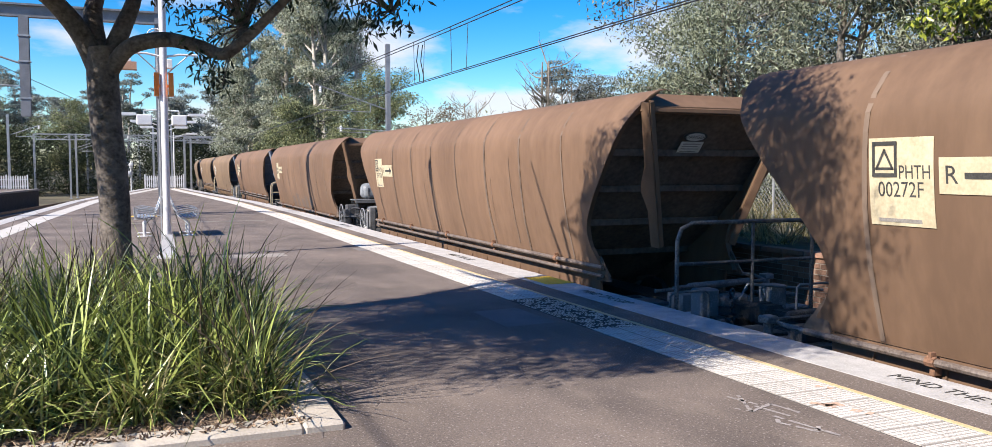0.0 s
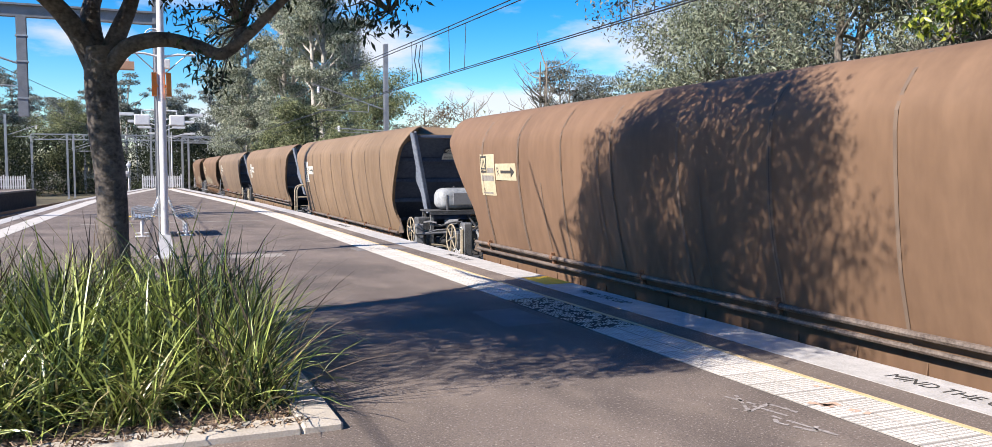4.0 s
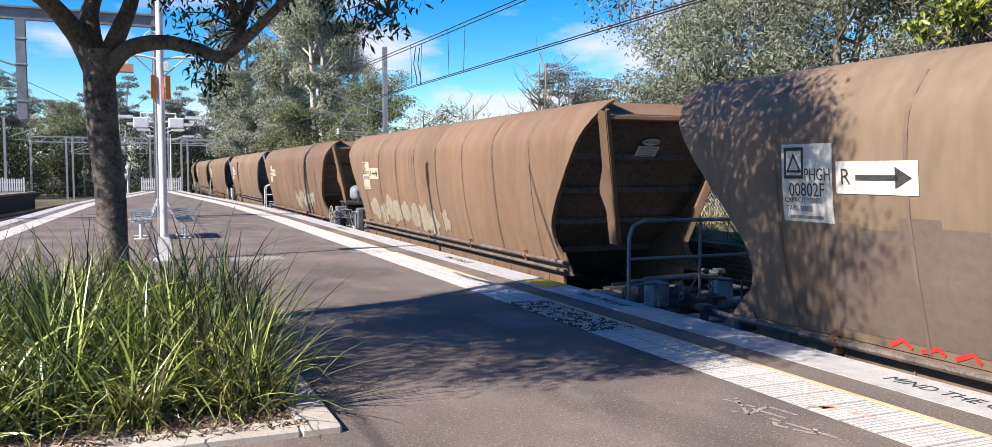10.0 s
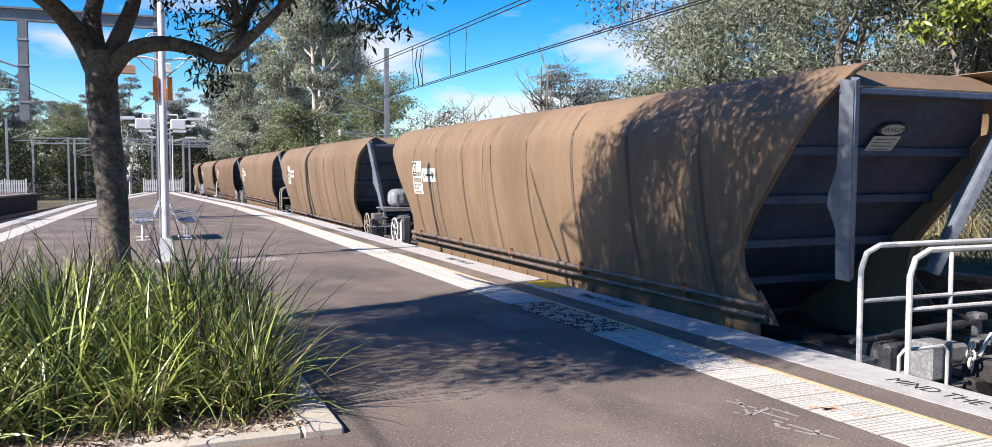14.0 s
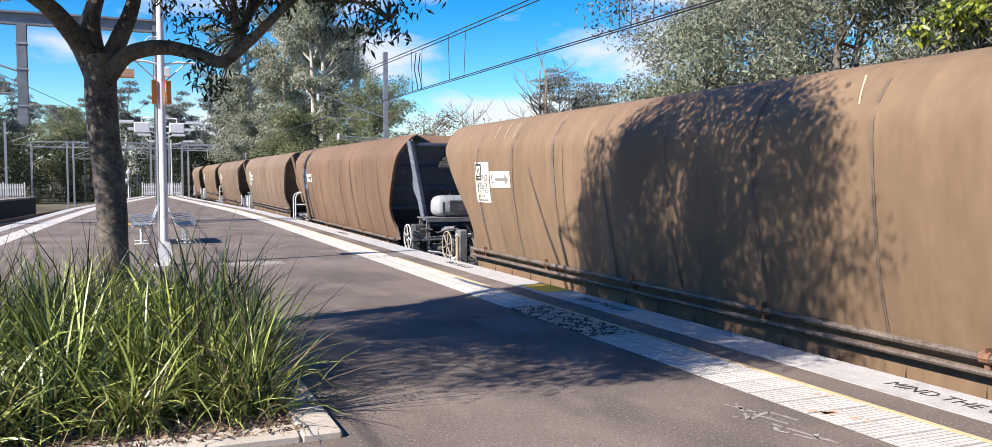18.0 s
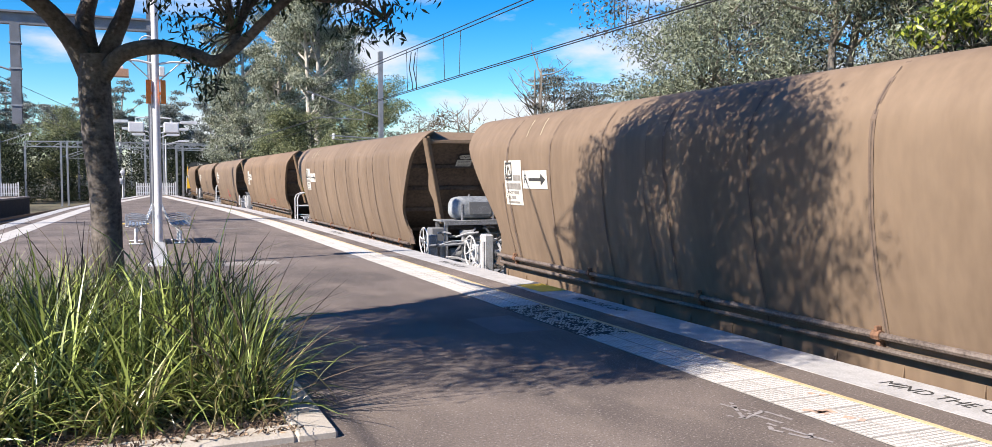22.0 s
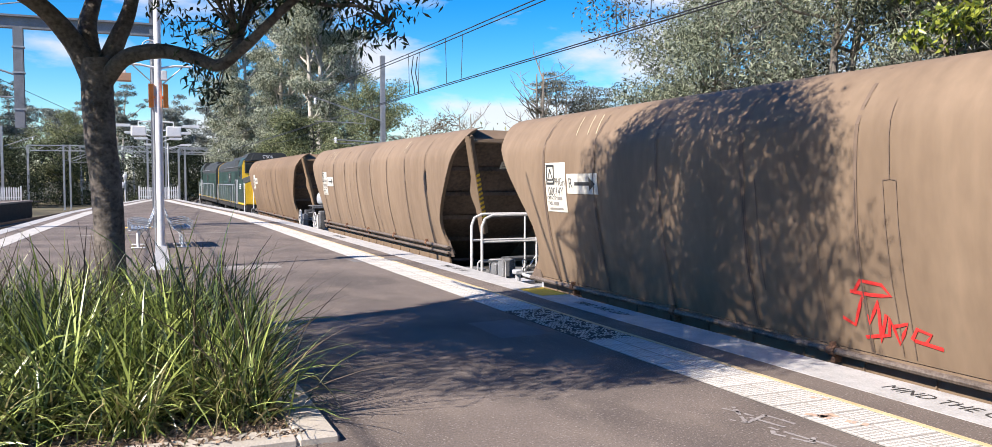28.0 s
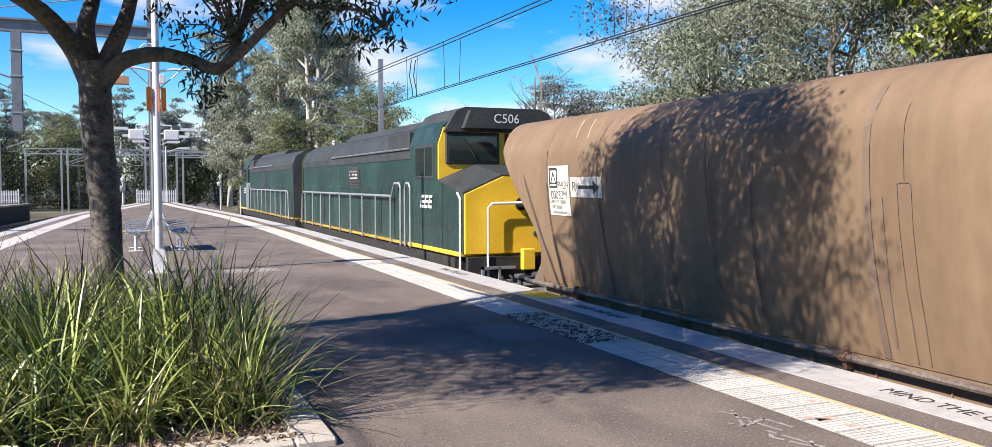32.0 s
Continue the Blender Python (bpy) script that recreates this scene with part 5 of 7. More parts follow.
# ---- the two locomotives at the train's end ----
def locomotive(lettered):
    """Cab-ended diesel; -y is the yellow nose. Length over couplers 18.9 m."""
    loco = new("diesel_locomotive")
    W, Y0, Y1 = 1.44, -8.7, 8.7
    # hood and cab shells
    part("underframe", Shape().box((-W + 0.06, -8.2, -0.14), (W - 0.06, Y1, 0.155), 0.03).box((-0.5, Y0 + 0.1, -0.55), (0.5, Y1, -0.3), 0.02), M["dark_steel"], loco)
    part("sill_band", Shape().box((-W - 0.012, -5.0, 0.16), (W + 0.012, Y1 - 0.05, 0.215), 0.01), M["loco_band"], loco, "grimy yellow band along the sill")
    part("cab_band", Shape().box((-W - 0.014, -8.4, 0.16), (W + 0.014, -5.02, 0.238), 0.01), M["loco_yellow"], loco, "yellow band below the cab")
    hood_poly = [(-1.36, 0.2), (1.36, 0.2), (1.36, 2.02), (1.22, 2.30), (0.85, 2.48), (-0.85, 2.48), (-1.22, 2.30), (-1.36, 2.02)]
    hood = part("hood", Shape().prism(hood_poly, -5.2, 8.45, "y"), M["loco_green"], loco, "dark green engine hood")
    part("hood_top", Shape().prism([(-1.375, 1.86), (1.375, 1.86), (1.375, 2.03), (1.235, 2.315), (0.86, 2.50), (-0.86, 2.50), (-1.235, 2.315), (-1.375, 2.03)], -5.0, 8.3, "y"), M["loco_roof"], loco, "sooty upper hood and roof")
    part("exhaust_hump", Shape().prism([(-0.9, 2.49), (0.9, 2.49), (0.7, 2.66), (-0.7, 2.66)], -4.6, 3.4, "y"), M["loco_roof"], loco)
    cab_poly = [(-1.44, 0.24), (1.44, 0.24), (1.44, 2.10), (1.32, 2.40), (1.0, 2.62), (-1.0, 2.62), (-1.32, 2.40), (-1.44, 2.10)]
    cab = part("cab", Shape().prism(cab_poly, -7.0, -5.15, "y"), M["loco_green"], loco, "dark green driver's cab")
    part("cab_roof", Shape().prism([(-1.32, 2.30), (1.32, 2.30), (1.06, 2.66), (0.85, 2.74), (-0.85, 2.74), (-1.06, 2.66)], -7.15, -5.1, "y"), M["loco_roof"], cab)
    part("headboard", Shape().prism([(-0.95, 2.36), (0.95, 2.36), (0.80, 2.68), (-0.80, 2.68)], -7.32, -7.14, "y"), M["loco_roof"], cab)
    def loft(front, back, y0, y1):
        k = len(front)
        return Shape().add([(x, y0, z) for x, z in front] + [(x, y1, z) for x, z in back],
                           [tuple(range(k)), tuple(range(2 * k - 1, k - 1, -1))] + [(i, k + i, k + (i + 1) % k, (i + 1) % k) for i in range(k)])

    low = [(-1.44, 0.24), (1.44, 0.24), (1.44, 1.20), (0.62, 1.50), (-0.62, 1.50), (-1.44, 1.20)]
    high = [(-1.44, 0.24), (1.44, 0.24), (1.44, 1.42), (0.62, 1.70), (-0.62, 1.70), (-1.44, 1.42)]
    part("nose", loft(low, high, -8.52, -7.0), M["loco_green"], loco, "green sides of the nose")
    part("nose_face", Shape().prism([(-1.42, 0.22), (1.42, 0.22), (1.42, 1.20), (0.62, 1.495), (-0.62, 1.495), (-1.42, 1.20)], -8.60, -8.52, "y"), M["loco_yellow"], loco, "yellow nose")
    lid = lambda pts: [(x, z + 0.006) for x, z in pts[2:]] + [(x, z + 0.03) for x, z in pts[:1:-1]]
    part("nose_top", loft(lid(low), lid(high), -8.50, -7.02), M["loco_roof"], loco, "grey anti-glare panel on the nose")
    part("nose_light", Shape().box((0.0, -8.66, 0.50), (0.75, -8.60, 0.58), 0.02), M["black_ink"], loco)
    front = part("cab_front", Shape().prism([(-1.42, 1.45), (1.42, 1.45), (1.42, 2.08), (1.30, 2.38), (-1.30, 2.38), (-1.42, 2.08)], -7.06, -7.0, "y"), M["loco_yellow"], cab, "yellow window surround")
    for sx in (-1, 1):
        x0, x1 = sorted((sx * 0.06, sx * 1.28))
        win = part("windscreen_frame", Shape().box((x0, -7.10, 1.72), (x1, -7.05, 2.29), 0.05), M["black_ink"], front)
        part("windscreen", Shape().box((x0 + 0.07, -7.112, 1.78), (x1 - 0.07, -7.10, 2.23), 0.004), M["glass"], win)
        part("wiper", Shape().tube([(sx * 0.9, -7.125, 2.2), (sx * 0.62, -7.13, 1.85)], 0.012, 6), M["black_ink"], win)
        wx0, wx1 = sorted((sx * 1.425, sx * 1.455))
        sw = part("side_window", Shape().box((wx0, -6.78, 1.46), (wx1, -5.55, 2.09), 0.01), M["loco_roof"], cab)
        part("pane", Shape().box((min(sx * 1.452, sx * 1.462), -6.20, 1.51), (max(sx * 1.452, sx * 1.462), -5.62, 2.04), 0.003).box((min(sx * 1.452, sx * 1.462), -6.72, 1.51), (max(sx * 1.452, sx * 1.462), -6.28, 2.04), 0.003), M["glass"], sw)
        # grilles and doors on the hood
        g = part("grille", Shape().box((min(sx * 1.35, sx * 1.385), -0.2, 1.25), (max(sx * 1.35, sx * 1.385), 1.0, 1.78), 0.01), M["loco_roof"], hood)
        for i in range(6):
            part("slat", Shape().box((min(sx * 1.38, sx * 1.395), -0.15, 1.30 + i * 0.078), (max(sx * 1.38, sx * 1.395), 0.95, 1.335 + i * 0.078)), M["dark_steel"], g)
        for i in range(11):
            y = -4.8 + i * 1.18
            part("hood_door", Shape().box((min(sx * 1.355, sx * 1.375), y, 0.30), (max(sx * 1.355, sx * 1.375), y + 1.08, 1.3), 0.008), M["loco_green"], hood)
        part("gutter", Shape().tube([(sx * 1.40, -5.0, 2.06), (sx * 1.40, 3.4, 2.06)], 0.022, 6), M["gear"], hood)
        part("intake", Shape().box((min(sx * 1.1, sx * 1.40), -4.9, 2.05), (max(sx * 1.1, sx * 1.40), -3.2, 2.40), 0.03), M["loco_roof"], hood)
        # walkway handrail
        ax = sx * 1.49
        r = part("handrail", Shape().tube([(ax, -4.55, 0.15), (ax, -4.55, 1.30), (ax, -4.45, 1.38), (ax, -4.05, 1.38), (ax, -3.8, 1.12), (ax, 7.6, 1.12), (ax, 7.9, 1.04), (ax, 8.0, 0.15)], 0.026, 8), M["galv"], loco, "bare metal walkway handrail", smooth=True)
        for i in range(9):
            part("rail_post", Shape().tube([(ax, -3.7 + i * 1.38, 0.15), (ax, -3.7 + i * 1.38, 1.12)], 0.02, 6), M["galv"], r, smooth=True)
        part("cab_rail", Shape().tube([(ax, -5.3, 0.15), (ax, -5.3, 1.30), (ax, -5.2, 1.38), (ax, -5.0, 1.38), (ax, -4.9, 1.30), (ax, -4.9, 0.15)], 0.026, 8), M["galv"], loco, smooth=True)
        part("nose_rail", Shape().tube([(sx * 1.47, -8.45, -0.35), (sx * 1.47, -8.45, 1.12), (sx * 1.47, -8.3, 1.22)], 0.024, 8), M["white_steel"], loco, smooth=True)
        part("front_rail", Shape().tube([(sx * 1.0, -8.72, -0.35), (sx * 1.0, -8.72, 0.98), (sx * 0.92, -8.72, 1.05), (sx * 0.2, -8.72, 1.06)], 0.024, 8), M["white_steel"], loco, smooth=True)
        # lettering
        rz = 90 if sx > 0 else -90
        face = lambda y, z: Matrix.Translation((sx * 1.462, y, z)) @ pose(0, 0, 0, 90, 0, rz)
        if lettered:
            words("number", "C506", 0.42, Matrix.Translation((sx * 1.385, 0.5, 1.58)) @ pose(0, 0, 0, 90, 0, rz), M["loco_white"], hood, wide=1.0)
        else:
            part("number_bar", Shape().box((min(sx * 1.376, sx * 1.384), 0.0, 1.46), (max(sx * 1.376, sx * 1.384), 0.9, 1.68)), M["loco_white"], hood)
        s = Shape()
        for i in range(3):      # plain slanted shapes in place of the operator's mark
            m = face(-6.35 + (i - 1) * 0.27 * (1 if sx > 0 else -1), 1.05)
            for z, q in ((-0.12, 0.0), (-0.025, 0.02), (0.07, 0.04)):
                s.prism([(-0.12 + q, z), (0.10 + q, z), (0.11 + q, z + 0.05), (-0.11 + q, z + 0.05)], 0.0, 0.004, "z", m)
            s.prism([(-0.10, -0.07), (-0.055, -0.07), (0.0, 0.07), (-0.045, 0.07)], 0.0, 0.004, "z", m)
        part("operator_mark", s, M["loco_white"], cab)
    if lettered:
        words("head_number", "C506", 0.27, Matrix.Translation((0, -7.325, 2.53)) @ pose(0, 0, 0, 90, 0, 0), M["loco_white"], cab)
    # underframe: bogies, tank, pilot, coupler
    for y in (-5.9, 5.9):
        bg = part("bogie", Shape().box((-1.3, y - 2.0, -0.72), (-1.12, y + 2.0, -0.42), 0.04).box((1.12, y - 2.0, -0.72), (1.3, y + 2.0, -0.42), 0.04).box((-1.1, y - 1.7, -0.66), (1.1, y + 1.7, -0.46), 0.03), M["dark_steel"], loco)
        for dy in (-1.6, 0.0, 1.6):
            for sx in (-1, 1):
                part("wheel", Shape().lathe([(0.05, -0.07), (0.46, -0.07), (0.50, -0.06), (0.5, 0.0), (0.47, 0.07), (0.3, 0.05), (0.05, 0.07)], 20, Matrix.Translation((sx * 0.78, y + dy, RAIL_Z + 0.5)) @ pose(0, 0, 0, 0, 90 * sx, 0)), M["dark_steel"], bg, smooth=True)
                part("axle_box", Shape().box((min(sx * 1.1, sx * 1.36), y + dy - 0.18, -0.75), (max(sx * 1.1, sx * 1.36), y + dy + 0.18, -0.45), 0.04), M["dark_steel"], bg)
    part("fuel_tank", Shape().prism([(-1.3, -0.32), (1.3, -0.32), (1.3, -0.7), (0.9, -0.95), (-0.9, -0.95), (-1.3, -0.7)], -3.2, 3.2, "y"), M["dark_steel"], loco)
    part("pilot", Shape().prism([(-1.3, -0.75), (1.3, -0.75), (1.4, -0.05), (1.4, 0.17), (-1.4, 0.17), (-1.4, -0.05)], -8.7, -8.56, "y"), M["dark_steel"], loco)
    part("coupler", Shape().box((-0.14, -9.4, -0.38), (0.14, -8.6, -0.12), 0.04), M["dark_steel"], loco)
    part("coupler", Shape().box((-0.14, 8.6, -0.38), (0.14, 9.4, -0.12), 0.04), M["dark_steel"], loco)
    for i, x in enumerate((-0.75, -0.55, 0.55, 0.75)):
        part("air_hose", Shape().tube([(x, -8.7, -0.18), (x, -8.85, -0.22), (x, -8.92, -0.45), (x + 0.05, -8.86, -0.62)], 0.025, 8), M["dark_steel"], loco, smooth=True)
    part("pilot_step", Shape().box((-0.32, -8.86, -0.08), (-0.06, -8.72, 0.30), 0.015), M["loco_yellow"], loco, "yellow pilot step")
    part("steps", Shape().box((-1.44, -8.05, -0.50), (-1.20, -7.65, -0.47)).box((-1.44, -8.05, -0.20), (-1.20, -7.65, -0.17)).box((-1.43, -8.06, -0.5), (-1.20, -8.04, 0.16)).box((-1.43, -7.66, -0.5), (-1.20, -7.64, 0.16)), M["dark_steel"], loco)
    part("sand_box", Shape().box((-1.34, -4.7, -0.42), (-1.05, -3.9, 0.10), 0.03).box((-1.34, 3.6, -0.42), (-1.05, 4.4, 0.10), 0.03), M["dark_steel"], loco)
    part("nose_seam", Shape().box((-1.447, -7.35, 0.26), (-1.441, -7.33, 1.40)).box((-1.447, -8.5, 0.62), (-1.441, -5.3, 0.632)), M["loco_roof"], loco)
    part("pilot_grid", Shape().box((-1.15, -8.78, -0.05), (-0.45, -8.72, 0.0)).box((-1.15, -8.78, -0.3), (-0.45, -8.72, -0.26)).box((-1.15, -8.78, -0.3), (-1.1, -8.72, 0.0)).box((-0.8, -8.78, -0.3), (-0.76, -8.72, 0.0)), M["galv"], loco)
    part("rear_edge", Shape().prism([(-1.38, 0.2), (1.38, 0.2), (1.38, 2.05), (1.24, 2.32), (0.86, 2.5), (-0.86, 2.5), (-1.24, 2.32), (-1.38, 2.05)], 8.42, 8.50, "y"), M["loco_yellow" if lettered else "loco_roof"], loco, "yellow end of the hood" if lettered else "sooty end of the hood")
    for x in (-0.28, 0.28):
        part("head_light", Shape().lathe([(0.09, 0), (0.11, 0.02), (0.11, 0.06), (0.05, 0.06)], 16, Matrix.Translation((x, -8.60, 1.02)) @ pose(0, 0, 0, 75, 0, 0)), M["glass"], loco, smooth=True)
    for o in loco.children_recursive:          # the true height above the sill
        if o.type == "MESH":
            for vert in o.data.vertices:
                if vert.co.z > 0.1:
                    vert.co.z = 0.1 + (vert.co.z - 0.1) * 1.17
        else:
            o.location.z = 0.1 + (o.location.z - 0.1) * 1.17
    tagged(loco, "dark green and yellow diesel locomotive, roof black with soot", "locomotive", "locomotives of the train")
    return loco


for i in range(2):
    TRAIN.append(locomotive(i == 0))
    FLIP.append(i == 1)
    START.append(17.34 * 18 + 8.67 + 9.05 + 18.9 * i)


# ---- things on the platform and along the line ----
def lamp_post():
    """White round post with a pair of orange horns, two short lamp arms and a broad foot."""
    p = new("platform_post")
    p.location = (0.457, 16.5, 0)
    part("pole", Shape().tube([(0, 0, 0), (0, 0, 0.9), (0, 0, 6.35)], 0.078, 16, 0.062), M["white_steel"], p, smooth=True)
    part("foot", Shape().prism([(-0.20, -0.17), (0.20, -0.17), (0.20, 0.17), (-0.20, 0.17)], 0.0, 0.03).add(
        [(-0.17, -0.15, 0.03), (0.17, -0.15, 0.03), (0.17, 0.15, 0.03), (-0.17, 0.15, 0.03), (-0.09, -0.09, 0.42), (0.09, -0.09, 0.42), (0.09, 0.09, 0.42), (-0.09, 0.09, 0.42)],
        [(4, 5, 6, 7), (0, 1, 5, 4), (1, 2, 6, 5), (2, 3, 7, 6), (3, 0, 4, 7)]), M["white_steel"], p, "flared white base of the post")
    for x in (-1, 1):
        h = part("speaker_panel", Shape().prism([(x * 0.13 - 0.045, -0.10), (x * 0.13 + 0.045, -0.07), (x * 0.13 + 0.045, 0.07), (x * 0.13 - 0.045, 0.10)], 2.98, 3.42), M["orange"], p, "bright orange speaker panel")
        part("speaker_bracket", Shape().box((min(0, x * 0.15), -0.02, 3.15), (max(0, x * 0.15), 0.02, 3.2), 0.005), M["orange"], h)
    for sx in (-1, 1):
        arm = part("lamp_arm", Shape().tube([(0, 0, 3.72), (sx * 0.3, 0, 3.78), (sx * 0.62, 0, 3.78)], 0.022, 8), M["white_steel"], p, smooth=True)
        part("arm_stay", Shape().tube([(0, 0, 3.35), (sx * 0.45, 0, 3.77)], 0.012, 6), M["galv"], arm)
        if sx > 0:
            continue
        head = part("lamp_head", Shape().prism([(sx * 0.66 - 0.19, -0.14), (sx * 0.66 + 0.19, -0.14), (sx * 0.66 + 0.19, 0.14), (sx * 0.66 - 0.19, 0.14)], 3.46, 3.6), M["tan_sign"], p, "tan-bottomed lamp housing")
        part("lamp_bracket", Shape().tube([(sx * 0.66, 0, 3.6), (sx * 0.66, 0, 3.8)], 0.02, 8).box((sx * 0.66 - 0.1, -0.05, 3.6), (sx * 0.66 + 0.1, 0.05, 3.66), 0.01), M["white_steel"], head)
    part("cable_coil", Shape().ring((-0.13, 0.0, 4.1), 0.15, 0.012, pose(0, 0, 0, 90, 0, 0), 20, 5).ring((-0.13, 0.02, 4.08), 0.12, 0.012, pose(0, 0, 0, 88, 8, 0), 20, 5), M["white_steel"], p, smooth=True)
    part("junction_box", Shape().box((0.06, -0.06, 3.5), (0.16, 0.06, 3.68), 0.01), M["white_steel"], p)
    part("conduit", Shape().tube([(-0.1, 0, 0.3), (-0.1, 0, 2.9), (-0.12, 0, 4.0)], 0.014, 6), M["galv"], p, smooth=True)
    part("beacon_head", Shape().box((-0.10, -0.09, 5.98), (0.10, 0.09, 6.40), 0.03), M["white_steel"], p, "small box head on top of the post")
    for o in p.children_recursive:
        for vert in o.data.vertices:
            if vert.co.z > 1.6:
                vert.co.z = 1.6 + (vert.co.z - 1.6) * 0.932
            vert.co.x, vert.co.y = vert.co.x * 0.932, vert.co.y * 0.932
    tagged(p, "white steel platform post with orange speaker panels and small lamps", "lamp post")


def h_mast(x, y, z0, z1, w=0.2, label="grey steel overhead-line mast", name="overhead_mast", mt="grey_steel"):
    m = new(name)
    m.location = (x, y, 0)
    part("web", Shape().box((-0.012, -w / 2, z0), (0.012, w / 2, z1)), M[mt], m)
    for s in (-1, 1):
        part("flange", Shape().box((-w / 2, s * w / 2 - 0.008, z0), (w / 2, s * w / 2 + 0.008, z1)), M[mt], m)
    part("base_plate", Shape().box((-w * 0.9, -w * 0.9, z0), (w * 0.9, w * 0.9, z0 + 0.04), 0.008), M["galv"], m)
    return tagged(m, label, "overhead mast", "overhead line masts")


def cantilever(m, sx, z, reach=2.6, rise=1.0):
    """Sloping arm, tie and insulators that hold the wires."""
    a = part("cantilever_arm", Shape().tube([(0, 0, z), (sx * reach, 0, z + rise)], 0.026, 8), M["galv"], m, smooth=True)
    part("registration_arm", Shape().tube([(sx * reach * 0.25, 0, z - 0.1), (sx * reach * 0.95, 0, z - 0.05)], 0.018, 6), M["galv"], a, smooth=True)
    part("dropper_tube", Shape().tube([(sx * reach * 0.25, 0, z - 0.1), (sx * reach * 0.25, 0, z + rise * 0.25)], 0.018, 6), M["galv"], a, smooth=True)
    part("insulator", Shape().lathe([(0.03, -0.14), (0.07, -0.1), (0.03, -0.06), (0.07, -0.02), (0.03, 0.02), (0.07, 0.06), (0.03, 0.12)], 12, Matrix.Translation((sx * reach * 0.93, 0, z + rise * 0.78))), M["white_steel"], a, smooth=True)


lamp_post()

# the mast on the island carries a beam over the other tracks
gm = h_mast(0.69, 31.0, 0.0, 8.0, 0.16, "dark grey mast carrying a beam over the tracks", "gantry_mast")
beam = part("gantry_beam", Shape().prism([(-0.13, 6.36), (0.13, 6.36), (0.13, 6.42), (0.02, 6.42), (0.02, 6.72), (0.13, 6.72), (0.13, 6.78), (-0.13, 6.78), (-0.13, 6.72), (-0.02, 6.72), (-0.02, 6.42), (-0.13, 6.42)], -13.0, 0.1, "x"), M["grey_steel"], gm, "grey steel gantry beam")
drop = part("drop_post", Shape().prism([(-4.05, -0.15), (-3.77, -0.15), (-3.77, -0.13), (-3.9, -0.13), (-3.9, 0.13), (-3.77, 0.13), (-3.77, 0.15), (-4.05, 0.15), (-4.05, 0.13), (-3.92, 0.13), (-3.92, -0.13), (-4.05, -0.13)], 3.25, 6.36), M["grey_steel"], gm, "drop post hanging from the beam")
for z in (3.8, 4.95, 5.75):
    part("clamp", Shape().box((-4.08, -0.17, z), (-3.74, 0.17, z + 0.05)), M["galv"], drop)
part("drop_arm", Shape().tube([(-4.0, 0, 4.9), (-6.4, 0, 5.7)], 0.03, 8), M["galv"], drop, smooth=True)
part("drop_arm", Shape().tube([(-4.0, 0, 4.2), (-6.4, 0, 4.3)], 0.022, 8), M["galv"], drop, smooth=True)
part("stay", Shape().tube([(0, 0, 7.9), (-6.0, 0, 6.78)], 0.02, 6), M["galv"], gm, smooth=True)

# mast beyond the train
rm = h_mast(9.95, 36.0, -1.5, 6.9, 0.18, "galvanised overhead-line mast beyond the train", mt="galv")
cantilever(rm, -1, 4.1, 3.1, 1.0)
cantilever(rm, -1, 3.2, 2.2, 0.1)
for x, y, z1, s in ((-11.3, 62, 6.8, 1), (-9.7, 80, 6.0, 1), (-6.4, 98, 5.2, 1), (-6.0, 101, 5.2, 1), (10.4, 92, 5.6, -1), (-2.2, 118, 6.0, 1), (12.6, 120, 5.8, -1), (2.6, 112, 5.5, -1), (-14.0, 44, 7.0, 1), (1.4, 90, 5.6, -1), (3.4, 100, 6.4, 1), (0.2, 128, 6.4, 1), (5.6, 135, 6.4, -1)):
    m = h_mast(x, y, -1.5, z1, 0.18, mt="galv")
    cantilever(m, s, z1 - 1.7, 2.4, 0.9)

# lattice portals across the line in the distance
for y, x0, x1, z in ((106, 5.0, 22.0, 4.6), (122, -6.0, 24.0, 5.3), (140, -12.0, 26.0, 5.6), (112, -11.0, 6.0, 5.0)):
    g = new("portal_gantry")
    g.location = (0, y, 0)
    part("chord", Shape().box((x0, -0.06, z - 0.06), (x1, 0.06, z + 0.06)), M["galv"], g)
    part("chord", Shape().box((x0, -0.06, z + 0.54), (x1, 0.06, z + 0.66)), M["galv"], g)
    n = int((x1 - x0) / 0.9)
    for i in range(n):
        a, b = x0 + (x1 - x0) * i / n, x0 + (x1 - x0) * (i + 1) / n
        part("lattice_bar", Shape().tube([(a, 0, z if i % 2 else z + 0.6), (b, 0, z + 0.6 if i % 2 else z)], 0.035, 5), M["galv"], g)
    for x in (x0, x1):
        part("portal_leg", Shape().box((x - 0.11, -0.11, -1.5), (x + 0.11, 0.11, z + 0.6)), M["galv"], g)
    for i in range(3):
        x = x0 + (x1 - x0) * (0.25 + 0.25 * i)
        part("drop_tube", Shape().tube([(x, 0, z), (x, 0, z - 1.3)], 0.05, 6), M["galv"], g)
    tagged(g, "galvanised lattice portal over the railway", "portal gantry", "lattice portals")


# wires above the near track
def wire(pts, r, name="contact_wire", label="copper contact wire above the track"):
    return tagged(part(name, Shape().tube(pts, r, 5), M["wire"]), label, "wire", "overhead wires")


def sag(x, z, dip, spans=((-24, 36), (36, 92))):
    pts = []
    for a, b in spans:
        for i in range(9):
            u = i / 8
            pts.append((x, a + (b - a) * u, z - dip * 4 * u * (1 - u)))
    return pts


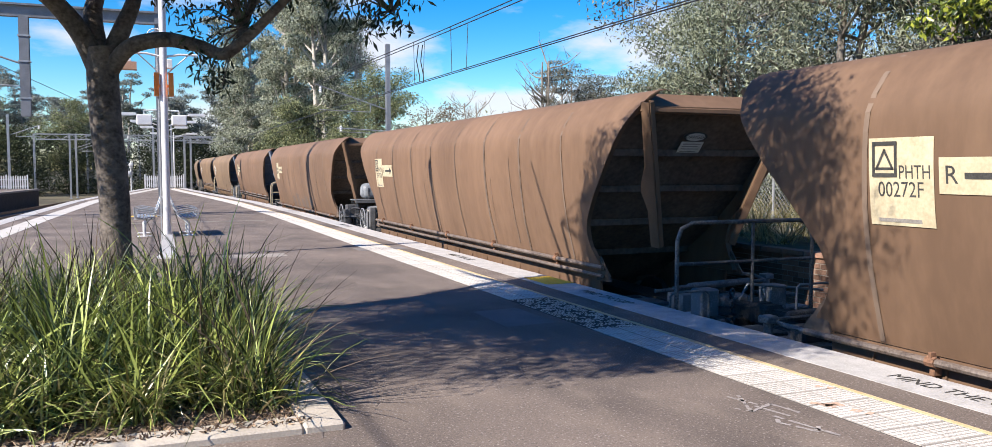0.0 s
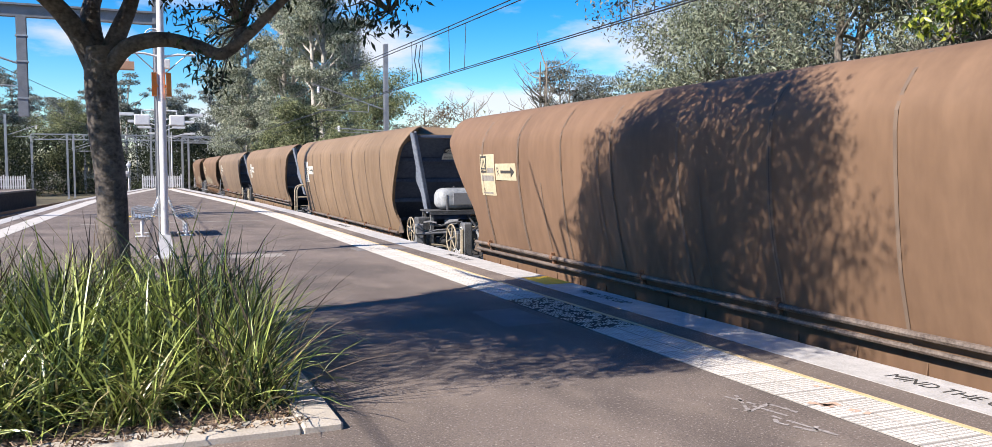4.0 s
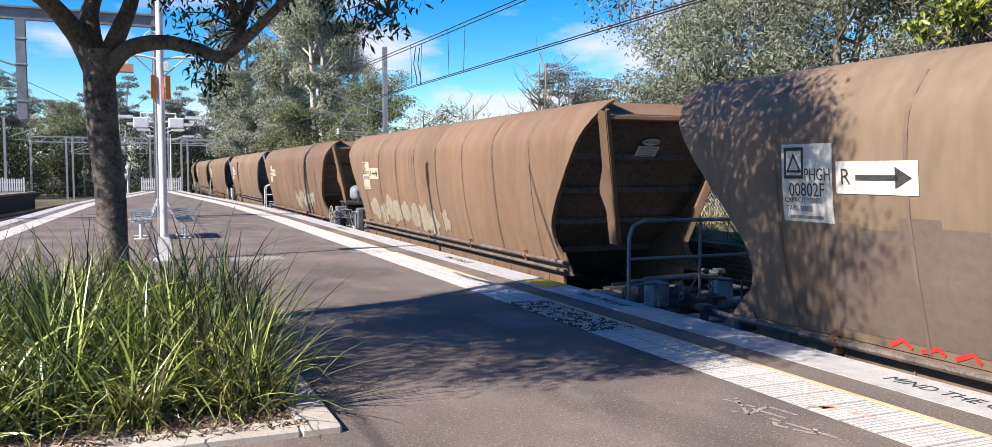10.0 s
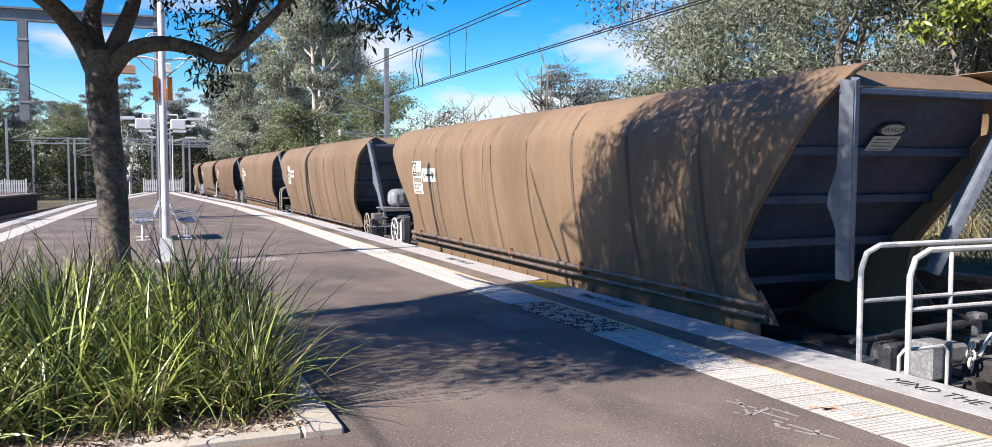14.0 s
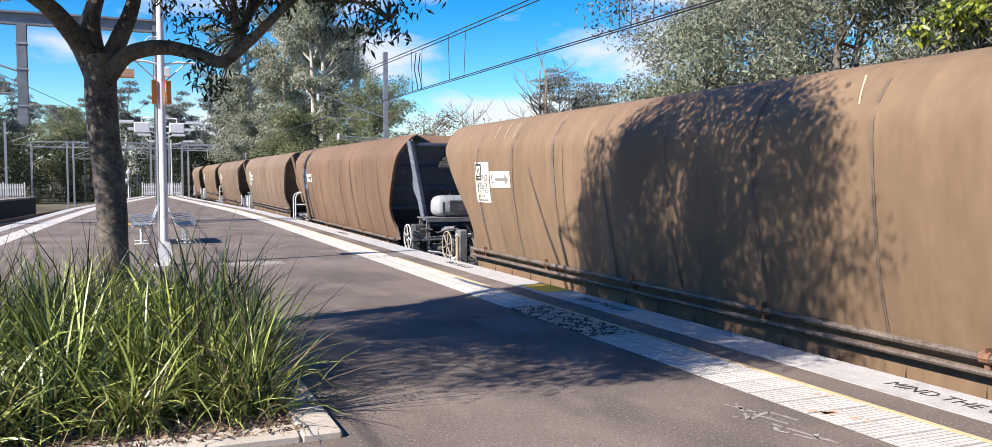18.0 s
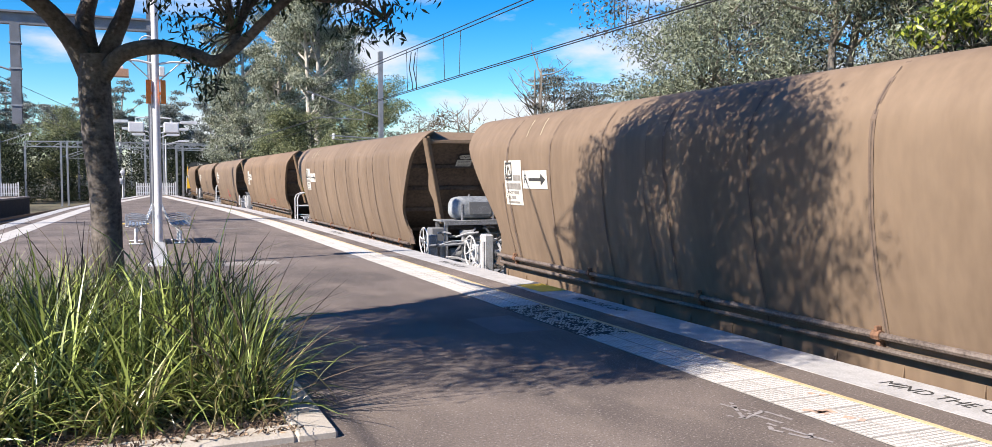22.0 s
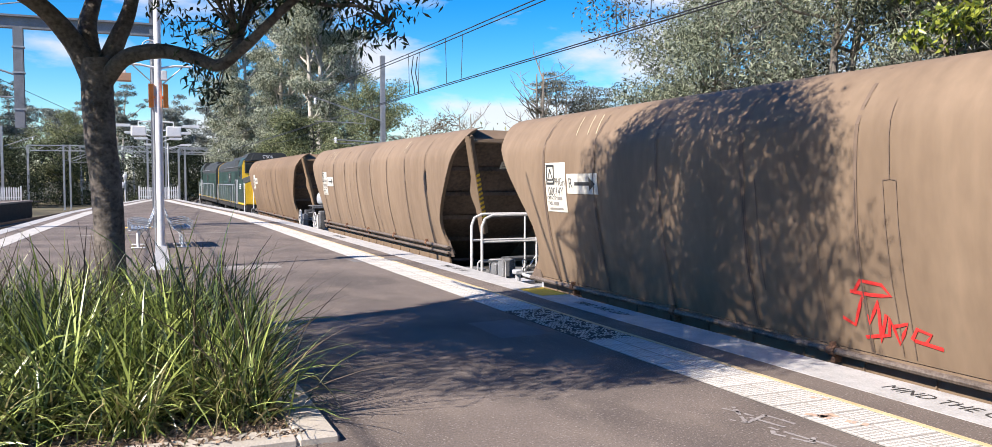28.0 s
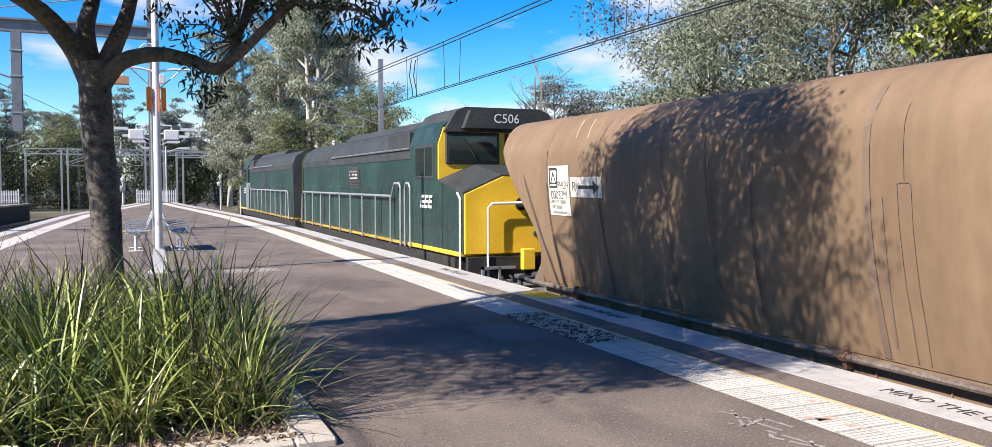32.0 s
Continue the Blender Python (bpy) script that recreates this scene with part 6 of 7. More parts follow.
for dx in (-0.05, 0.07):
    wire(sag(TRACK_X + dx, 4.02, 0.04), 0.011)
    wire(sag(TRACK_X + dx * 1.6, 5.32, 0.28), 0.013, "catenary_wire", "stranded catenary wire above the track")
wire([(-5.7, -20, 4.1), (-4.6, 32, 4.1), (-2.0, 60, 4.1), (4.0, 100, 4.1)], 0.012)
wire([(-5.7, -20, 5.2), (-4.6, 32, 5.2), (-2.0, 60, 5.2), (4.0, 100, 5.2)], 0.012, "catenary_wire", "stranded catenary wire above the track")
wire([(10.0, 36, 4.6), (9.9, 60, 4.3), (10.4, 92, 4.6)], 0.012, "feeder_wire", "feeder wire between masts")
for dy, dx in ((23.4, 0.0), (23.0, 0.05), (20.3, 0.0), (19.6, 0.05), (12.15, 0.0), (12.0, 0.05), (11.35, 0.03), (3.0, 0), (29.5, 0.0), (34, 0.0)):
    u = (dy + 24) / 60
    q = -0.05 if dx == 0 else 0.07
    wire([(TRACK_X + q, dy, 4.02 - 0.16 * u * (1 - u)), (TRACK_X + q * 1.6, dy, 5.32 - 1.12 * u * (1 - u))], 0.008, "dropper_wire", "thin dropper between catenary and contact wire")
for dx in (0.0, 0.12):
    wire([(TRACK_X + dx, 23.2, 5.05), (TRACK_X + dx - 0.04, 23.25, 4.6), (TRACK_X + dx + 0.06, 23.3, 4.2), (TRACK_X + dx, 23.1, 4.02)], 0.014, "jumper_wire", "looped jumper between the wires")


# benches back to back
def bench(face):
    b = new("platform_bench")
    for i in range(6):
        x = face * (0.12 + i * 0.075)
        z = 0.44 + 0.012 * abs(i - 2.5) - 0.01 * (i == 0)
        part("seat_slat", Shape().box((x - 0.028, -0.85, z), (x + 0.028, 0.85, z + 0.022), 0.006), M["bench_blue"], b)
    for i in range(6):
        x, z = face * (0.06 - i * 0.03), 0.52 + i * 0.072
        part("back_slat", Shape().box((x - 0.012, -0.85, z), (x + 0.012, 0.85, z + 0.05), 0.006), M["bench_blue"], b)
    for y in (-0.55, 0.55):
        leg = part("pedestal", Shape().tube([(face * 0.3, y, 0.0), (face * 0.3, y, 0.28), (face * 0.2, y, 0.42)], 0.035, 8), M["white_steel"], b, "white cast pedestal", smooth=True)
        part("foot", Shape().box((face * 0.3 - 0.16, y - 0.06, 0.0), (face * 0.3 + 0.16, y + 0.06, 0.03), 0.01), M["white_steel"], leg)
        part("bearer", Shape().tube([(face * 0.52, y, 0.42), (face * 0.12, y, 0.42), (face * 0.06, y, 0.5), (face * -0.11, y, 0.95)], 0.02, 8), M["white_steel"], leg, smooth=True)
    for y in (-0.87, 0.0, 0.87):
        for r in range(3):
            part("arm_loop", Shape().tube([(face * 0.5, y, 0.45), (face * (0.52 - 0.04 * r), y, 0.58 + 0.03 * (2 - r)), (face * 0.36, y, 0.68 - 0.05 * r), (face * 0.12, y, 0.64 - 0.05 * r), (face * 0.02, y, 0.6 - 0.04 * r)], 0.013, 6), M["galv"], b, smooth=True)
    return tagged(b, "slatted blue-grey platform bench on white pedestals", "bench", "platform benches")


bench(-1).location = (0.40, 22.3, 0)
bench(1).location = (0.78, 22.3, 0)


def picket_fence(x0, x1, y, y2=None, h=1.05, gap=0.16):
    f = new("picket_fence")
    n = max(2, int(math.hypot(x1 - x0, (y2 or y) - y) / gap))
    f.location = (x0, y, 0)
    dx, dy = x1 - x0, (y2 or y) - y
    for z in (0.25, 0.75):
        part("fence_rail", Shape().tube([(0, 0, z), (dx, dy, z)], 0.03, 5), M["white_steel"], f)
    mesh = Shape().add([(-0.045, 0, 0.05), (0.045, 0, 0.05), (0.045, 0, h - 0.06), (0, 0, h), (-0.045, 0, h - 0.06), (-0.045, 0.025, 0.05), (0.045, 0.025, 0.05), (0.045, 0.025, h - 0.06), (0, 0.025, h), (-0.045, 0.025, h - 0.06)],
                       [(0, 1, 2, 3, 4), (9, 8, 7, 6, 5), (0, 5, 6, 1), (1, 6, 7, 2), (2, 7, 8, 3), (3, 8, 9, 4), (4, 9, 5, 0)]).mesh("picket", M["white_steel"])
    for i in range(n + 1):
        o = new("picket", mesh)
        o.location = (dx * i / n, dy * i / n - 0.05, 0)
        o.parent = f
    for u in (0.0, 0.5, 1.0):
        part("fence_post", Shape().box((dx * u - 0.05, dy * u - 0.02, 0), (dx * u + 0.05, dy * u + 0.08, h + 0.08), 0.01), M["white_steel"], f)
    return tagged(f, "white picket fence at the platform's end", "fence", "picket fences")


picket_fence(0.5, 3.5, 76.8)
picket_fence(-10.9, -8.0, 76.0)
picket_fence(-14.5, -11.2, 76.0)


def station_lamp(x, y, z, arm, z0=0.0):
    p = new("station_lamp")
    p.location = (x, y, 0)
    part("pole", Shape().tube([(0, 0, z0), (0, 0, z + 0.2)], 0.075, 10, 0.05), M["white_steel"], p, smooth=True)
    for s in (-1, 1):
        part("arm", Shape().tube([(0, 0, z - 0.35), (s * arm * 0.6, 0, z), (s * arm, 0, z + 0.02)], 0.035, 6), M["white_steel"], p, smooth=True)
        part("lantern", Shape().prism([(s * arm - 0.5, -0.16), (s * arm + 0.5, -0.16), (s * arm + 0.42, 0.16), (s * arm - 0.42, 0.16)], z - 0.02, z + 0.14), M["white_steel"], p)
        part("lens", Shape().box((s * arm - 0.36, -0.12, z - 0.06), (s * arm + 0.36, 0.12, z - 0.021), 0.01), M["aqua"], p)
    return tagged(p, "white twin-arm platform lamp", "lamp post", "platform lamps")


for x, y, z, arm in ((1.46, 57.5, 4.90, 2.0), (1.75, 66, 4.9, 1.7), (2.0, 75, 4.9, 1.3)):
    station_lamp(x, y, z, arm)
station_lamp(3.2, 88, 4.9, 1.6, -1.5)
for dx in (-0.96, 0.96):
    s = new("passenger_display")
    s.location = (1.35 + dx, 54.5, 0)
    part("screen_case", Shape().box((-0.42, -0.25, 4.15), (0.42, 0.25, 4.75), 0.05), M["white_steel"], s)
    part("hanger", Shape().tube([(0, 0, 4.75), (0, 0, 5.0), (-dx, 0, 5.05)], 0.04, 8), M["white_steel"], s)
    tagged(s, "white hanging display case on an arm", "display", "hanging displays")
p = new("display_mast")
p.location = (1.35, 54.5, 0)
part("mast_pole", Shape().tube([(0, 0, 0), (0, 0, 5.2)], 0.06, 8), M["galv"], p)
tagged(p, "grey pole carrying two hanging displays", "pole")


def signal(x, y, z0, z1):
    g = new("railway_signal")
    g.location = (x, y, 0)
    part("signal_post", Shape().tube([(0, 0, z0), (0, 0, z1)], 0.06, 10), M["white_steel"], g, smooth=True)
    for i, (dx, z) in enumerate(((0.0, z1 - 0.35), (-0.18, z1 - 1.1))):
        head = part("signal_head", Shape().lathe([(0.02, -0.03), (0.2, -0.03), (0.2, 0.08), (0.1, 0.12)], 16, Matrix.Translation((dx, -0.1, z)) @ pose(0, 0, 0, 90, 0, 0)).box((dx - 0.12, -0.1, z - 0.3), (dx + 0.12, 0.12, z - 0.1), 0.03), M["white_steel"], g, "white signal head")
        part("signal_lens", Shape().lathe([(0.02, 0), (0.07, 0.0), (0.07, 0.03)], 12, Matrix.Translation((dx, -0.14, z)) @ pose(0, 0, 0, 90, 0, 0)), M["black_ink"], head)
    part("ladder", Shape().tube([(0.14, 0.1, z0), (0.14, 0.1, z1)], 0.015, 5), M["white_steel"], g)
    tagged(g, "white colour-light signal post beside the track", "signal", "signals")


signal(9.5, 103.0, -1.4, 2.7)
signal(-0.6, 84.0, -1.4, 2.3)

# chain-link fence on the bank
FENCE_X, FENCE_Z = 11.6, 0.35
fence = new("chain_link_fence")
fence.location = (FENCE_X, 0, 0)
for i in range(10):
    part("fence_post", Shape().tube([(0, 2 + i * 2.9, FENCE_Z), (0, 2 + i * 2.9, FENCE_Z + 1.85)], 0.024, 8), M["galv"], fence, smooth=True)
part("top_rail", Shape().tube([(0, -2, FENCE_Z + 1.83), (0, 29, FENCE_Z + 1.83)], 0.02, 6), M["galv"], fence)
v, f = [], []
for i in range(-16, 260):
    for sg in (-1, 1):
        ya = 1.0 + i * 0.105
        yb = ya + sg * 1.75
        for (p, q) in (((ya, FENCE_Z + 0.05), (yb, FENCE_Z + 1.8)),):
            o = len(v)
            r = 0.0019
            v += [(-r, p[0] - r, p[1]), (r, p[0] + r, p[1]), (r, q[0] + r, q[1]), (-r, q[0] - r, q[1]), (r, p[0] - r, p[1]), (-r, p[0] + r, p[1]), (-r, q[0] + r, q[1]), (r, q[0] - r, q[1])]
            f += [(o, o + 1, o + 2, o + 3), (o + 4, o + 5, o + 6, o + 7)]
tagged(part("chain_mesh", cards(v, f, "chain_mesh", M["galv"]), None, fence), kind="stuff")
tagged(fence, "galvanised chain-link fence on the bank", "fence")

# low gear case beside the track beyond the train
lk = new("trackside_cabinet")
lk.location = (9.0, 7.6, -1.34)
part("case", Shape().box((-0.25, -0.4, 0), (0.25, 0.4, 0.7), 0.03), M["gear"], lk)
part("lid", Shape().box((-0.28, -0.43, 0.7), (0.28, 0.43, 0.75), 0.015), M["galv"], lk)
tagged(lk, "low grey steel cabinet on the ballast", "cabinet")

# planter kerb
KX, KY = 1.14, 5.15
kerb = setting("planter_kerb", Shape().box((KX - 0.25, KY, -0.05), (KX, 11.4, 0.05), 0.015), M["concrete"], "pale concrete planter kerb", "kerb")
setting("planter_kerb", Shape().box((-3.4, KY, -0.05), (KX - 0.253, KY + 0.25, 0.05), 0.015), M["concrete"], "pale concrete planter kerb", "kerb")
setting("planter_kerb", Shape().box((-3.4, 11.19, -0.05), (KX - 0.253, 11.4, 0.05), 0.015), M["concrete"], "pale concrete planter kerb", "kerb")
setting("planter_kerb", Shape().box((-3.4, KY + 0.253, -0.05), (-3.19, 11.187, 0.05), 0.015), M["concrete"], "pale concrete planter kerb", "kerb")
soil = setting("planter_soil", Shape().box((-3.187, KY + 0.253, -0.04), (KX - 0.253, 11.187, 0.03)), M["bark_mulch"], "dark soil under bark mulch", "soil")


# ---- plants ----
rng = np.random.default_rng(7)


def unit(v):
    return v / np.maximum(np.linalg.norm(v, axis=1, keepdims=True), 1e-9)


def leaves(centres, spread, n, length, width, droop=0.6, fold=0.25, mass=None, seed=None):
    """Lance-shaped leaves scattered round centres; droop pulls their tips down. Two folded halves each."""
    r = np.random.default_rng(seed) if seed is not None else rng
    c = np.asarray(centres, float)
    sp = np.broadcast_to(np.asarray(spread, float), (len(c), 3)) if np.ndim(spread) else np.full((len(c), 3), float(spread))
    w = None if mass is None else np.asarray(mass, float) / np.sum(mass)
    pick = r.choice(len(c), n, p=w)
    g = r.normal(size=(n, 3))
    g = unit(g) * (r.random((n, 1)) ** 0.45)
    base = c[pick] + g * sp[pick]
    d = unit(unit(r.normal(size=(n, 3))) + np.array([0, 0, -droop]))
    side = unit(np.cross(d, unit(r.normal(size=(n, 3)))))
    nrm = np.cross(d, side)
    ln = length * (0.65 + 0.7 * r.random((n, 1)))
    wd = width * (0.7 + 0.6 * r.random((n, 1)))
    mid = base + d * ln * 0.45
    v = np.empty((n, 4, 3))
    v[:, 0] = base
    v[:, 1] = mid + side * wd * 0.5 + nrm * wd * fold
    v[:, 2] = base + d * ln
    v[:, 3] = mid - side * wd * 0.5 + nrm * wd * fold
    i = np.arange(n)[:, None] * 4
    f = np.concatenate([i + np.array([0, 1, 2]), i + np.array([0, 2, 3])])
    return v.reshape(-1, 3), f


def branch(s, pts, r0, r1, n=8, jitter=0.0):
    """A limb along a line of points, smoothed, tapering from r0 to r1."""
    pts = [Vector(p) for p in pts]
    fine = []
    for i in range(len(pts) - 1):
        p0, p1, p2, p3 = pts[max(i - 1, 0)], pts[i], pts[i + 1], pts[min(i + 2, len(pts) - 1)]
        for k in range(4):
            t = k / 4
            q = 0.5 * ((2 * p1) + (p2 - p0) * t + (2 * p0 - 5 * p1 + 4 * p2 - p3) * t * t + (3 * p1 - p0 - 3 * p2 + p3) * t ** 3)
            if jitter:
                q += Vector(noise.noise_vector(q * 3.0)) * jitter
            fine.append(q)
    fine.append(pts[-1])
    s.tube(fine, r0, n, r1)
    return fine


# the tree in the planter
def planter_tree():
    t = new("planter_tree")
    t.location = (-0.18, 9.17, 0.0)
    off = Vector(t.location)
    loc = lambda pts: [Vector(p) - off for p in pts]
    s = Shape()
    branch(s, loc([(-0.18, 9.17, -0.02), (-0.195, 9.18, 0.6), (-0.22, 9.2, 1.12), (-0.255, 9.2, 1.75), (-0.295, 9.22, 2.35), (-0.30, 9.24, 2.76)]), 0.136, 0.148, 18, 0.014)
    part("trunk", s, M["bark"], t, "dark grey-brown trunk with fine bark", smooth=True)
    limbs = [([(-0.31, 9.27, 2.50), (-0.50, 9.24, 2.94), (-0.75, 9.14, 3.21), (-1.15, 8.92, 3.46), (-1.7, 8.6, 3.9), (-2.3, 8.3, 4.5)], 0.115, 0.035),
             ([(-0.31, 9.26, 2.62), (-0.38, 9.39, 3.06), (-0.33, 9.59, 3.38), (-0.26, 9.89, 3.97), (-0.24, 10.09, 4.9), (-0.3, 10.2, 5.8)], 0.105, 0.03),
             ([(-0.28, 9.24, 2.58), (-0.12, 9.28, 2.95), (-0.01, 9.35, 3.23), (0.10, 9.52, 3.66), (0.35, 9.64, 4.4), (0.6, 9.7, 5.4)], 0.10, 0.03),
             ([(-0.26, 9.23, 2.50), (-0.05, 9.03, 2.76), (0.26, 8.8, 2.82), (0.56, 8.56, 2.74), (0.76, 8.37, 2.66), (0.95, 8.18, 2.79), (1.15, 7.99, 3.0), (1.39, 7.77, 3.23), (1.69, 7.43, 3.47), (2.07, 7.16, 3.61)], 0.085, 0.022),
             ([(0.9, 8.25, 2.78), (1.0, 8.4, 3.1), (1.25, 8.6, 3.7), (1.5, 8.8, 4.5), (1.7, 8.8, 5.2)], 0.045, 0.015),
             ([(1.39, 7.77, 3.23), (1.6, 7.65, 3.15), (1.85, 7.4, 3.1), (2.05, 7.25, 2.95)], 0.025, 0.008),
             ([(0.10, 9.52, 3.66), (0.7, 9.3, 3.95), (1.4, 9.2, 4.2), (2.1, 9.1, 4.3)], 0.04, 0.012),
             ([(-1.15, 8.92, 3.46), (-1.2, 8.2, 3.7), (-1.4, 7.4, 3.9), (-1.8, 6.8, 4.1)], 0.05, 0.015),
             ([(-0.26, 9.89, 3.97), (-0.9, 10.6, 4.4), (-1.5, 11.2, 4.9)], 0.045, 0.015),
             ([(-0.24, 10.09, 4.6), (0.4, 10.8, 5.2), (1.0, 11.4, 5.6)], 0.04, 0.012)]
    tips = []
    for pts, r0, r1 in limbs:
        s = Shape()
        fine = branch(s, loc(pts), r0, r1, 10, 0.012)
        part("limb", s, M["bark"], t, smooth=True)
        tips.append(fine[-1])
    # twigs and clumps of the crown
    r = random.Random(5)
    clumps, sizes = [], []
    low = [(0.66, 8.41, 2.50, .24), (0.60, 8.55, 2.75, .25), (0.72, 8.3, 2.32, .16), (0.52, 8.8, 2.98, .28), (0.93, 8.29, 3.02, .28), (0.85, 8.5, 3.25, .32), (1.19, 8.08, 3.22, .26), (1.1, 8.3, 3.4, .3),
           (1.71, 7.53, 3.0, .24), (1.99, 7.3, 2.9, .22), (1.85, 7.4, 2.78, .14), (2.12, 7.2, 2.82, .13), (1.55, 7.6, 3.2, .22), (1.95, 7.35, 3.15, .24), (2.2, 7.22, 3.05, .16), (2.47, 6.99, 3.24, .2), (2.25, 7.1, 3.3, .25), (2.75, 6.8, 3.3, .14),
           (0.47, 9.03, 3.15, 0.22), (0.90, 8.53, 3.15, 0.20), (1.26, 8.16, 3.32, 0.25), (0.32, 9.32, 3.33, 0.20), (1.81, 7.49, 3.11, 0.22), (2.05, 7.28, 3.07, 0.20), (1.63, 7.67, 3.21, 0.24), (1.90, 7.39, 2.90, 0.18), (0.61, 8.54, 2.63, 0.15), (0.74, 8.37, 2.47, 0.11),
           (-1.2, 9.0, 3.25, .12), (-1.45, 8.8, 3.35, .18), (-1.9, 8.5, 3.5, .25), (1.35, 7.95, 3.5, .3), (1.75, 7.6, 3.6, .35)]
    for x, y, z, q in low:
        clumps.append(Vector((x, y, z)) - off)
        sizes.append(q)
    for i in range(540):
        a, e = r.uniform(0, 2 * math.pi), r.uniform(0, 1) ** 0.5
        x, y = 0.1 + 2.9 * e * math.cos(a), 7.05 + 2.70 * e * math.sin(a)
        high = math.sqrt(1 - e * e)
        z = max(3.75, 4.55 - 1.2 * high) + (4.55 + 2.5 * high - max(3.75, 4.55 - 1.2 * high)) * r.random()
        if noise.noise(Vector((x * 0.9, y * 0.9, z * 0.9 + 3))) < -0.48 or (y < 5.5 and r.random() < 0.2):
            continue
        clumps.append(Vector((x, y, z)) - off)
        sizes.append(r.uniform(0.28, 0.52))
    for i in range(170):
        a, e = r.uniform(0, 2 * math.pi), r.uniform(0, 1) ** 0.5
        x, y = -1.6 + 2.15 * e * math.cos(a), 6.85 + 2.3 * e * math.sin(a)
        z = 3.62 + 0.9 * r.random() + 0.1 * (x > 0)
        clumps.append(Vector((x, y, z)) - off)
        sizes.append(r.uniform(0.28, 0.5))
    s = Shape()
    for c, q in zip(clumps, sizes):
        root = min(tips + [Vector((0.35, 0.2, 4.4)) , Vector((-0.2, 0.7, 4.2)), Vector((1.1, -0.9, 2.9))], key=lambda p: (p - c).length)
        mid = (root + c) / 2 + Vector((0, 0, 0.08))
        s.tube([root, mid, c], 0.012, 5, 0.004)
    tagged(part("twig_mass", s, M["bark"], t), kind="stuff")
    v, f = leaves(clumps, [[q, q, q * 0.8] for q in sizes], 130000, 0.088, 0.025, 0.9, 0.2, [q ** 2.2 for q in sizes], 11)
    tagged(part("crown", cards(v, f, "crown", M["leaf_dark"]), None, t), kind="stuff")
    tagged(t, "small leafy street tree with dark narrow leaves in a planter", "tree")


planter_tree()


# strap-leaved grasses in the planter, one tussock after another
def tussock(x, y, n, h, lean, seed, wide=1.0, flop=1.0):
    r = np.random.default_rng(seed)
    k = 7
    a = r.uniform(0, 2 * np.pi, n)
    root = np.stack([r.normal(0, 0.10, n), r.normal(0, 0.10, n), np.full(n, 0.02)], 1)
    ln = h * r.uniform(0.45, 1.15, n)
    bend = r.gamma(1.7, 0.42, n) * lean
    wd = r.uniform(0.007, 0.018, n) * wide
    t = np.linspace(0, 1, k)[None, :, None]
    out = np.stack([np.cos(a), np.sin(a), np.zeros(n)], 1)[:, None, :]
    twist = np.stack([-np.sin(a), np.cos(a), np.zeros(n)], 1)[:, None, :] * r.normal(0, 0.28, n)[:, None, None] * t
    lean0 = (r.random(n) ** 0.75 * 1.05 * flop)[:, None, None]
    ang = np.minimum(lean0 + (lean0 * 0.35 + bend[:, None, None]) * t ** 1.5, 2.6)
    dirs = (out + twist) * np.sin(ang) + np.array([0, 0, 1.0]) * np.cos(ang)
    p = root[:, None, :] + np.cumsum(np.concatenate([np.zeros((n, 1, 3)), dirs[:, :-1] * (ln[:, None, None] / (k - 1))], 1), 1)
    p[:, :, 2] = np.maximum(p[:, :, 2], 0.035)
    turn = a + r.normal(0, 0.7, n)
    side = np.stack([-np.sin(turn), np.cos(turn), r.normal(0, 0.25, n)], 1)[:, None, :]
    w = wd[:, None, None] * np.clip(1.2 - t ** 2.4, 0.15, 1) * 0.5
    v = np.stack([p - side * w, p + side * w], 2).reshape(n, k * 2, 3)
    base = (np.arange(n) * k * 2)[:, None, None]
    q = np.array([[2 * i, 2 * i + 1, 2 * i + 3, 2 * i + 2] for i in range(k - 1)])[None]
    return v.reshape(-1, 3), (base + q).reshape(-1, 4)


r = random.Random(3)
spots = []
for i in range(520):
    x, y = r.uniform(-2.9, 0.74), r.uniform(5.66, 8.9)
    if all((x - a) ** 2 + (y - b) ** 2 > 0.32 ** 2 for a, b in spots):
        spots.append((x, y))
for i, (x, y) in enumerate(spots):
    g = new("strap_grass")
    g.location = (x, y, 0.0)
    edge_in = min(1.0, 0.70 + 0.20 * (y - 5.6))
    v, f = tussock(x, y, 170 if y > 6.25 else 150, 0.98 * edge_in * r.uniform(0.82, 1.18), 1.0 if x < 0.2 else 0.85, 50 + i)
    v2, f2 = tussock(x, y, 26, 1.12 * edge_in * r.uniform(0.9, 1.15), 1.9, 700 + i, 1.25, 1.25)
    v, f = np.concatenate([v, v2]), np.concatenate([f, f2 + len(v)])
    tagged(part("leaves", cards(v, f, "strap_leaves", M["leaf_grass"]), None, g), kind="stuff")
    v, f = tussock(x, y, 40 if y > 6.25 else 70, 0.6 * r.uniform(0.8, 1.2), 2.4, 400 + i, 0.9)
    tagged(part("dead_leaves", cards(v, f, "dead_leaves", M["leaf_straw"]), None, g, "dry straw-coloured leaves at the foot"), kind="stuff")
    if y > 6.9 or x > 0.45:
        v, f = tussock(x, y, 24, 1.18 * r.uniform(0.88, 1.12), 0.45, 900 + i, 1.0, 1.1)
        tagged(part("flower_stems", cards(v, f, "flower_stems", M["leaf_brown"]), None, g, "dry brown flower stems"), kind="stuff")
    tagged(g, "green strap-leaved grass tussock in the planter", "grass", "planter grasses")

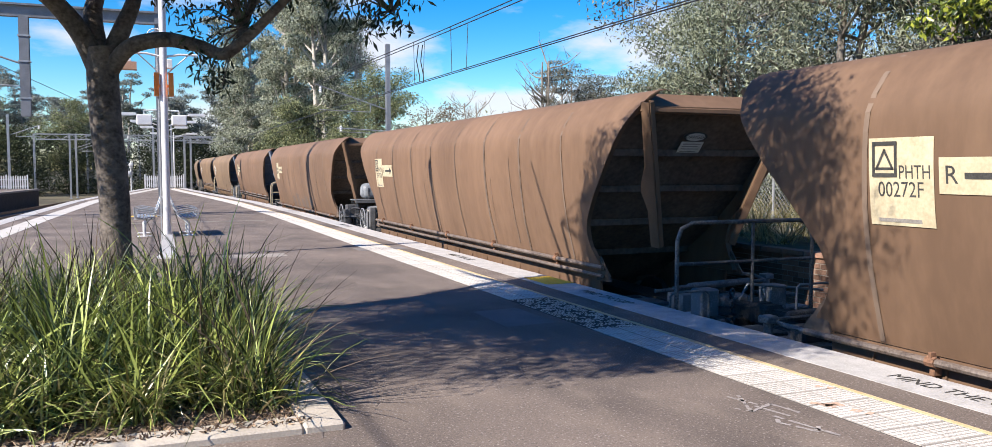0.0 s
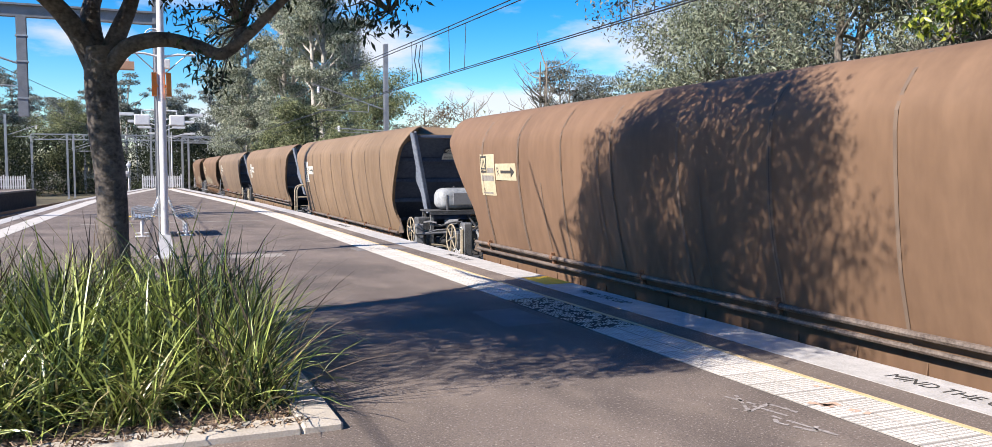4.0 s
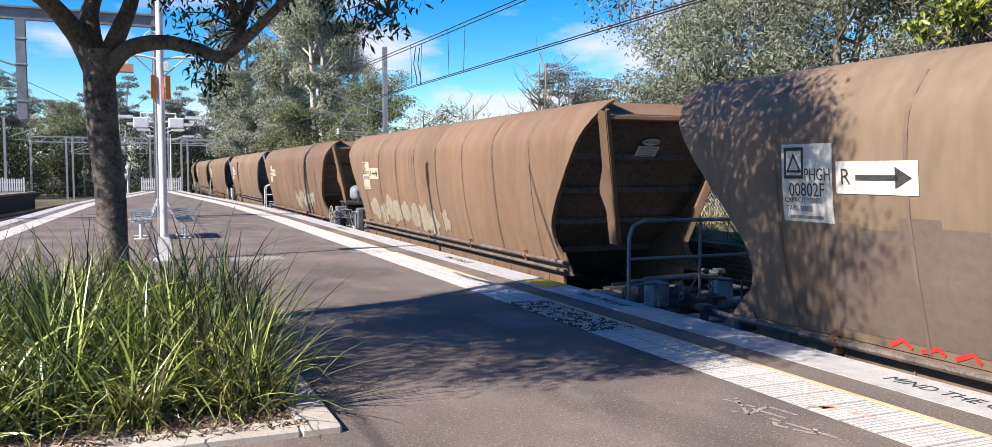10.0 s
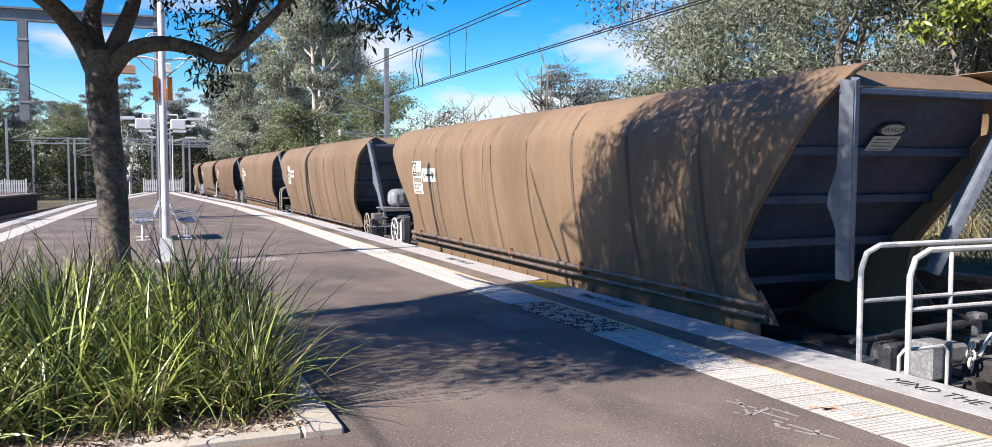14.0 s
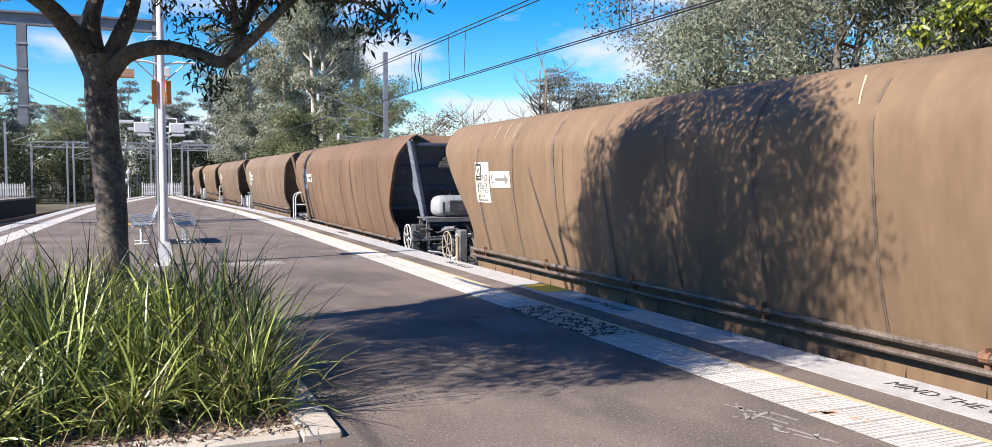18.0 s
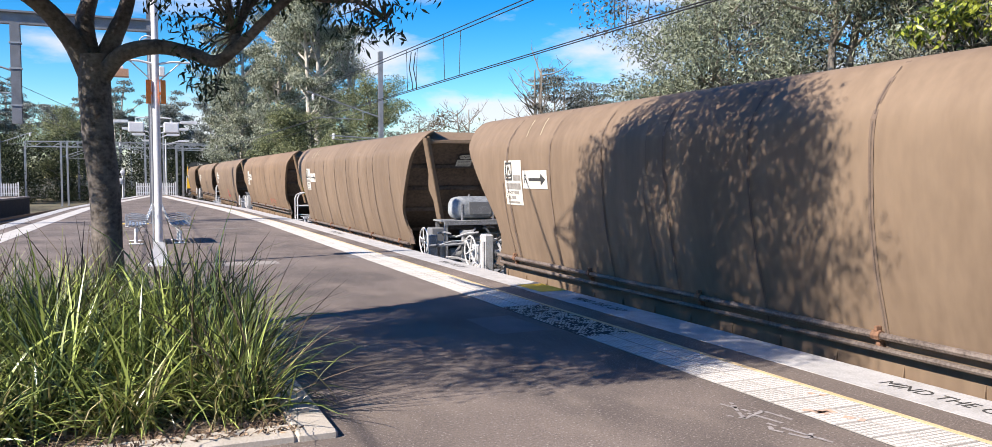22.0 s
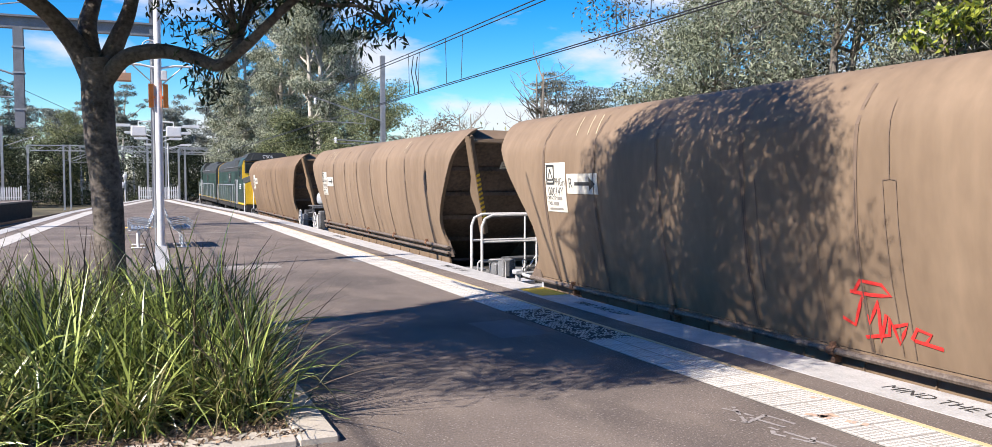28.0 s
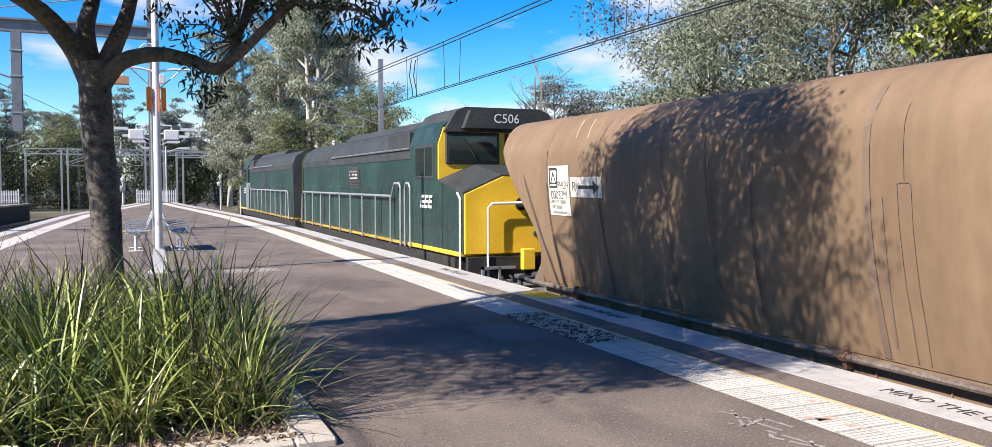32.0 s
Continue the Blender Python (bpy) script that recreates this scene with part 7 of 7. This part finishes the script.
# bark chips
n = 7500
c = np.stack([rng.uniform(-3.1, 0.92, n), 5.24 + rng.random(n) ** 2.2 * 3.0, rng.uniform(0.03, 0.05, n)], 1)
v, f = leaves(c, 0.005, n, 0.062, 0.014, 0.0, 0.1)
v[:, 2] = np.clip(v[:, 2], 0.032, 0.075)
tagged(part("bark_chips", cards(v, f, "bark_chips", M["bark_mulch"])), "scattered bark chips and dry leaves in the planter", "mulch", kind="stuff")


# ---- trees behind ----
def wild_tree(name, x, y, z0, h, spread, crown_mat, bark_mat, n, leaf, wide, droop, seed, label, bare=0.35, clumps=26, trunks=1, flat=0.8, lean=0.0):
    """A tree with forking limbs whose tips carry uneven clumps of leaves."""
    t = new(name)
    t.location = (x, y, z0)
    r = random.Random(seed)
    tips = []
    for k in range(trunks):
        a = r.uniform(0, 6.28)
        foot = Vector((0.3 * k * math.cos(a), 0.3 * k * math.sin(a), -0.05))
        top = Vector((lean + spread * 0.35 * math.cos(a) * (k > 0), spread * 0.35 * math.sin(a) * (k > 0), h * 0.82))
        s = Shape()
        fine = branch(s, [foot, foot.lerp(top, 0.35) + Vector((r.uniform(-.3, .3), r.uniform(-.3, .3), 0)), foot.lerp(top, 0.7), top], h * 0.014, h * 0.004, 8, 0.03)
        part("trunk", s, bark_mat, t, smooth=True)
        for i in range(max(4, clumps // trunks // 2)):
            u = r.uniform(bare, 0.97)
            root = fine[int(u * (len(fine) - 1))]
            b = r.uniform(0, 6.28)
            reach = spread * r.uniform(0.35, 1.0) * (1.15 - 0.6 * abs(u - 0.62))
            tip = root + Vector((reach * math.cos(b), reach * math.sin(b), h * r.uniform(0.04, 0.2)))
            s = Shape()
            branch(s, [root, root.lerp(tip, 0.5) + Vector((0, 0, -0.04 * h * r.random())), tip], h * 0.0055, h * 0.0014, 5, 0.05)
            for q in range(5 if n < 3000 else 0):
                p0 = root.lerp(tip, r.uniform(0.3, 0.95))
                s.tube([p0, p0 + Vector((r.uniform(-1, 1), r.uniform(-1, 1), r.uniform(0.2, 1.3))) * h * 0.07], h * 0.0018, 4, h * 0.0006)
            part("limb", s, bark_mat, t)
            tips += [tip, root.lerp(tip, 0.72)]
    if n:
        q = spread * 0.32
        size = [[q * r.uniform(0.6, 1.3)] * 2 + [q * flat * r.uniform(0.6, 1.2)] for _ in tips]
        v, f = leaves([tuple(p) for p in tips], size, n, leaf, wide, droop, 0.15, [s[0] ** 2 for s in size], seed)
        tagged(part("crown", cards(v, f, "crown", crown_mat), None, t), kind="stuff")
    return tagged(t, label, "tree")


gum = "tall gum tree with grey-green leaves and pale limbs"
for i, (x, y, h, sp, n) in enumerate(((10.9, 92, 19.5, 3.4, 44000), (12.6, 80, 20.5, 3.6, 52000), (15.0, 74, 21.5, 3.6, 52000), (10.3, 102, 15.5, 3.8, 36000), (17.0, 84, 18.5, 3.6, 26000))):
    wild_tree("gum_tree", x, y, -1.0, h, sp, M["leaf_gum"], M["pale_bark"], n, 0.24, 0.075, 0.8, 20 + i, gum, 0.22, 92, 2, 0.62)
wild_tree("bare_gum", 17.6, 74, -1.0, 17.5, 3.2, M["leaf_gum"], M["pale_bark"], 2200, 0.24, 0.075, 0.8, 28, "pale-limbed gum with hardly any leaves", 0.3, 40, 2, 0.5)
wild_tree("leafy_tree", 14.2, 54, -0.6, 8.6, 2.3, M["leaf_olive"], M["bark"], 30000, 0.13, 0.06, 0.5, 31, "dense round-headed green tree behind the mast", 0.12, 90)
wild_tree("leafy_tree", 12.4, 64, -0.8, 7.5, 2.6, M["leaf_olive"], M["bark"], 22000, 0.17, 0.075, 0.5, 32, "dense green tree beside the line", 0.1, 80)
wild_tree("leafy_tree", 10.6, 72, -1.2, 7.0, 2.6, M["leaf_olive"], M["bark"], 22000, 0.18, 0.08, 0.5, 39, "bushy green tree beside the line", 0.1, 80)
wild_tree("rusty_shrub", 16.2, 50, -0.4, 6.6, 2.0, M["leaf_rust"], M["twig"], 5200, 0.14, 0.05, 0.4, 33, "rust-brown half-bare shrub beside the line", 0.15, 50)
wild_tree("bare_tree", 21.0, 54, -0.2, 7.6, 2.4, None, M["twig"], 0, 0.2, 0.1, 0, 34, "bare grey leafless tree", 0.3, 60, 2)
wild_tree("bare_tree", 25.9, 54, 0.0, 10.9, 2.4, None, M["twig"], 0, 0.2, 0.08, 0.4, 35, "tall grey tree without a leaf", 0.25, 80, 3)
for i, (x, y, h, sp, n) in enumerate(((28.2, 54, 9.4, 2.5, 9000), (30.0, 52.5, 8.6, 2.2, 7000), (33.6, 48, 9.4, 2.3, 11000), (19.0, 62, 5.4, 2.4, 5000), (36.0, 50, 9.0, 2.8, 11000), (32.6, 50, 8.0, 2.2, 10000), (24.0, 58, 5.4, 2.2, 5000))):
    wild_tree("umbrella_tree", x, y, 0.0, h, sp, M["leaf_oak"], M["twig"], n, 0.15, 0.05, 0.4, 40 + i, "flat-topped grey-green gum beyond the line", 0.55, 60, 2, 0.3)
wild_tree("willow_tree", 14.6, 18.6, 0.5, 6.9, 2.5, M["leaf_willow"], M["twig"], 34000, 0.16, 0.026, 0.5, 51, "feathery grey-green tree above the fence", 0.1, 90, 3)
wild_tree("willow_tree", 15.6, 15.2, 0.6, 9.2, 2.8, M["leaf_willow"], M["twig"], 46000, 0.16, 0.026, 0.5, 52, "feathery grey-green tree above the fence", 0.12, 90, 3)
wild_tree("dark_tree", 16.6, 12.0, 0.6, 10.5, 2.8, M["leaf_oak"], M["bark"], 60000, 0.17, 0.020, 0.9, 53, "dark drooping she-oak behind the fence", 0.12, 80, 2)
wild_tree("dark_tree", 15.6, 8.6, 0.6, 9.5, 2.8, M["leaf_oak"], M["bark"], 50000, 0.17, 0.020, 0.9, 54, "dark drooping she-oak behind the fence", 0.12, 70, 2)
wild_tree("dark_tree", 15.0, 11.2, 0.5, 6.6, 2.2, M["leaf_oak"], M["twig"], 36000, 0.14, 0.024, 0.8, 56, "grey-green bush crowding the fence", 0.08, 80, 3)
wild_tree("dark_tree", 14.0, 7.4, 0.5, 6.2, 1.9, M["leaf_deep"], M["twig"], 26000, 0.14, 0.026, 0.8, 57, "dark leafy bush crowding the fence", 0.08, 70, 3)
wild_tree("broadleaf_tree", 12.7, 10.5, 0.4, 5.9, 1.3, M["leaf_lime"], M["twig"], 2300, 0.17, 0.062, 0.7, 55, "broad-leaved tree with glossy yellow-green leaves", 0.60, 30, 1)

# straw grass and weeds on the bank
v, f = [], []
o = 0
for i in range(150):
    x, y = rng.uniform(9.85, 13.2), rng.uniform(2.5, 24.0)
    a, b = tussock(0, 0, 70, rng.uniform(0.45, 0.95), 0.8, 2000 + i)
    v.append(a + np.array([x, y, 0.30 + 0.03 * (x - 9.8)]))
    f.append(b + o)
    o += len(a)
tagged(part("straw_grass", cards(np.concatenate(v), np.concatenate(f), "straw_grass", M["leaf_straw"])), "tall dry straw-coloured grass along the fence", "grass", kind="stuff")
c = np.stack([rng.uniform(12.1, 14, 500), rng.uniform(3, 26, 500), rng.uniform(0.4, 1.5, 500)], 1)
v, f = leaves(c, 0.35, 12000, 0.09, 0.03, 0.5, 0.2)
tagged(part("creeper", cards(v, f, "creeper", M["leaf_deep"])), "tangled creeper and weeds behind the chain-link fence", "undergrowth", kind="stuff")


def woodland(name, x0, x1, y0, y1, z, h, n, leaf, material, label, seed):
    """Far woods as one mass of leaves with an uneven skyline."""
    r = np.random.default_rng(seed)
    c, sp = [], []
    for i in range(int(max(x1 - x0, y1 - y0) * 1.3)):
        x, y = r.uniform(x0, x1), r.uniform(y0, y1)
        top = h * (0.72 + 0.34 * noise.noise(Vector((x * 0.09, seed, 0))) + 0.22 * r.random())
        for k in range(7):
            u = r.random()
            c.append((x + r.normal() * 1.6, y + r.normal() * 1.6, z + top * u))
            sp.append([1.7, 1.7, 1.1 + 0.5 * u])
    v, f = leaves(c, sp, n, leaf, leaf * 0.42, 0.5, 0.2, None, seed)
    return tagged(part(name, cards(v, f, name, material)), label, "woods", kind="stuff")


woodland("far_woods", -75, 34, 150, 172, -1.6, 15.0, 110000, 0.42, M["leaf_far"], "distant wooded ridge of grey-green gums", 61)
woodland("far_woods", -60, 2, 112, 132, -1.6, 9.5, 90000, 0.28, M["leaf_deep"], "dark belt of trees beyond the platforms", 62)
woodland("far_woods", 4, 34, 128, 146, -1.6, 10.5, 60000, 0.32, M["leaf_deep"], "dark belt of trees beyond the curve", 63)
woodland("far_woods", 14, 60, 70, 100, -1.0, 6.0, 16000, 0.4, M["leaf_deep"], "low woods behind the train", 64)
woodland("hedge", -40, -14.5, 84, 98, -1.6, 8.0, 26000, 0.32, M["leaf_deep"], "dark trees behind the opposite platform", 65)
woodland("roadside_trees", 16.6, 22, 9, 24, 0.6, 9.5, 120000, 0.14, M["leaf_oak"], "dense grey-green trees behind the fence", 67)
# two added belts, never in view, that cut sky light on platform and wagons
woodland("tree_belt", -38, -25, -50, 80, -1.6, 11.0, 50000, 0.5, M["leaf_deep"], "leaf belt out of view on the left, added to block low sky light", 68)
woodland("tree_belt", -30, 40, -62, -44, -1.6, 15.0, 30000, 0.5, M["leaf_deep"], "leaf belt out of view behind, added to block low sky light", 69)
woodland("low_scrub", 12, 19, 24, 66, 0.0, 3.4, 14000, 0.22, M["leaf_olive"], "green scrub along the bank", 66)
for i, (x, y, h) in enumerate(((-24, 112, 12), (-17, 122, 13), (-33, 108, 12), (-9, 128, 13))):
    wild_tree("gum_tree", x, y, -1.6, h, 3.6, M["leaf_olive"], M["pale_bark"], 22000, 0.22, 0.085, 0.8, 70 + i, gum, 0.2, 70, 2)
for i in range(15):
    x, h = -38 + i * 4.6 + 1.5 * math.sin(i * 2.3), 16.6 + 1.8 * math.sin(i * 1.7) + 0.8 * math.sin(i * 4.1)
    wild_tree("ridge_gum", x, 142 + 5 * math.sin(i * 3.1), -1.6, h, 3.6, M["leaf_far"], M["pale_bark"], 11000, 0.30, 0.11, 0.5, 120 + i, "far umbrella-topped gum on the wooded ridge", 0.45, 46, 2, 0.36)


# ---- pieces of paving and wall ----
def tile_mesh(studs):
    s = Shape().box((-0.1355, -0.1463, -0.004), (0.1355, 0.1463, 0.006), 0.003)
    if studs:
        for i in range(6):
            for j in range(6):
                x, y, r = (i - 2.5) * 0.0435, (j - 2.5) * 0.0465, 0.0165
                o = len(s.v)
                v = [(x - r, y - r, 0.006), (x + r, y - r, 0.006), (x + r, y + r, 0.006), (x - r, y + r, 0.006),
                     (x - r * .7, y - r * .7, 0.0092), (x + r * .7, y - r * .7, 0.0092), (x + r * .7, y + r * .7, 0.0092), (x - r * .7, y + r * .7, 0.0092)]
                s.add(v, [(4, 5, 6, 7), (0, 1, 5, 4), (1, 2, 6, 5), (2, 3, 7, 6), (3, 0, 4, 7)])
    me = s.mesh("tactile_tile", M["tactile_base"])
    me.materials.append(M["tactile"])
    for p in me.polygons:
        p.material_index = 1 if p.center.z > 0.0062 else 0
    return me


def stud_mesh():
    s = Shape().box((-0.138, -0.149, -0.004), (0.138, 0.149, 0.003), 0.002)
    me = s.mesh("worn_tile", M["tactile_bare"])
    return me


STUDDED = tile_mesh(True)
BARE = stud_mesh()
STUDS = []
for kind in range(5):
    studs, rr = Shape(), random.Random(60 + kind)
    for i in range(8):
        for j in range(8):
            x, y = (i - 3.5) * 0.0335, (j - 3.5) * 0.036
            if noise.noise(Vector((x * 9 + kind * 3.1, y * 9, kind * 1.7))) + rr.uniform(-0.35, 0.35) > -0.12 - 0.1 * (kind % 2):
                q = rr.uniform(0.0065, 0.0105)
                studs.box((x - q, y - q, 0.0032), (x + q, y + q * rr.uniform(0.8, 1.5), 0.0066))
    STUDS.append(studs.mesh("raised_studs", M["plate_white"]))
for n in range(130):
    y = 2.2 + n * 0.3
    for c in range(2):
        x = re(y) - 1.47 + 0.138 + c * 0.278
        worn = 7.35 < y < 9.45
        ob = new("tile", BARE if worn else STUDDED)
        ob.matrix_basis = Matrix.Translation((x, y, 0.0)) @ pose(0, 0, random.uniform(-.0004, .0006))
        ob.parent = platform
        if worn:
            st = new("stud_grid", STUDS[(n * 3 + c * 2) % 5])
            st.matrix_basis = Matrix.Translation((x, y, 0.0))
            st.parent = platform
far = Shape()
for n in range(110):
    y = 41.2 + n * 0.3
    if y < 76:
        x = re(y) - 1.47
        far.box((x, y - 0.147, -0.004), (x + 0.274, y + 0.147, 0.006)).box((x + 0.278, y - 0.147, -0.004), (x + 0.552, y + 0.147, 0.006))
tagged(part("far_tiles", far, M["tactile"], platform), kind="stuff")

BRICK = Shape().box((-0.05, -0.115, -0.038), (0.05, 0.115, 0.038), 0.005).mesh("brick", M["brick"])
made, rest = 0, Shape()
for row in range(22):
    for i in range(58):
        y, z = 1.0 + i * 0.24 + (0.12 if row % 2 else 0), WALL_Z - 0.125 - row * 0.086
        if y > 13.5 or z < -1.5:
            continue
        if 4.2 < y < 11 and z > -0.75:
            b = new("brick", BRICK)
            b.matrix_basis = Matrix.Translation((WALL_X + 0.055 + random.uniform(-.003, .003), y, z))
            b.parent = wall
        else:
            rest.box((WALL_X + 0.006, y - 0.115, z - 0.038), (WALL_X + 0.1, y + 0.115, z + 0.038))
tagged(part("brickwork", rest, M["brick"], wall), kind="stuff")
for i in range(26):
    b = part("coping_brick", Shape().box((WALL_X - 0.03, -0.11, WALL_Z - 0.08), (WALL_X + 0.2, 0.11, WALL_Z), 0.006), M["brick"], wall)
    b.location.y = 1.2 + i * 0.5
    b.scale.y = 2.18

motions()
